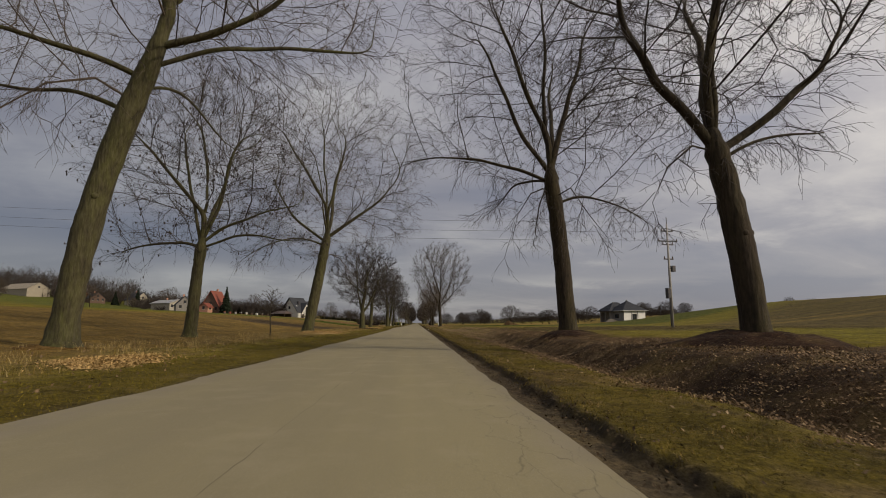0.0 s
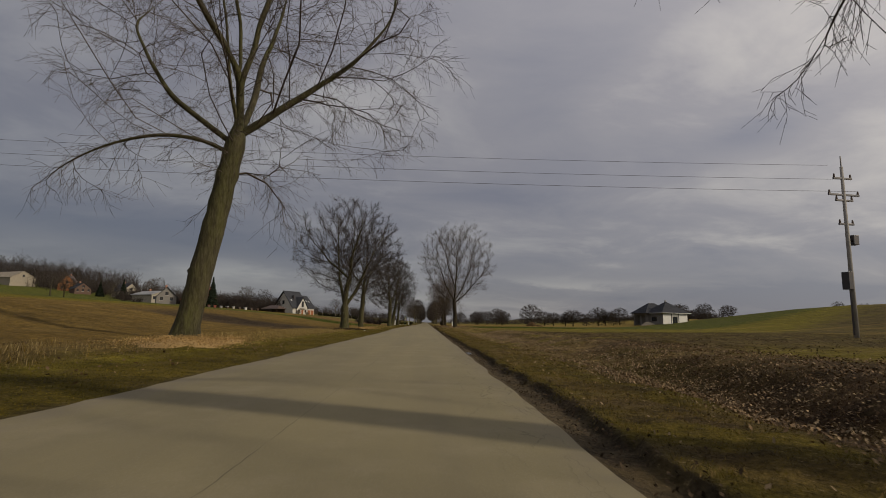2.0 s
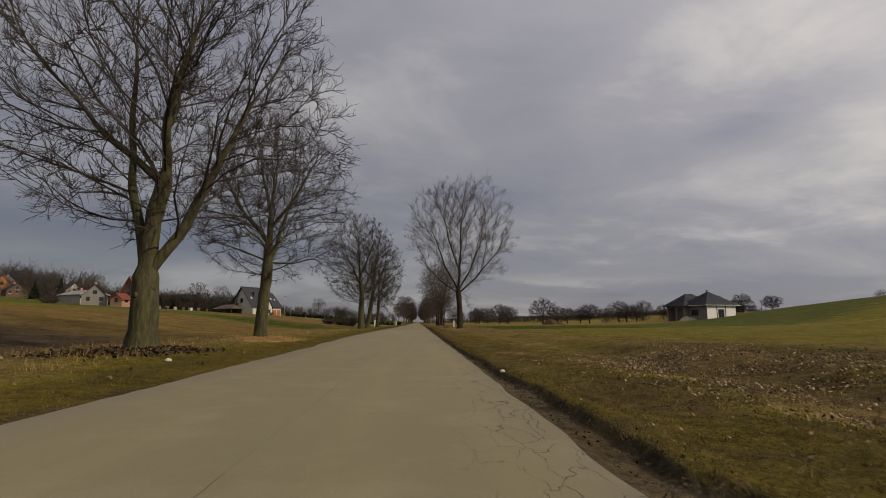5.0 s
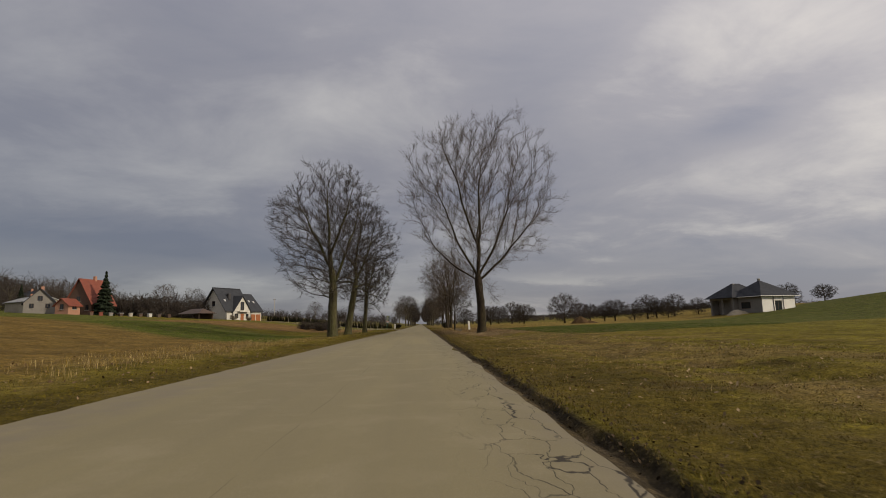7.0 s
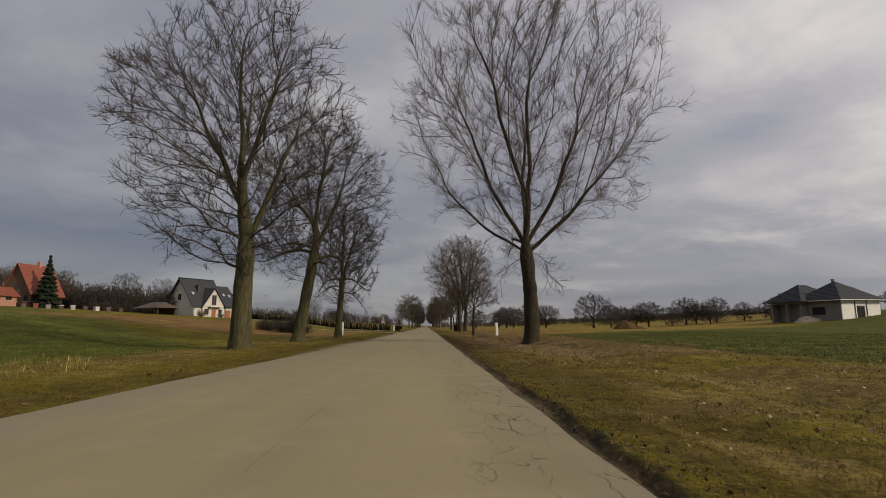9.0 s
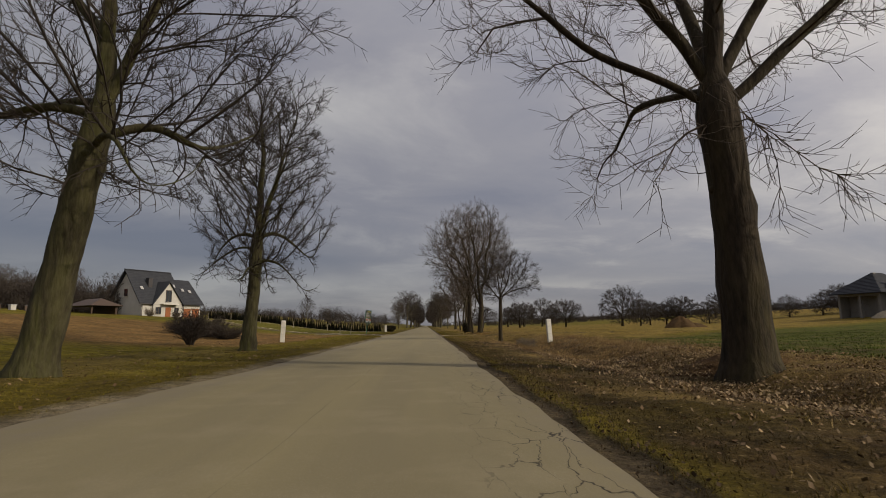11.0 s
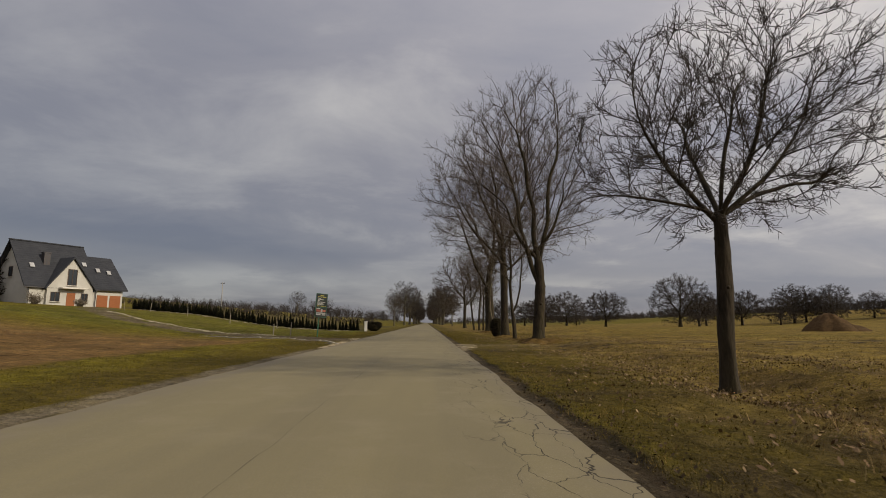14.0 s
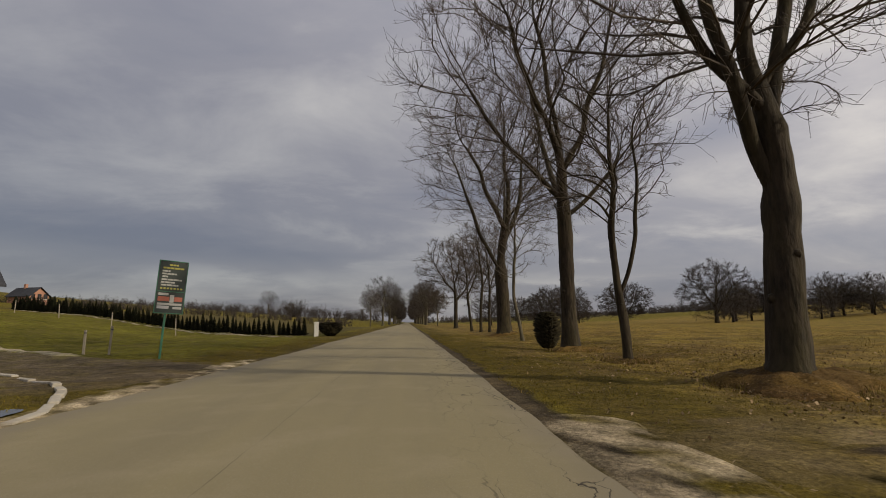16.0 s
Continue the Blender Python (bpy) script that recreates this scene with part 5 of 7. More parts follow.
red = gabled(-77.3, 202.0, -12, 7.0, 6.5, 2.6, 8.2, DARK_BRICK, TILE_RED, "old brick house with a steep bright red roof")
gabled(-78.4, 196.0, -12, 3.4, 3.0, 2.0, 3.4, BRICK_OLD, TILE_RED, "small pale outbuilding with a red roof", wins=1, chimney=False)
gabled(-90.5, 205.0, 30, 6, 7.0, 2.4, 5.6, BLOCK_WALL, TILE_DARK, "grey outbuilding with a dark roof", wins=2)
gabled(-103.0, 220.0, 60, 8, 12, 2.8, 4.2, PALE_WALL, SHEET_GREY, "long low pale house with a shallow grey roof", wins=4)
gabled(-190.0, 303.0, 20, 8, 9, 3.2, 8.0, ORANGE_WALL, FRAME_DARK, "small house with an orange gable", wins=2)
gabled(-149.0, 283.0, 60, 8, 9, 3.2, 7.0, PALE_WALL, TILE_DARK, "pale house with a dark roof among trees", wins=2)
gabled(-171.0, 283.0, 50, 7, 8, 2.4, 5.2, DARK_BRICK, TILE_DARK, "dark-roofed house behind the field", wins=3)
gabled(-225.0, 307.0, 65, 12, 26, 3.2, 6.6, WOOD_GREY, WOOD_GREY, "long weathered barn with a grey-brown roof", wins=0, chimney=False)
gabled(-86.0, 281.0, 75, 4.5, 6, 1.8, 3.6, BRICK_OLD, TILE_DARK, "brick house beyond the hedge", wins=3)
tagged(mound("heap", 32.4, 182.0, 1.75, 1.7, 1.45, DARK_EARTH, "peaked heap of brown earth in the meadow", "heap", 5), kind="stuff")
tagged(mound("heap", 34.3, 182.5, 1.9, 1.5, 0.6, DARK_EARTH, "low heap of brown earth in the meadow", "heap", 6), kind="stuff")
tagged(mound("heap", 75.8, 199.5, 2.2, 2.6, 1.2, GRAVEL, "pale heap of building sand by the house", "heap", 3), kind="stuff")


# bee boxes in the garden
def hive(x, y, colour, roofc, s):
    h = thing("hive", pose(x, y, float(land(x, y)), 0, 0, random.Random(int(x * 7)).uniform(-50, -20)), "painted wooden garden box with a flat lid", "hive", "garden boxes")
    part("body", boxed(-0.4 * s, -0.4 * s, -0.2, 0.4 * s, 0.4 * s, 0.8 * s, bevel=0.02), colour, h)
    part("lid", boxed(-0.46 * s, -0.46 * s, 0.8 * s, 0.46 * s, 0.46 * s, 0.92 * s, bevel=0.02), roofc, h)
    return h


for k, (c1, c2) in enumerate(((DARK_BRICK, TILE_RED), (TILE_RED, TILE_RED), (BLOCK_WALL, METAL_DARK), (FRAME_DARK, SHEET_GREY), (PALE_WALL, SHEET_GREY), (FRAME_DARK, METAL_DARK), (RENDER_WALL, SHEET_GREY), (FRAME_DARK, METAL_DARK), (FRAME_DARK, FRAME_DARK))):
    hive(-69.0 + k * 1.75, 189.0 + k * 0.5, c1, c2, 0.85)


# ---- poles, wires, posts, sign ----
def utility_pole(x, y, h, arms=True):
    p = thing("utility_pole", pose(x, y, float(land(x, y)), 0, 0, 8), "grey concrete power pole with crossarms and a transformer box" if arms else "plain grey power pole with a single crossarm", "utility pole", "power poles")
    bm = bmesh.new()
    bmesh.ops.create_cone(bm, cap_ends=True, segments=12, radius1=0.17, radius2=0.10, depth=h + 0.6, matrix=Matrix.Translation((0, 0, h / 2 - 0.3)))
    part("pole", bm, POLE_GREY, p, smooth=True)
    if not arms:
        part("crossarm", boxed(-0.6, -0.05, h - 0.5, 0.6, 0.05, h - 0.38), METAL_DARK, p)
        for x0 in (-0.5, 0.5):
            bm = bmesh.new()
            bmesh.ops.create_cone(bm, cap_ends=True, segments=8, radius1=0.06, radius2=0.03, depth=0.22, matrix=Matrix.Translation((x0, 0, h - 0.27)))
            part("insulator", bm, FRAME_DARK, p)
        return p
    for z, half in ((h - 0.9, 0.75), (h - 2.1, 1.25), (h - 2.5, 0.7), (h - 4.2, 0.6)):
        part("crossarm", boxed(-half, -0.06, z, half, 0.06, z + 0.13, bevel=0.01), METAL_DARK, p)
        for x0 in (-half + 0.08, half - 0.08):
            bm = bmesh.new()
            bmesh.ops.create_cone(bm, cap_ends=True, segments=8, radius1=0.075, radius2=0.045, depth=0.26, matrix=Matrix.Translation((x0, 0, z + 0.25)))
            part("insulator", bm, FRAME_DARK, p)
    part("rod", boxed(-0.03, -0.03, h, 0.03, 0.03, h + 0.8), METAL_DARK, p)
    part("switch", boxed(0.28, -0.2, h - 5.6, 0.7, 0.2, h - 4.9, bevel=0.03), METAL_DARK, p)
    part("bracket", boxed(0.1, -0.04, h - 5.35, 0.3, 0.04, h - 5.25), METAL_DARK, p)
    part("box", boxed(-0.5, -0.28, 3.3, -0.16, 0.28, 4.5, bevel=0.02), METAL_DARK, p, "grey metal switch cabinet")
    part("conduit", boxed(-0.21, -0.05, 0.2, -0.15, 0.05, 3.3), METAL_DARK, p)
    return p


utility_pole(29.2, 57.0, 12.0)
utility_pole(-47.0, 70.0, 9.0, arms=False)
utility_pole(-62.0, 300.0, 8.5, arms=False)


def wire(a, b, sag, r=0.012, label="thin dark power line across the road"):
    t = np.linspace(0, 1, 40)[:, None]
    a, b = np.array(a), np.array(b)
    p = a + (b - a) * t
    p[:, 2] -= sag * 4 * (t * (1 - t))[:, 0]
    v, q = tubes((p - a)[None], np.full((1, 40), r), 5)
    return tagged(raw("power_line", v, [q], METAL_DARK, at=pose(*a)), label, "cable", "power lines")


for dx, z0 in ((-1.2, 10.0), (0.0, 11.2), (1.2, 12.6)):
    wire((29.2, 57.0 + dx, z0 + float(land(29.2, 57)) - 0.1), (-60.0, 61.0 + dx, z0 + 2.6), 0.6)


def concrete_post(x, y, tilt):
    p = thing("post", pose(x, y, float(land(x, y)), tilt[0], tilt[1], 12), "white-painted concrete marker post in the grass", "post", "marker posts")
    bm = boxed(-0.115, -0.075, -0.3, 0.115, 0.075, 1.06, bevel=0.022)
    for v in bm.verts:
        v.co.x *= 1 - 0.06 * v.co.z
    part("shaft", bm, CONCRETE, p)
    part("cap", boxed(-0.095, -0.065, 1.06, 0.095, 0.065, 1.085, bevel=0.008), CONCRETE, p)
    for z in (0.40, 0.74):
        part("band", boxed(-0.116, -0.079, z, 0.116, 0.079, z + 0.012), EDGING, p, "faint stained joint")
    return p


concrete_post(-7.3, 143.4, (2.5, 2.5))
concrete_post(5.9, 141.4, (-1.0, -2.8))


def sign_board():
    x, y = -6.08, 170.6
    p = thing("sign", pose(x, y, float(land(x, y)), 0, 3.6, 34), "dark advertising board with yellow and white lines on a green post", "sign")
    part("post", boxed(-0.10, 0.02, -0.3, -0.04, 0.08, 1.4, bevel=0.008), GREEN_PAINT, p, "green steel post")
    b = part("board", boxed(-0.40, -0.02, 1.14, 0.40, 0.02, 2.44, bevel=0.006), METAL_DARK, p, "dark printed board")
    for a in ((-0.42, 1.12, -0.40, 2.46), (0.40, 1.12, 0.42, 2.46), (-0.40, 2.44, 0.40, 2.46), (-0.40, 1.12, 0.40, 1.14)):
        part("frame", boxed(a[0], -0.028, a[1], a[2], 0.028, a[3]), GREEN_PAINT, b)
    yel, wht, red_, back = (mat(n, c, 0.6, [(8, tuple(v * 0.8 for v in c), 0.5)]) for n, c in (("yellow_print", (0.36, 0.33, 0.07)), ("white_print", (0.36, 0.36, 0.33)), ("red_print", (0.34, 0.11, 0.07)), ("dark_print", (0.035, 0.045, 0.04))))
    part("ground_colour", boxed(-0.39, -0.026, 1.15, 0.39, -0.021, 2.43), back, b)
    rs = random.Random(4)
    rows_ = [(2.35, 0.26, yel, 0.0), (2.27, 0.60, yel, 0.0), (2.19, 0.22, wht, -0.20), (2.12, 0.42, wht, -0.10), (2.05, 0.16, wht, -0.22), (1.975, 0.58, wht, -0.02), (1.905, 0.40, wht, -0.12), (1.835, 0.50, wht, -0.06)]
    for z, w, m_, o in rows_:
        x0 = o - w / 2
        while x0 < o + w / 2 - 0.03:
            wl = min(rs.uniform(0.07, 0.17), o + w / 2 - x0)
            part("line", boxed(x0, -0.031, z - 0.021, x0 + wl, -0.026, z + 0.021), m_, b)
            x0 += wl + 0.018
    for k in range(7):
        part("line", boxed(-0.32 + k * 0.096, -0.031, 1.73, -0.262 + k * 0.096, -0.026, 1.775), yel, b)
    part("seam", boxed(-0.39, -0.030, 1.665, 0.39, -0.026, 1.685), GREEN_PAINT, b)
    part("picture", boxed(-0.35, -0.031, 1.575, -0.06, -0.026, 1.635), wht, b)
    part("picture", boxed(-0.35, -0.031, 1.43, -0.02, -0.026, 1.545), red_, b)
    part("picture", boxed(0.12, -0.031, 1.43, 0.35, -0.026, 1.545), red_, b)
    part("picture", boxed(-0.01, -0.031, 1.40, 0.11, -0.026, 1.59), wht, b, "pale rounded picture")
    part("picture", boxed(-0.35, -0.031, 1.33, 0.35, -0.026, 1.385), wht, b)
    part("picture", boxed(-0.35, -0.031, 1.24, -0.01, -0.026, 1.315), SHEET_GREY, b)
    part("picture", boxed(0.10, -0.031, 1.24, 0.35, -0.026, 1.30), wht, b)
    p.scale = (0.80, 1.0, 1.0)
    return p


sign_board()


def wooden_post(x, y, h, r=0.03):
    rs = random.Random(int(x * 10 + y * 3))
    p = thing("fence_post", pose(x, y, float(land(x, y)), rs.uniform(-3, 3), rs.uniform(-3, 3), rs.uniform(0, 90)), "weathered wooden fence post in short grass", "post", "fence posts")
    bm = bmesh.new()
    bmesh.ops.create_cone(bm, cap_ends=True, segments=9, radius1=r * 1.1, radius2=r * 0.9, depth=h + 0.3, matrix=Matrix.Translation((0, 0, h / 2 - 0.15)))
    for v in bm.verts:
        v.co.x += 0.01 * rs.uniform(-1, 1)
        v.co.y += 0.01 * rs.uniform(-1, 1)
    part("shaft", bm, WOOD_GREY, p)
    part("band", boxed(-r * 1.15, -r * 1.15, h * 0.86, r * 1.15, r * 1.15, h * 0.90), METAL_DARK, p)
    return p


for x, y, h in ((-7.9, 171.6, 0.75), (-9.2, 172.7, 0.7), (-13.5, 188.6, 1.0), (-19.0, 192.0, 1.0), (-25.0, 196.3, 1.0), (-31.0, 200.4, 1.0), (-36.0, 204.0, 1.0)):
    wooden_post(x, y, h)
gp = thing("gate_pillar", pose(-5.7, 190.2, float(land(-5.7, 190.2)), 0, 0, 15), "white gate pillar at the end of the hedge", "pillar")
part("shaft", boxed(-0.13, -0.13, -0.3, 0.13, 0.13, 0.82, bevel=0.015), CONCRETE, gp)
part("cap", boxed(-0.16, -0.16, 0.82, 0.16, 0.16, 0.89, bevel=0.02), CONCRETE, gp)


# ---- hedge, spruce, bushes, orchard ----
def conifer_mesh(seed, h, r, n, droop, ball=False):
    """Needle clumps round a stem: a tapered crown with an uneven outline."""
    rs = np.random.RandomState(seed)
    z = h * (0.06 + 0.94 * rs.uniform(0, 1, n) ** 1.25)
    if droop > 0:
        z = h * (np.round(z / h * 13) / 13) + rs.normal(0, 0.012 * h, n)
    a = rs.uniform(0, 2 * np.pi, n)
    reach = r * np.clip(1 - z / h, 0, 1) ** 0.85 * rs.uniform(0.35, 1.12, n) * (1 + 0.18 * np.sin(3 * a + 5 * z)) + 0.03
    if ball:
        reach = r * np.sqrt(np.clip(1.02 - (2 * z / h - 1) ** 2, 0, 1)) * rs.uniform(0.5, 1.25, n) + 0.05
    tip = np.stack([np.cos(a) * reach, np.sin(a) * reach, z - droop * reach], -1)
    root = np.stack([np.cos(a) * reach * 0.15, np.sin(a) * reach * 0.15, z + 0.05], -1)
    side = np.stack([-np.sin(a), np.cos(a), 0 * a], -1) * (0.10 * r + 0.10 * reach)[:, None]
    up = np.array([0, 0, 1.0]) * (0.06 * r + 0.08 * reach)[:, None]
    mid = (root + tip) / 2
    v = np.stack([root, mid + side, tip, mid - side, mid + up, mid - up * 1.3], 1).reshape(-1, 3)
    b = np.arange(n)[:, None] * 6
    t = np.concatenate([b + np.array(f) for f in ((0, 1, 4), (1, 2, 4), (2, 3, 4), (3, 0, 4), (1, 0, 5), (2, 1, 5), (3, 2, 5), (0, 3, 5))])
    return v, [t]


def conifer(name, x, y, h, r, n, label, material, seed, droop=0.25, group="", ball=False):
    o = thing(name, pose(x, y, float(land(x, y)) - 0.03), label, "conifer", group)
    v, t = conifer_mesh(seed, h, r, n, droop, ball)
    raw("foliage", v, t, material, o)
    bm = bmesh.new()
    bmesh.ops.create_cone(bm, cap_ends=True, segments=8, radius1=0.03 * h * 0.5 + 0.02, radius2=0.01, depth=h * 0.95, matrix=Matrix.Translation((0, 0, h * 0.455)))
    part("trunk", bm, BARK_DARK, o)
    return o


th = conifer("thuja", -6.6, 191.0, 1.15, 0.27, 360, "young dark green thuja in a clipped row", THUJA, 5, -0.5, "thuja hedge")
rh = random.Random(12)
for k in range(1, 86):
    f = k / 85
    x, y = -6.6 - 32.4 * f + rh.uniform(-0.06, 0.06), 191.0 + 20.5 * f + rh.uniform(-0.08, 0.08)
    s = rh.uniform(0.84, 1.12) * (1.0 + 0.16 * f)
    ob = copy_thing(th, pose(x, y, float(land(x, y)) - 0.03, 0, 0, rh.uniform(0, 360)))
    ob.scale = (s * rh.uniform(0.85, 1.15), s * rh.uniform(0.85, 1.15), s * rh.uniform(0.88, 1.12))
conifer("spruce", -72.0, 198.5, 9.8, 2.6, 1500, "tall dark green spruce beside the red-roofed house", SPRUCE, 9, 0.3)
conifer("spruce", -138.0, 262.0, 9.0, 2.2, 1500, "dark spruce among the village gardens", SPRUCE, 10)
conifer("spruce", -152.0, 268.0, 7.0, 2.2, 1300, "dark broad conifer by the houses", SPRUCE, 12)
conifer("juniper", 4.36, 173.2, 1.15, 0.36, 1500, "dark brownish juniper at the foot of a tree", JUNIPER, 14, -0.4, ball=True)
conifer("shrub", -5.2, 192.8, 0.85, 0.7, 1500, "low dark evergreen shrub by the gate", JUNIPER, 15, -0.3, ball=True)


def bush(x, y, h, r, seed, twigs=TWIG_DARK, label="bare tangled shrub in rough grass", n=60):
    rs = np.random.RandomState(seed)
    a = rs.uniform(0, 6.28, n)
    st = np.stack([np.cos(a) * r * 0.25, np.sin(a) * r * 0.25, 0 * a - 0.05], -1) * rs.uniform(0.1, 1, (n, 1)) * np.array([1, 1, 0]) + np.array([0, 0, -0.05])
    wy = np.stack([np.cos(a) * r / h, np.sin(a) * r / h, np.ones(n)], -1)
    p = wander(rs, st, wy, h * rs.uniform(0.6, 1.1, n), 6, 0.16, np.full(n, 0.02))
    r0 = taper(np.full(n, 0.011 + 0.006 * h), 7, 0.4)
    q = [tubes(p, r0, 4)]
    s2, w2, rr, _ = spread(rs, p, r0, 7, 0.2, 40)
    p2 = wander(rs, s2, w2, h * 0.30 * rs.uniform(0.5, 1.3, len(s2)), 4, 0.2, np.full(len(s2), 0.06))
    r2 = taper(np.clip(rr * 0.6, 0.004, 0.012), 5, 0.5)
    q.append(tubes(p2, r2, 3))
    s3, w3, rr, _ = spread(rs, p2, r2, 4, 0.2, 40)
    p3 = wander(rs, s3, w3, h * 0.13 * rs.uniform(0.5, 1.3, len(s3)), 1, 0.2, np.full(len(s3), 0.05))
    q.append(tubes(p3, taper(np.full(len(s3), 0.006), 2, 0.6), 3))
    ob = thing("shrub", pose(x, y, float(land(x, y))), label, "shrub", "bare shrubs")
    v, f = joined(q[:1])
    raw("stem", v, f, twigs, ob)
    v, f = joined(q[1:])
    raw("crown", v, f, twigs, ob)
    return ob


bush(-14.0, 150.5, 1.5, 1.5, 3, n=130)
bush(-12.2, 149.0, 1.1, 1.4, 4, n=110)
bush(-10.6, 140.5, 1.5, 0.5, 5)
bush(-16.5, 153.0, 1.4, 1.6, 6, n=110)
bush(-43.5, 200.0, 1.3, 0.8, 7, TWIG_PALE, "pale bare shrub by the white house")
bush(-41.5, 204.5, 1.0, 0.7, 8, TWIG_PALE, "pale bare shrub by the white house")
bush(4.4, 139.6, 0.5, 0.5, 9, TWIG_PALE, "dry brown tuft of stems in the ditch")

FRUIT = dict(droop=0.02, rise=0.06, fine=2, whole=False, dense=1.7, places=620, twig=0.012, girth=0.014, shoot=0.13)
orchard = plant(29.5, 226.0, "old bare fruit tree with a low spreading crown", BARK_DARK, TWIG_DARK, group="orchard trees", name="fruit_tree", seed=83, h=5.6, fork=1.1, r0=0.19, crown=3.6, low=0.9, wide=0.5, stems=3, split=0.5, pull=0.08, **FRUIT)
orchard_b = plant(40.5, 223.0, "old bare fruit tree with a dense dark crown", BARK_DARK, TWIG_DARK, group="orchard trees", name="fruit_tree", seed=89, h=8.0, fork=1.1, r0=0.25, crown=4.7, low=0.5, wide=0.45, stems=3, split=0.6, pull=0.05, **FRUIT)
for x, y, s, b in ((20.0, 232, 0.8, 0), (52, 236, 0.95, 0), (58.5, 241, 0.8, 0), (63, 243, 0.95, 0), (46.0, 231, 0.8, 1), (72, 242, 1.0, 1), (77, 246, 1.0, 0), (84, 248, 0.94, 1), (91, 244, 0.98, 1), (98, 240, 1.0, 0), (105, 236, 0.94, 1), (112, 232, 0.82, 1), (119, 226, 0.9, 0), (36, 262, 0.9, 1), (28, 268, 0.9, 1), (22, 262, 0.8, 0), (13, 240, 0.8, 0), (33, 255, 1.1, 1), (66, 238, 0.9, 1), (80, 240, 0.9, 1), (94, 238, 0.85, 1), (101, 233, 0.9, 1), (108, 229, 0.9, 0), (116, 238, 1.0, 1)):
    again((orchard, orchard_b)[b], x + 1.6 * rt.uniform(-1, 1), y + 3 * rt.uniform(-1, 1), s * (0.92 if b else 1.2) * rt.uniform(0.72, 1.08))
again(far_b, 205.0, 275.0, 1.35)
again(far_c, 215.0, 271.0, 0.7)
again(far_c, -70.0, 425.0, 0.95)
again(far_b, -52.0, 395.0, 0.9)
bush(-48.0, 380.0, 8.0, 6.0, 31, TWIG_DARK, "rounded bare thicket beyond the hedge", 120)
plant(-9.0, 31.3, "thin young bare sapling at the edge of the field", BARK, TWIG, seed=97, h=3.0, fork=1.1, r0=0.035, crown=0.7, low=1.1, group="field trees", droop=0.0, rise=0.12, pull=0.35, dense=0.8, places=220, twig=0.005, girth=0.007)
for x, y, s in ((-66, 214, 0.75), (-62, 222, 0.65), (-88, 226, 0.8), (-84, 216, 0.7), (-112, 240, 0.9), (-120, 250, 0.8), (-146, 268, 0.9), (-95, 236, 0.8), (-132, 215, 0.8), (-142, 222, 0.8), (-110, 206, 0.6), (-150, 190, 0.8), (-158, 200, 0.9)):
    again(rt.choice((far_a, far_b, far_c)), x, y, s)
for x, y, h, r, sd in ((-56, 205, 2.0, 2.2, 41), (-60, 203, 2.2, 2.4, 42), (-64, 201.5, 2.4, 2.2, 43), (-53, 207.5, 1.6, 2.0, 44), (-86, 208, 2.4, 2.6, 45), (-110, 214, 2.6, 3.0, 46), (-92, 190, 2.2, 2.8, 47)):
    bush(x, y, h, r, sd, TWIG_DARK, "dense bare garden hedge bush", 70)


# ---- far woods ----
def woods(name, spots, label, seed, h0, h1, material, thick=1.0):
    """A far belt of bare trees: many thin stems with fans of twigs, joined."""
    rs = np.random.RandomState(seed)
    st = np.array([(x, y, float(land(x, y)) - 0.3) for x, y in spots])
    n = len(st)
    hh = rs.uniform(h0, h1, n)
    p = wander(rs, st, np.tile([0, 0, 1.0], (n, 1)), hh * 0.75, 3, 0.08, np.zeros(n))
    rad = taper(0.022 * hh, 4, 0.3)
    q = [tubes(p, rad, 3)]
    k = 9
    s2, w2, rr, _ = spread(rs, p, rad, k, 0.04, 52)
    p2 = wander(rs, s2, w2, np.repeat(hh, k) * 0.42 * rs.uniform(0.5, 1.2, len(s2)), 1, 0.2, np.full(len(s2), 0.12))
    r2 = taper(np.clip(rr * 0.6, 0.02, 0.07), 2, 0.5)
    q.append(tubes(p2, r2, 3))
    s3, w3, rr, _ = spread(rs, p2, r2, 3, 0.1, 45)
    p3 = wander(rs, s3, w3, np.repeat(hh, k * 3) * 0.17 * rs.uniform(0.5, 1.3, len(s3)), 1, 0.2, np.full(len(s3), 0.1))
    q.append(tubes(p3, taper(np.full(len(s3), thick * 0.045 * (h1 / 8) ** 0.6), 2, 0.5), 3))
    v, f = joined(q)
    return tagged(raw(name, v, f, material), label, "woods", kind="stuff")


rw = np.random.RandomState(2)
woods("far_woods", [(-345 + 130 * r * math.cos(a), 400 + 90 * r * math.sin(a)) for r, a in zip(rw.uniform(0, 1, 750) ** 0.5, rw.uniform(0, 6.28, 750))], "brown leafless wood on the far hill", 3, 11, 17, TWIG_DARK)
woods("far_woods", [(x, 560 + rw.uniform(-15, 25) + 0.1 * abs(x)) for x in rw.uniform(-420, -20, 900)], "leafless tree belt on the horizon behind the village", 5, 5, 10, TWIG_DARK, 1.6)
woods("far_woods", [(x, 500 + rw.uniform(-15, 25) - 0.6 * x) for x in rw.uniform(10, 330, 900)], "low dark tree belt along the far field edge", 6, 3, 5, TWIG_DARK, 2.2)
woods("far_woods", [(144 + rw.uniform(-5, 8), y) for y in 278 + 560 * rw.uniform(0, 1, 900) ** 1.25], "low dark scrub along the crest of the field", 7, 2.4, 3.8, TWIG_DARK, 3.0)
woods("far_woods", [(x, 262 + rw.uniform(-6, 16) - 0.25 * (x + 12)) for x in rw.uniform(-95, -11, 420)], "low dark bare scrub on the slope behind the hedge", 12, 1.3, 2.4, TWIG_DARK, 1.6)
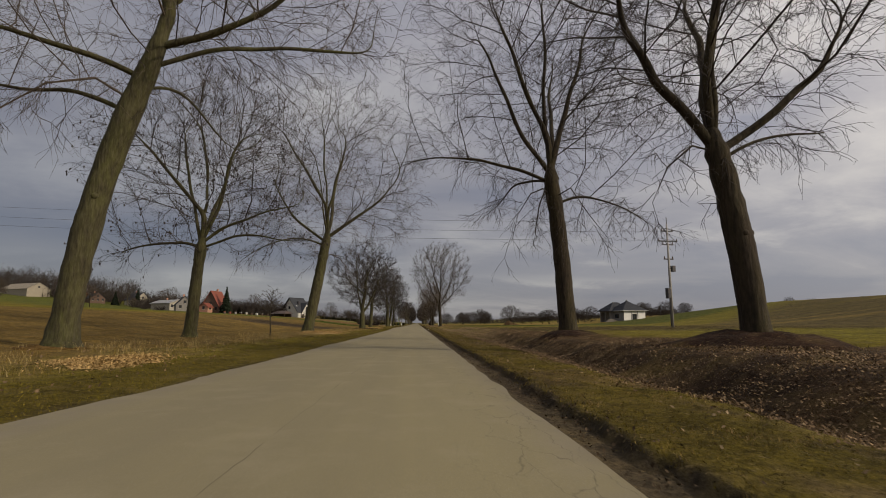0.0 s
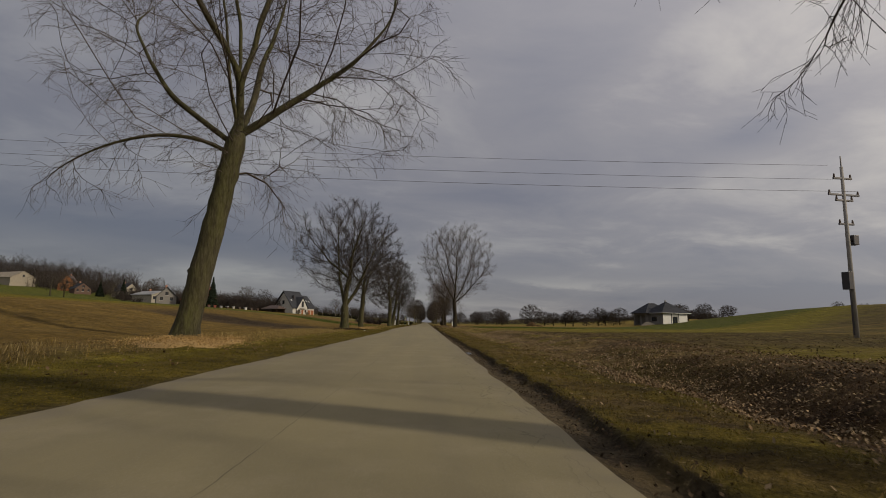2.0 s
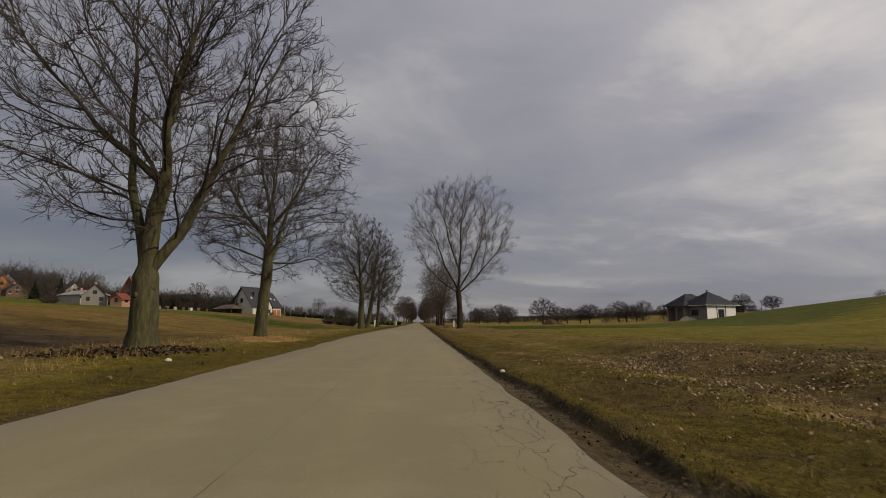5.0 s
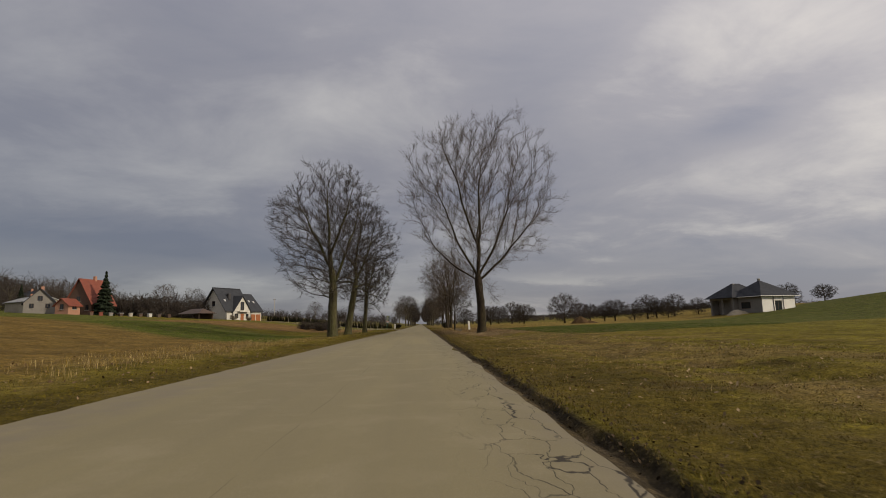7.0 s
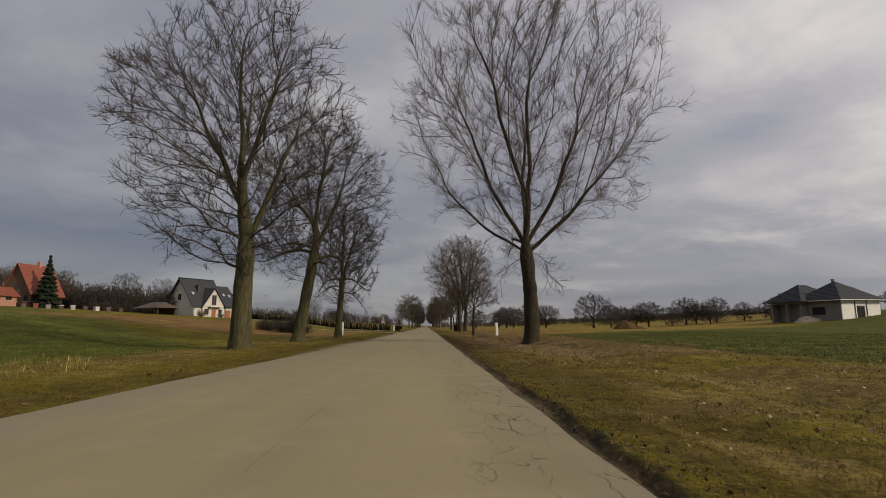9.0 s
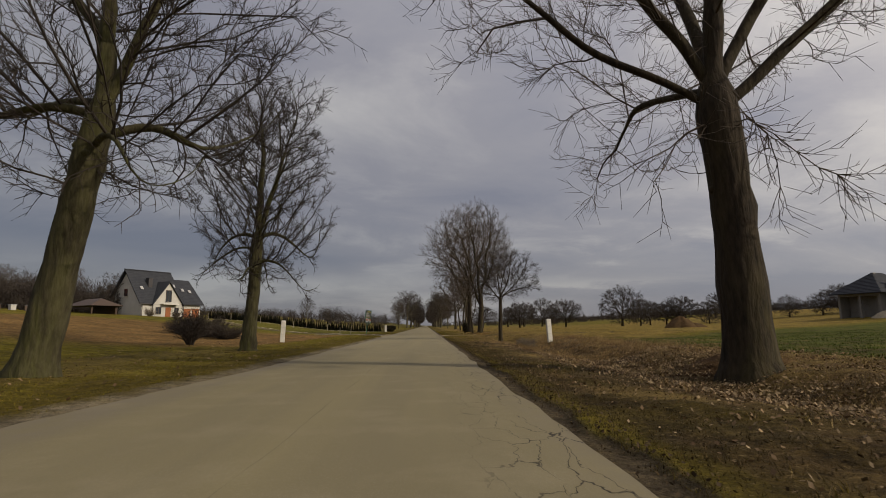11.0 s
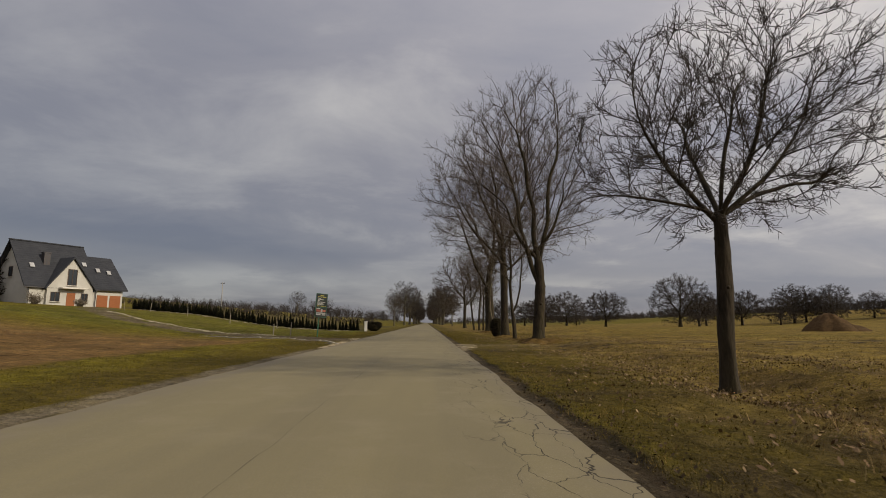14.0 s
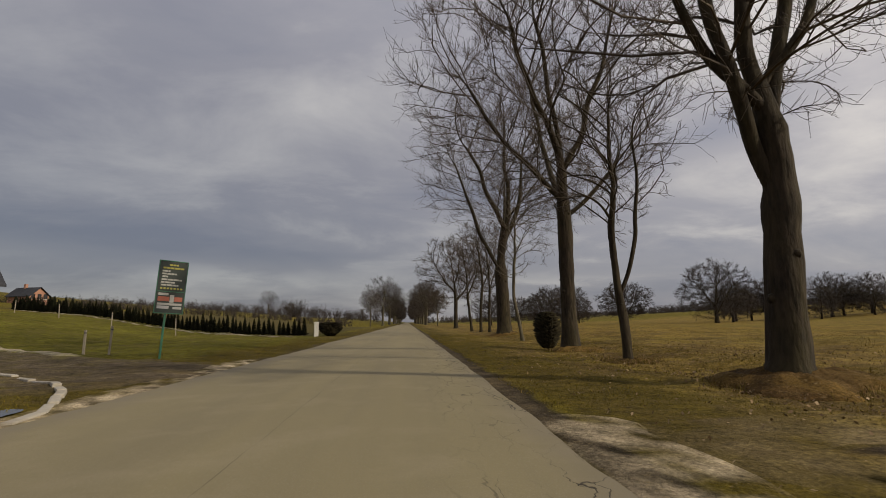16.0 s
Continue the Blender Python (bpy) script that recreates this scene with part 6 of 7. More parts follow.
woods("garden_thicket", [(x, 208 + rw.uniform(-3, 10) - 0.25 * (x + 60)) for x in rw.uniform(-78, -50, 330)], "dark bare garden thicket behind the field boxes", 8, 3.2, 6.2, TWIG_DARK, 1.5)
woods("garden_thicket", [(x, 225 + rw.uniform(-4, 14) - 0.55 * (x + 85)) for x in rw.uniform(-135, -80, 420)], "dark bare garden thicket round the village houses", 9, 2.5, 6.0, TWIG_DARK, 1.5)
woods("garden_thicket", [(x, 290 + rw.uniform(-6, 20) - 0.3 * (x + 150)) for x in rw.uniform(-220, -118, 330)], "dark bare trees below the wooded hill", 10, 4, 9, TWIG_DARK, 1.5)
woods("garden_thicket", [(x, 318 + rw.uniform(-4, 12) + 0.2 * (x + 220)) for x in rw.uniform(-290, -165, 300)], "dark bare trees round the barn", 11, 5, 9, TWIG_DARK, 1.5)


# ---- drive, kerbs, loose stones, heaps ----
def ribbon(name, centre, widths, colour, label, category, lift=0.012, seed=0, kind="structure", fade=0.35, across=15, speckle=0.35, floor=-9.0, material=None, rag=0.35):
    """A worn strip on the ground along a line; its colour fades into that of the ground on both sides."""
    rs = np.random.RandomState(seed)
    c = np.array(centre, float)
    seg = np.r_[0, np.cumsum(np.linalg.norm(np.diff(c, axis=0), axis=1))]
    s = np.arange(0, seg[-1], 0.16)
    x, y = np.interp(s, seg, c[:, 0]), np.interp(s, seg, c[:, 1])
    k = 8
    x[k:-k], y[k:-k] = np.convolve(x, np.ones(2 * k + 1) / (2 * k + 1), "valid"), np.convolve(y, np.ones(2 * k + 1) / (2 * k + 1), "valid")
    w = np.interp(s, seg, widths) / 2
    tx, ty = np.gradient(x), np.gradient(y)
    n = np.hypot(tx, ty) + 1e-9
    nx, ny = -ty / n, tx / n
    rows, cols = [], []
    for f in np.linspace(-1, 1, across):
        px, py = x + nx * w * f, y + ny * w * f
        ends = sstep(0, 1.2, s) * sstep(0, 1.2, s[-1] - s)
        pz = np.maximum(land(px, py), floor) + lift * (1 - abs(f) ** 3) * ends - 0.006
        e = np.clip((1 - abs(f) + rag * rough_field(px, py, 0.7) * (abs(f) < 1)) / fade, 0, 1) * (abs(f) < 1) * ends
        e = e * np.clip(1 - speckle * (rough_field(px + 9, py, 0.5) + 0.3), 0, 1)
        g = tone(px, py)
        cols.append(g + (np.array(colour) - g) * e[:, None])
        rows.append(np.stack([px, py, pz], -1))
    v, cc = np.stack(rows, 1), np.stack(cols, 1).reshape(-1, 3)
    i = (np.arange(len(s) - 1)[:, None] * across + np.arange(across - 1)[None]).ravel()
    return tagged(raw(name, v, [np.stack([i, i + across, i + across + 1, i + 1], -1)], material or GROUND, smooth=True, colours=cc), label, category, kind=kind)


ribbon("driveway", [(-3.0, 165.2), (-5.6, 167.6), (-8.5, 169.6), (-14, 173.6), (-22, 179.5), (-31, 190), (-37.5, 203)], [7.6, 5.0, 3.4, 3.0, 3.0, 3.2, 4.4], (0.118, 0.092, 0.058), "muddy gravel drive branching off the road to the house", "driveway", 0.03, 2)
ribbon("field_track", [(1.3, 159.9), (2.6, 160.6), (4.5, 160.9), (8, 160.6), (16, 160.5), (30, 163)], [3.0, 2.4, 2.2, 2.2, 2.2, 2.4], (0.155, 0.118, 0.055), "worn earth track leading off into the meadow", "track", 0.015, 3, fade=0.8, speckle=0.6)
for k, wheel in enumerate((158.5, 160.3)):
    ribbon("wheel_rut", [(1.9, wheel - 0.3), (3.2, wheel + 0.1), (6.0, wheel + 0.2), (12, wheel), (22, wheel + 1.2)], [0.5, 0.6, 0.55, 0.5, 0.4], (0.052, 0.038, 0.023), "dark muddy wheel rut of the field track", "rut", 0.02, 13 + k, fade=0.7, speckle=0.8, rag=0.8)
ribbon("gravel_apron", [(1.12, 162.3), (1.42, 161.5), (1.50, 160.4), (1.42, 159.2), (1.26, 157.8), (1.14, 156.4)], [0.3, 1.1, 1.15, 0.85, 0.5, 0.2], (0.42, 0.345, 0.225), "pale gravel spilled where the track meets the road", "gravel", 0.018, 4, fade=1.0, across=31, speckle=0.5, floor=-0.03, rag=1.1)
ribbon("sand_strip", [(-3.62, 158.5), (-3.62, 162.0), (-3.68, 165.0), (-3.85, 168.2), (-3.8, 171.0)], [0.3, 0.55, 0.8, 0.9, 0.3], (0.42, 0.345, 0.225), "pale sand washed out along the mouth of the drive", "sand", 0.03, 9, fade=0.9, across=21, speckle=0.5, floor=-0.03, rag=0.9)
ribbon("shoulder", [(-3.75, 110.0), (-3.8, 122.0), (-3.7, 134.0), (-3.65, 146.0), (-3.65, 159.0)], [0.4, 1.1, 0.75, 0.75, 0.5], (0.150, 0.124, 0.082), "bare gritty shoulder where the verge is worn away", "shoulder", 0.02, 5, fade=0.7)
ribbon("garden_edging", [(-8.4, 171.2), (-14, 175.4), (-22, 181.4), (-29, 188.7)], [0.6, 0.6, 0.6, 0.6], (0.36, 0.31, 0.22), "pale strip of broken concrete beside the drive", "edging", 0.06, 6, fade=0.5)
ribbon("hedge_edging", [(-6.4, 189.4), (-17, 196.3), (-38.5, 210.0)], [0.4, 0.4, 0.4], (0.30, 0.26, 0.19), "low pale edging before the hedge", "edging", 0.08, 7, fade=0.6, speckle=0.2)


def stone_mesh(seed, sx, sy, sz):
    rs = np.random.RandomState(seed)
    bm = bmesh.new()
    bmesh.ops.create_icosphere(bm, subdivisions=2, radius=1)
    for v in bm.verts:
        k = 1 + 0.16 * noise.noise(v.co * 1.3 + Vector((seed, 0, 0)))
        v.co = Vector((v.co.x * sx * k, v.co.y * sy * k, v.co.z * sz * k))
    return bm


# kerb blocks round the drive's mouth
kerb = thing("kerb", pose(-3.7, 162.4, 0.0), "row of uneven pale concrete kerb blocks by the drive", "kerb")
rk = random.Random(6)
line = [(-3.55, 162.1), (-3.68, 162.7), (-3.95, 163.3), (-4.4, 164.2), (-5.1, 165.1), (-6.2, 165.9), (-7.6, 166.6), (-9.6, 167.4), (-11.8, 168.6)]
for (ax, ay), (bx, by) in zip(line, line[1:]):
    L = math.hypot(bx - ax, by - ay)
    n = max(1, int(L / 0.5))
    for k in range(n):
        f = (k + 0.5) / n
        x, y = ax + (bx - ax) * f, ay + (by - ay) * f
        bm = boxed(-L / n / 2 * 1.0, -0.055, -0.12, L / n / 2 * 1.0, 0.055, 0.030, bevel=0.018)
        bmesh.ops.transform(bm, matrix=pose(x + 3.7, y - 162.4, float(land(x, y)) + rk.uniform(0.0, 0.025), rk.uniform(-4, 4), rk.uniform(-3, 3), math.degrees(math.atan2(by - ay, bx - ax)) + rk.uniform(-5, 5)), verts=bm.verts)
        part("block", bm, EDGING, kerb)

WATER = bpy.data.materials.new("puddle_water")
WATER.use_nodes = True
_b = WATER.node_tree.nodes["Principled BSDF"]
_b.inputs["Base Color"].default_value, _b.inputs["Roughness"].default_value = (0.035, 0.030, 0.022, 1), 0.04


def puddle(x, y, rx, ry, turn, z, label):
    """A shallow pool with an uneven rim."""
    bm = bmesh.new()
    bmesh.ops.create_circle(bm, cap_ends=True, segments=26, radius=1.0)
    for v in bm.verts:
        a = math.atan2(v.co.y, v.co.x)
        k = 1 + 0.25 * math.sin(2 * a + 1) + 0.12 * math.sin(5 * a)
        v.co = Vector((v.co.x * rx * k, v.co.y * ry * k, 0))
    ob = part("puddle", bm, WATER, None)
    ob.matrix_basis = pose(x, y, z, 0, 0, turn)
    return tagged(ob, label, "puddle", kind="structure")


puddle(-4.15, 162.6, 0.24, 0.42, 30, float(land(-4.15, 162.6)) + 0.002, "shallow muddy puddle beside the kerb")
puddle(1.27, 38.2, 0.085, 0.75, 0, -0.048, "narrow puddle in the gully at the road's edge")

for k, (x, y, s) in enumerate(((-5.2, 66.6, 0.06), (1.42, 64.2, 0.04), (-4.2, 1.8, 0.06), (-5.8, 4.0, 0.05))):
    ob = part("stone", stone_mesh(k + 1, s * 1.2, s, s * 0.7), CONCRETE, None, smooth=True)
    ob.matrix_basis = pose(x, y, float(land(x, y)) + s * 0.35, 0, 0, k * 40)
    tagged(ob, "small pale stone lying in the grass", "stone", "loose stones")


def litter(name, n, place, size, material, label, seed, lift=0.03, curl=0.5, aspect=0.6):
    """Scattered curled flakes: leaves or chips."""
    rs = np.random.RandomState(seed)
    x, y = place(rs, n)
    n = len(x)
    z = land(x, y) + rs.uniform(0.0, lift, n) + 0.012
    a, tilt = rs.uniform(0, 6.28, n), rs.normal(0, 0.75, (n, 2))
    s = size * rs.uniform(0.6, 1.4, n)
    u = unit(np.stack([np.cos(a), np.sin(a), tilt[:, 0]], -1)) * s[:, None]
    w = unit(np.stack([-np.sin(a), np.cos(a), tilt[:, 1]], -1)) * (s * aspect)[:, None]
    c = np.stack([x, y, z], -1)
    upc = np.array([0, 0, 1.0]) * (curl * s * rs.uniform(0.1, 0.8, n))[:, None]
    v = np.stack([c - u, c + w + upc * 0.6, c + u + upc, c - w + upc * 0.4, c], 1).reshape(-1, 3)
    b = np.arange(n)[:, None] * 5
    t = np.concatenate([b + np.array(f) for f in ((0, 4, 1), (1, 4, 2), (2, 4, 3), (3, 4, 0))])
    return tagged(raw(name, v, [t], material), label, "litter", kind="stuff")


def gauss_at(cx, cy, sx, sy):
    return lambda rs, n: (rs.normal(cx, sx, n), rs.normal(cy, sy, n))


def leaf_bank(rs, n):
    x, y = rs.uniform(2.6, 9.5, n), rs.uniform(0, 46, n)
    w = sstep(2.8, 3.9, x + 0.5 * rough_field(x, y, 2.2)) * (1 - sstep(7, 9.5, x)) * (1 - sstep(26, 46, y)) * (0.45 + 0.55 * (rough_field(x + 3, y, 3.0) > -0.2))
    k = rs.uniform(0, 1, n) < w
    return x[k], y[k]


def leaf_bank_far(rs, n):
    x, y = rs.uniform(2.6, 9.0, n), rs.uniform(112, 170, n)
    w = sstep(2.8, 4.2, x + 0.5 * rough_field(x, y, 2.2)) * (1 - sstep(7, 9, x)) * sstep(112, 124, y) * (1 - 0.8 * sstep(140, 156, y)) * (0.4 + 0.6 * (rough_field(x + 3, y, 3.0) > -0.2))
    k = rs.uniform(0, 1, n) < w
    return x[k], y[k]


def leaf_thin(rs, n):
    x, y = rs.uniform(1.7, 7.0, n), rs.uniform(0, 170, n)
    k = rs.uniform(0, 1, n) < 0.25 + 0.5 * (rough_field(x, y, 5.0) > 0.2)
    return x[k], y[k]


litter("dead_leaves", 110000, leaf_bank, 0.022, LEAVES, "curled brown leaves heaped in the ditch", 1, 0.06)
litter("dead_leaves", 56000, leaf_bank_far, 0.021, LEAVES, "curled brown leaves under the roadside trees", 2, 0.06)
litter("dead_leaves", 12000, leaf_thin, 0.019, LEAF_PALE, "single fallen leaves on the verge", 3, 0.02)


def pale_spots(rs, n):
    x, y = 1.9 + 7.0 * rs.uniform(0, 1, n) ** 0.8, rs.uniform(2, 172, n)
    w = sstep(-0.1, 0.8, rough_field(x + 3, y, 4.0)) * (0.35 + 0.65 * sstep(2.4, 3.8, x)) * (1 - 0.6 * sstep(7, 9, x))
    k = rs.uniform(0, 1, n) < w
    return x[k], y[k]


litter("dead_leaves", 36000, pale_spots, 0.023, LEAF_PALE, "large bleached leaves scattered over the turf", 6, 0.075, 0.7, 0.7)


def pale_heaps(rs, n):
    k = rs.uniform(0, 1, n)
    x = rs.normal(4.9, 1.0, n)
    y = np.where(k < 0.32, rs.uniform(112, 132, n), np.where(k < 0.75, rs.uniform(14, 50, n), rs.uniform(50, 68, n)))
    k = (x > 2.9) & (rough_field(x, y, 2.0) + 0.5 * rough_field(x, y, 0.8) > -0.1)
    return x[k], y[k]


def strip_leaves(rs, n):
    x, y = rs.uniform(1.8, 7.5, n), rs.uniform(108, 152, n)
    k = rough_field(x + 9, y, 1.6) > rs.normal(-0.1, 0.3, n)
    return x[k], y[k]


litter("dead_leaves", 62000, pale_heaps, 0.021, LEAF_PALE, "drifts of bleached leaves under the roadside trees", 9, 0.075, 0.7, 0.7)
litter("soil_clods", 9000, lambda rs, n: (1.16 + np.abs(rs.normal(0.26, 0.15, n)), rs.uniform(0, 150, n)), 0.014, CLOD, "dark crumbs in the eroded gully at the road's edge", 7, 0.03, 0.9, 0.8)
litter("dead_leaves", 9000, strip_leaves, 0.024, LEAVES, "brown leaves trodden into the verge", 6, 0.03, 0.7, 0.7)
litter("dead_leaves", 3500, lambda rs, n: (rs.uniform(-11, -4.2, n), rs.uniform(0, 145, n)), 0.035, LEAVES, "single fallen leaves on the far verge", 4, 0.02)
litter("dead_leaves", 2600, gauss_at(-7.3, 69.0, 0.8, 0.8), 0.06, CLOD, "dark bark scraps and sticks at the foot of a lime", 5, 0.08)

for k, (x, y, rx, ry, hz) in enumerate(((-7.3, 38.8, 1.5, 2.8, 0.14), (-6.6, 78.5, 1.2, 1.7, 0.13), (-6.3, 9.9, 0.8, 1.1, 0.06))):
    tagged(mound("heap", x, y, rx, ry, hz, CHIPS, "low spread heap of pale wood chips", "heap", 11 + k), kind="stuff")
    litter("wood_chips", 9000, gauss_at(x, y, rx * 0.48, ry * 0.48), 0.032, CHIPS, "loose pale wood chips and twigs", 20 + k, hz * 0.9 + 0.03, 0.4, 0.35)
for k, (x, y, rx, hz) in enumerate(((9.0, 12.0, 2.3, 0.42), (7.2, 22.9, 1.6, 0.28), (4.85, 163.5, 1.05, 0.24), (4.7, 171.8, 0.8, 0.20), (4.6, 167.7, 0.45, 0.12), (5.7, 188.0, 1.0, 0.22), (6.0, 126.7, 1.1, 0.12), (-11.0, 15.0, 1.1, 0.10))):
    tagged(mound("mound", x, y, rx, rx * 0.95, hz, GROUND, "low earth mound round the roots of a tree", "mound", 31 + k), kind="structure")


def clods(rs, n):
    x, y = 6.5 + 40 * rs.uniform(0, 1, n) ** 1.5, rs.uniform(26, 90, n)
    w = sstep(6.5, 8, x) * (1 - sstep(50, 60, y - 0.9 * x)) * sstep(28, 38, y - 0.2 * x)
    k = rs.uniform(0, 1, n) < w
    return x[k], y[k]


litter("soil_clods", 26000, clods, 0.024, CLOD, "broken clods of the ploughed strip", 40, 0.05, 0.9, 0.8)


# ---- grass ----
def grass(name, n, place, h, w, colours, label, seed, lean=0.5, bunch=1):
    """Blades, one triangle pair each, in tufts."""
    rs = np.random.RandomState(seed)
    x, y = place(rs, n)
    if bunch > 1:
        x = np.repeat(x, bunch) + rs.normal(0, 0.035 + 0.12 * h, len(x) * bunch)
        y = np.repeat(y, bunch) + rs.normal(0, 0.035 + 0.12 * h, len(y) * bunch)
    n = len(x)
    keep = (x > ROAD_R + 0.43 - 0.23 * sstep(56, 72, y) + 0.12 * rough_field(x, y, 0.9)) | (x < ROAD_L - 0.75 * np.exp(-(((y - 95) / 24) ** 2)) - 0.12 + 0.15 * rough_field(x, y, 0.9))
    keep &= ~((y > 157.0) & (y < 162.2) & (x > 1) & (x < 3.2)) & ~((x < -3) & (x > -9) & (np.abs(y - 165.2 + 0.85 * (x + 3.4)) < 2.3))
    x, y = x[keep], y[keep]
    n = len(x)
    z = land(x, y) - 0.01
    a = rs.uniform(0, 6.28, n)
    hh = h * rs.uniform(0.45, 1.35, n)
    base = np.stack([x, y, z], -1)
    side = np.stack([np.cos(a), np.sin(a), 0 * a], -1) * (w * rs.uniform(0.6, 1.3, n) / 2)[:, None]
    b = rs.uniform(0, 6.28, n)
    off = np.stack([np.cos(b), np.sin(b), 0 * b], -1) * (hh * np.abs(rs.normal(0, lean, n)))[:, None]
    mid = base + off * 0.35 + np.array([0, 0, 1.0]) * (hh * 0.6)[:, None]
    tip = base + off + np.array([0, 0, 1.0]) * hh[:, None]
    v = np.stack([base - side, base + side, mid + side * 0.6, mid - side * 0.6, tip], 1).reshape(-1, 3)
    i = np.arange(n)[:, None] * 5
    q, t = i + np.array([0, 1, 2, 3]), i + np.array([3, 2, 4])
    pick = rs.randint(0, len(colours), n)
    c = np.repeat(np.array(colours)[pick] * rs.uniform(0.75, 1.25, (n, 1)), 5, axis=0)
    return tagged(raw(name, v, [q, t], GRASS, colours=c), label, "grass", kind="stuff")


def turf(name, n, place, h, w, colours, label, seed):
    """Close matted grass: short leaning blades, one triangle each, in drifts of the given colours."""
    rs = np.random.RandomState(seed)
    x, y = place(rs, n)
    edge = ROAD_L - 0.75 * np.exp(-(((y - 95) / 24) ** 2))
    keep = (x > ROAD_R + 0.41 - 0.23 * sstep(56, 72, y) + 0.12 * rough_field(x, y, 0.9)) | (x < edge - 0.10 - 0.22 * sstep(106, 118, y) + 0.15 * rough_field(x, y, 0.9))
    keep &= ~((y > 157.0) & (y < 162.2) & (x > 1) & (x < 3.2)) & ~((x < -3) & (x > -9) & (np.abs(y - 165.2 + 0.85 * (x + 3.4)) < 2.3))
    leafy = np.maximum(1 - sstep(52, 66, y), sstep(110, 116, y) * (1 - sstep(142, 148, y))) * sstep(3.0, 4.0, x + 0.5 * sstep(108, 114, y) + 0.6 * sstep(116, 122, y) + 0.5 * rough_field(x, y, 1.7))
    keep &= rs.uniform(0, 1, n) > 0.85 * leafy
    x, y = x[keep], y[keep]
    n = len(x)
    drift = rough_field(x + 17, y, 1.1) + 0.6 * rough_field(x, y + 5, 0.4)
    hh = h * rs.uniform(0.4, 1.3, n) * (1 + 0.30 * np.clip(drift, -1, 1.2))
    a, b = rs.uniform(0, 6.28, n), rs.uniform(0, 6.28, n)
    base = np.stack([x, y, land(x, y) - 0.008], -1)
    side = np.stack([np.cos(a), np.sin(a), 0 * a], -1) * (w * rs.uniform(0.6, 1.4, n) / 2)[:, None]
    off = np.stack([np.cos(b), np.sin(b), 0 * b], -1) * (hh * np.abs(rs.normal(0.5, 0.6, n)))[:, None]
    v = np.stack([base - side, base + side, base + off + np.array([0, 0, 1.0]) * hh[:, None]], 1).reshape(-1, 3)
    pick = np.clip(((drift + 1.0) / 2.0 + rs.normal(0, 0.36, n)) * len(colours), 0, len(colours) - 1).astype(int)
    c = np.repeat(np.array(colours)[pick] * rs.uniform(0.7, 1.3, (n, 1)), 3, axis=0)
    return tagged(raw(name, v, [np.arange(3 * n).reshape(-1, 3)], GRASS, colours=c), label, "grass", kind="stuff")


TURF = [(0.100, 0.078, 0.008), (0.074, 0.062, 0.006), (0.160, 0.108, 0.020), (0.114, 0.077, 0.012)]
WORN = [(0.044, 0.030, 0.010), (0.068, 0.053, 0.008), (0.090, 0.070, 0.008), (0.118, 0.086, 0.013), (0.165, 0.116, 0.036)]
LAWN = [(0.066, 0.050, 0.010), (0.084, 0.071, 0.008), (0.098, 0.081, 0.008), (0.108, 0.086, 0.009), (0.120, 0.091, 0.014)]
BROWN = [(0.014, 0.009, 0.005), (0.024, 0.016, 0.007), (0.034, 0.025, 0.006), (0.050, 0.036, 0.008), (0.088, 0.057, 0.024)]
STRAW = [(0.26, 0.19, 0.08), (0.20, 0.14, 0.056), (0.32, 0.245, 0.11), (0.15, 0.108, 0.036)]
RUST = [(0.21, 0.135, 0.058), (0.26, 0.18, 0.078), (0.16, 0.10, 0.042), (0.30, 0.22, 0.10)]


def strip(x0, x1, y0, y1, size=2.5, cut=-0.5, power=1.0):
    def place(rs, n):
        x, y = x0 + (x1 - x0) * rs.uniform(0, 1, n) ** power, rs.uniform(y0, y1, n)
        k = rough_field(x, y, size) > cut + rs.normal(0, 0.3, n)
        return x[k], y[k]
    return place


def band(x0, x1, y0, y1, power=1.0):
    return lambda rs, n: (x0 + (x1 - x0) * rs.uniform(0, 1, n) ** power, rs.uniform(y0, y1, n))


def lip_line(rs, n):
    y = rs.uniform(0, 195, n)
    return ROAD_R + 0.45 - 0.23 * sstep(56, 72, y) + np.abs(rs.normal(0, 0.13, n)), y


turf("verge_grass", 255000, band(1.3, 4.2, -0.5, 116, 1.15), 0.030, 0.0065, WORN, "short worn olive and brown turf of the verge", 50)
turf("verge_grass", 80000, band(1.3, 4.6, 116, 143.5, 1.1), 0.034, 0.0065, BROWN, "dark brown trampled turf mixed with leaves", 73)
turf("verge_grass", 15000, band(1.3, 4.2, 143.5, 150, 1.15), 0.030, 0.0065, WORN, "short worn olive and brown turf of the verge", 74)
turf("verge_grass", 110000, band(4.0, 9.5, 2, 150, 1.2), 0.036, 0.009, WORN + RUST[2:], "rough brownish grass beyond the ditch", 65)
turf("verge_grass", 110000, band(1.3, 6.5, 150, 190, 1.1), 0.032, 0.0075, WORN[1:] + LAWN[2:], "short turf beside the meadow", 51)
turf("verge_grass", 200000, band(-7.2, -3.5, 2, 185, 0.85), 0.036, 0.010, LAWN, "short olive turf along the village side of the road", 52)
grass("tussock_grass", 3600, strip(1.6, 7.5, 2, 150, 1.5, 0.25, 1.0), 0.060, 0.006, WORN[1:] + RUST, "clumpy olive and straw tussocks of the verge", 64, 1.0, 14)
grass("verge_lip_grass", 7000, lip_line, 0.04, 0.006, WORN, "ragged turf overhanging the gully at the road's edge", 63, 0.9, 3)
grass("dry_grass", 9000, strip(-10.5, -6.0, 2, 110, 2.6, 0.0), 0.16, 0.010, STRAW + TURF[2:], "dry pale grass along the field edge", 53, 0.5, 3)
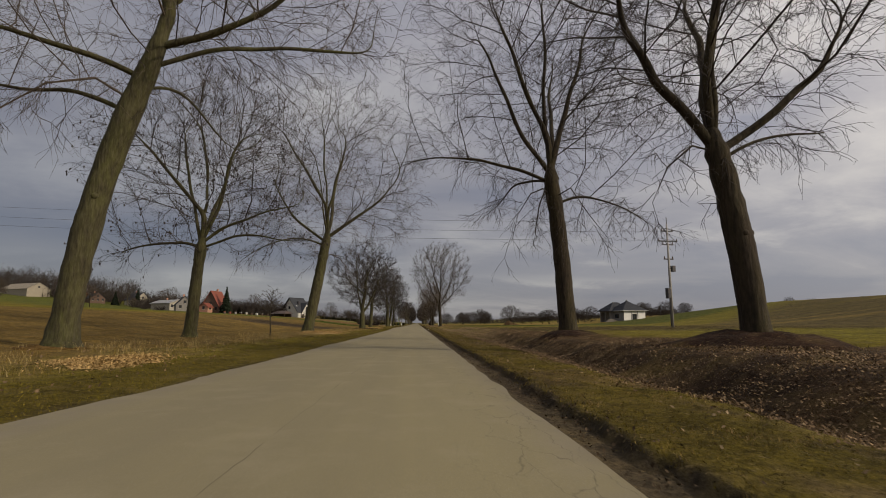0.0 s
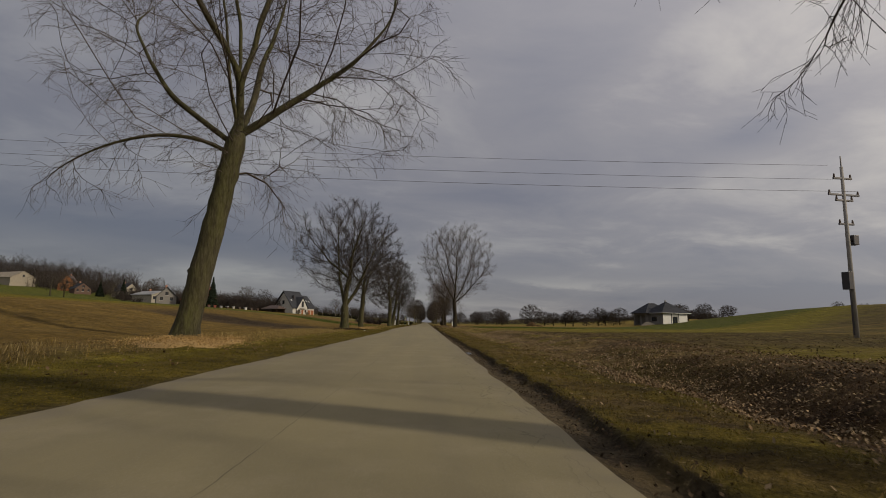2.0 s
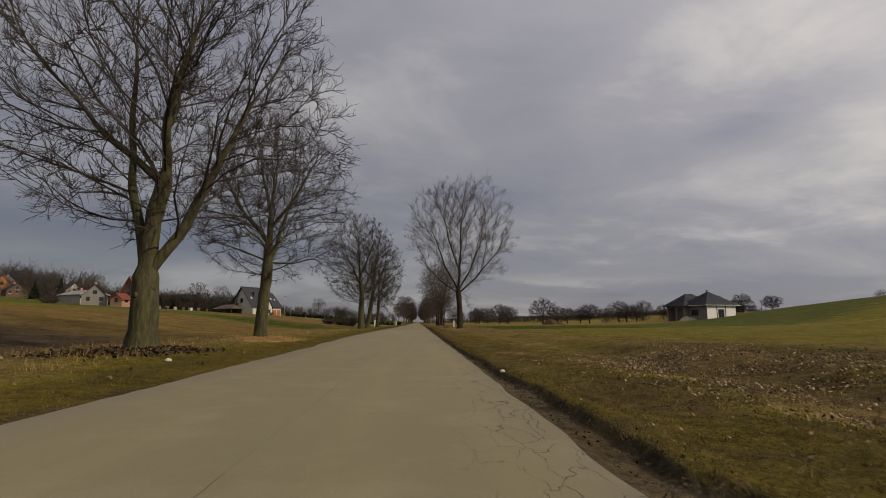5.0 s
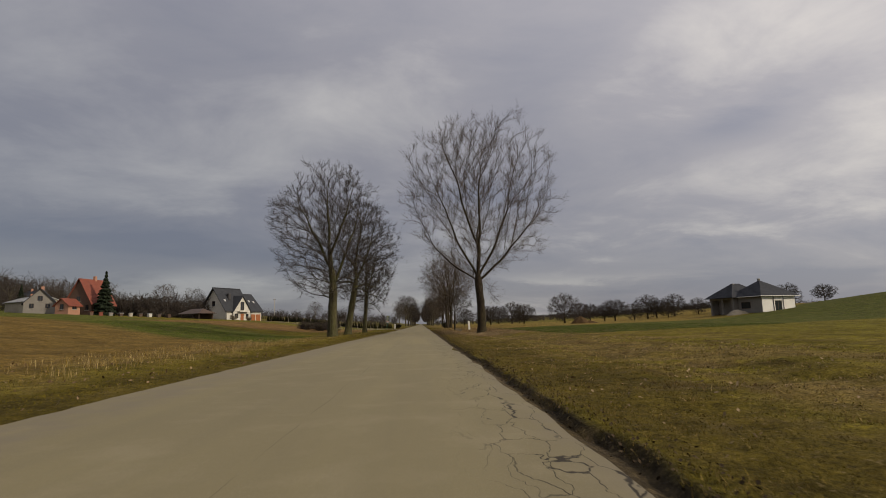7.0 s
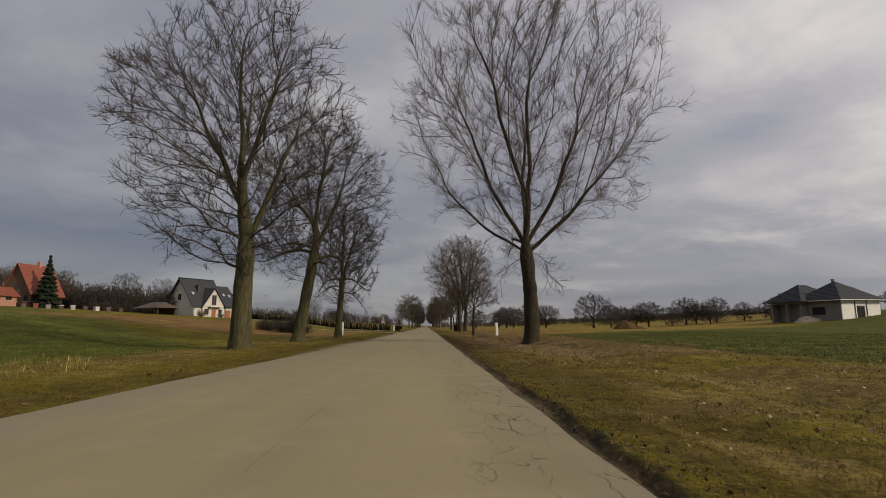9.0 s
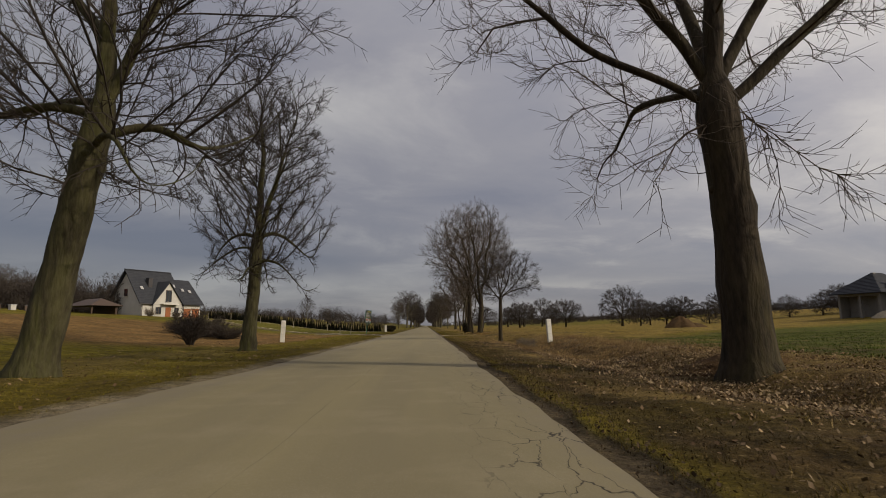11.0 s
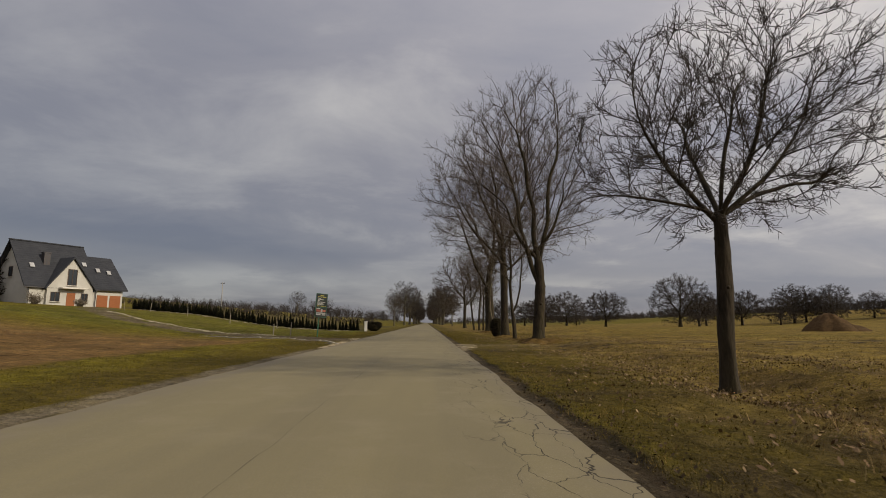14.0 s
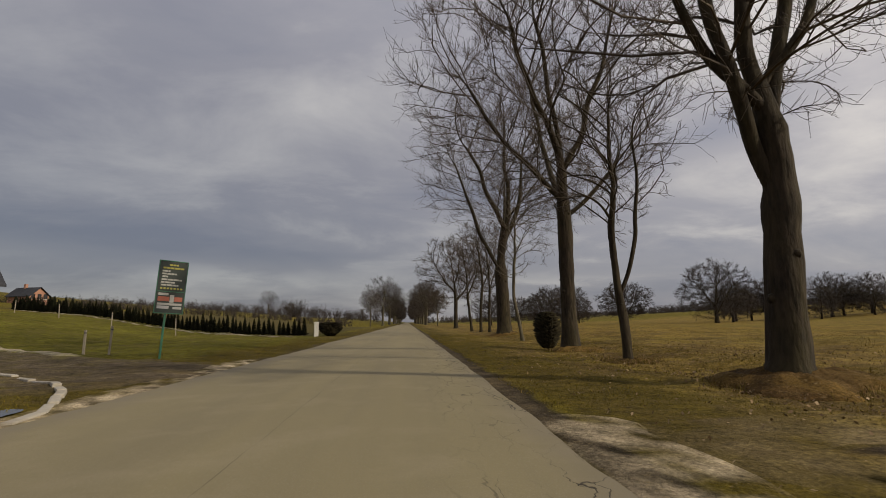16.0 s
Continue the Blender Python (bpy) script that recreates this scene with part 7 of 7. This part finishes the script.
grass("tall_dry_grass", 4600, strip(-9.8, -6.2, 44, 66, 2.2, -0.1), 0.13, 0.006, STRAW + TURF[2:], "tall pale straw along the field", 54, 0.55, 6)
grass("tall_dry_grass", 1500, strip(-11.5, -7.0, 14, 36, 3.0, 0.0), 0.20, 0.008, STRAW, "tall pale straw near the trees", 55, 0.6, 5)
grass("tall_dry_grass", 1500, strip(-10.5, -6.0, 84, 112, 1.7, 0.1), 0.11, 0.006, STRAW + TURF[2:], "tall pale straw near the limes", 56, 0.3, 5)
grass("dry_grass", 12000, strip(2.8, 8.5, 0, 120, 1.6, 0.25), 0.075, 0.006, STRAW + RUST + WORN, "dry grass between the leaves", 57, 0.7, 3)
grass("rusty_grass", 4200, strip(3.7, 8.2, 131, 145.5, 3.2, 0.1), 0.19, 0.006, RUST, "tall rust-brown grass round the marker post", 58, 0.9, 7)
grass("rusty_grass", 900, gauss_at(4.6, 142.5, 0.7, 1.8), 0.13, 0.006, RUST, "tuft of tall rust-brown grass", 59, 0.8, 8)
grass("dry_grass", 4200, strip(3.2, 8.0, 111, 130, 1.6, 0.0), 0.09, 0.006, STRAW + RUST, "pale and rusty dry grass among fallen leaves", 71, 0.9, 6)
grass("dry_grass", 1600, strip(2.8, 6.2, 86, 101, 2.2, 0.3), 0.07, 0.006, STRAW + RUST[:2], "bleached straw patches in the turf", 72, 0.9, 8)
grass("meadow_grass", 30000, strip(4.2, 22, 146, 205, 1.4, 0.0, 1.4), 0.06, 0.012, TURF[2:] + STRAW[:2] + STRAW[3:], "short bleached meadow grass", 60, 0.6, 2)
grass("field_grass", 24000, lambda rs, n: (lambda x, y: (x, y + 0.6 * x))(8.2 + 22 * rs.uniform(0, 1, n) ** 1.3, rs.uniform(100, 134, n)), 0.06, 0.014, [(0.045, 0.070, 0.010), (0.06, 0.08, 0.012)], "thin green crop rows", 61, 0.6, 2)
grass("field_grass", 12000, lambda rs, n: (lambda x, d: (x, 100 - 0.75 * x + d))(-8.5 - 20 * rs.uniform(0, 1, n) ** 1.3, rs.uniform(0, 12, n)), 0.06, 0.014, [(0.05, 0.075, 0.010), (0.065, 0.085, 0.014)], "thin green growth on the far field", 62, 0.6, 2)


def on_mounds(rs, n):
    """Tufts and leaves on the low mounds round the trees."""
    spots = np.array([(4.85, 163.5, 0.85), (4.7, 171.8, 0.7), (4.6, 167.7, 0.5), (5.7, 188.0, 1.0), (7.2, 22.9, 1.5), (9.0, 12.0, 2.1)])
    k = rs.randint(0, len(spots), n)
    r, a = spots[k, 2] * rs.uniform(0.25, 1.15, n), rs.uniform(0, 6.28, n)
    return spots[k, 0] + r * np.cos(a), spots[k, 1] + r * np.sin(a)


grass("mound_grass", 3600, on_mounds, 0.10, 0.007, WORN + RUST[:2], "rough grass tufts on the mounds round the trees", 70, 0.7, 5)
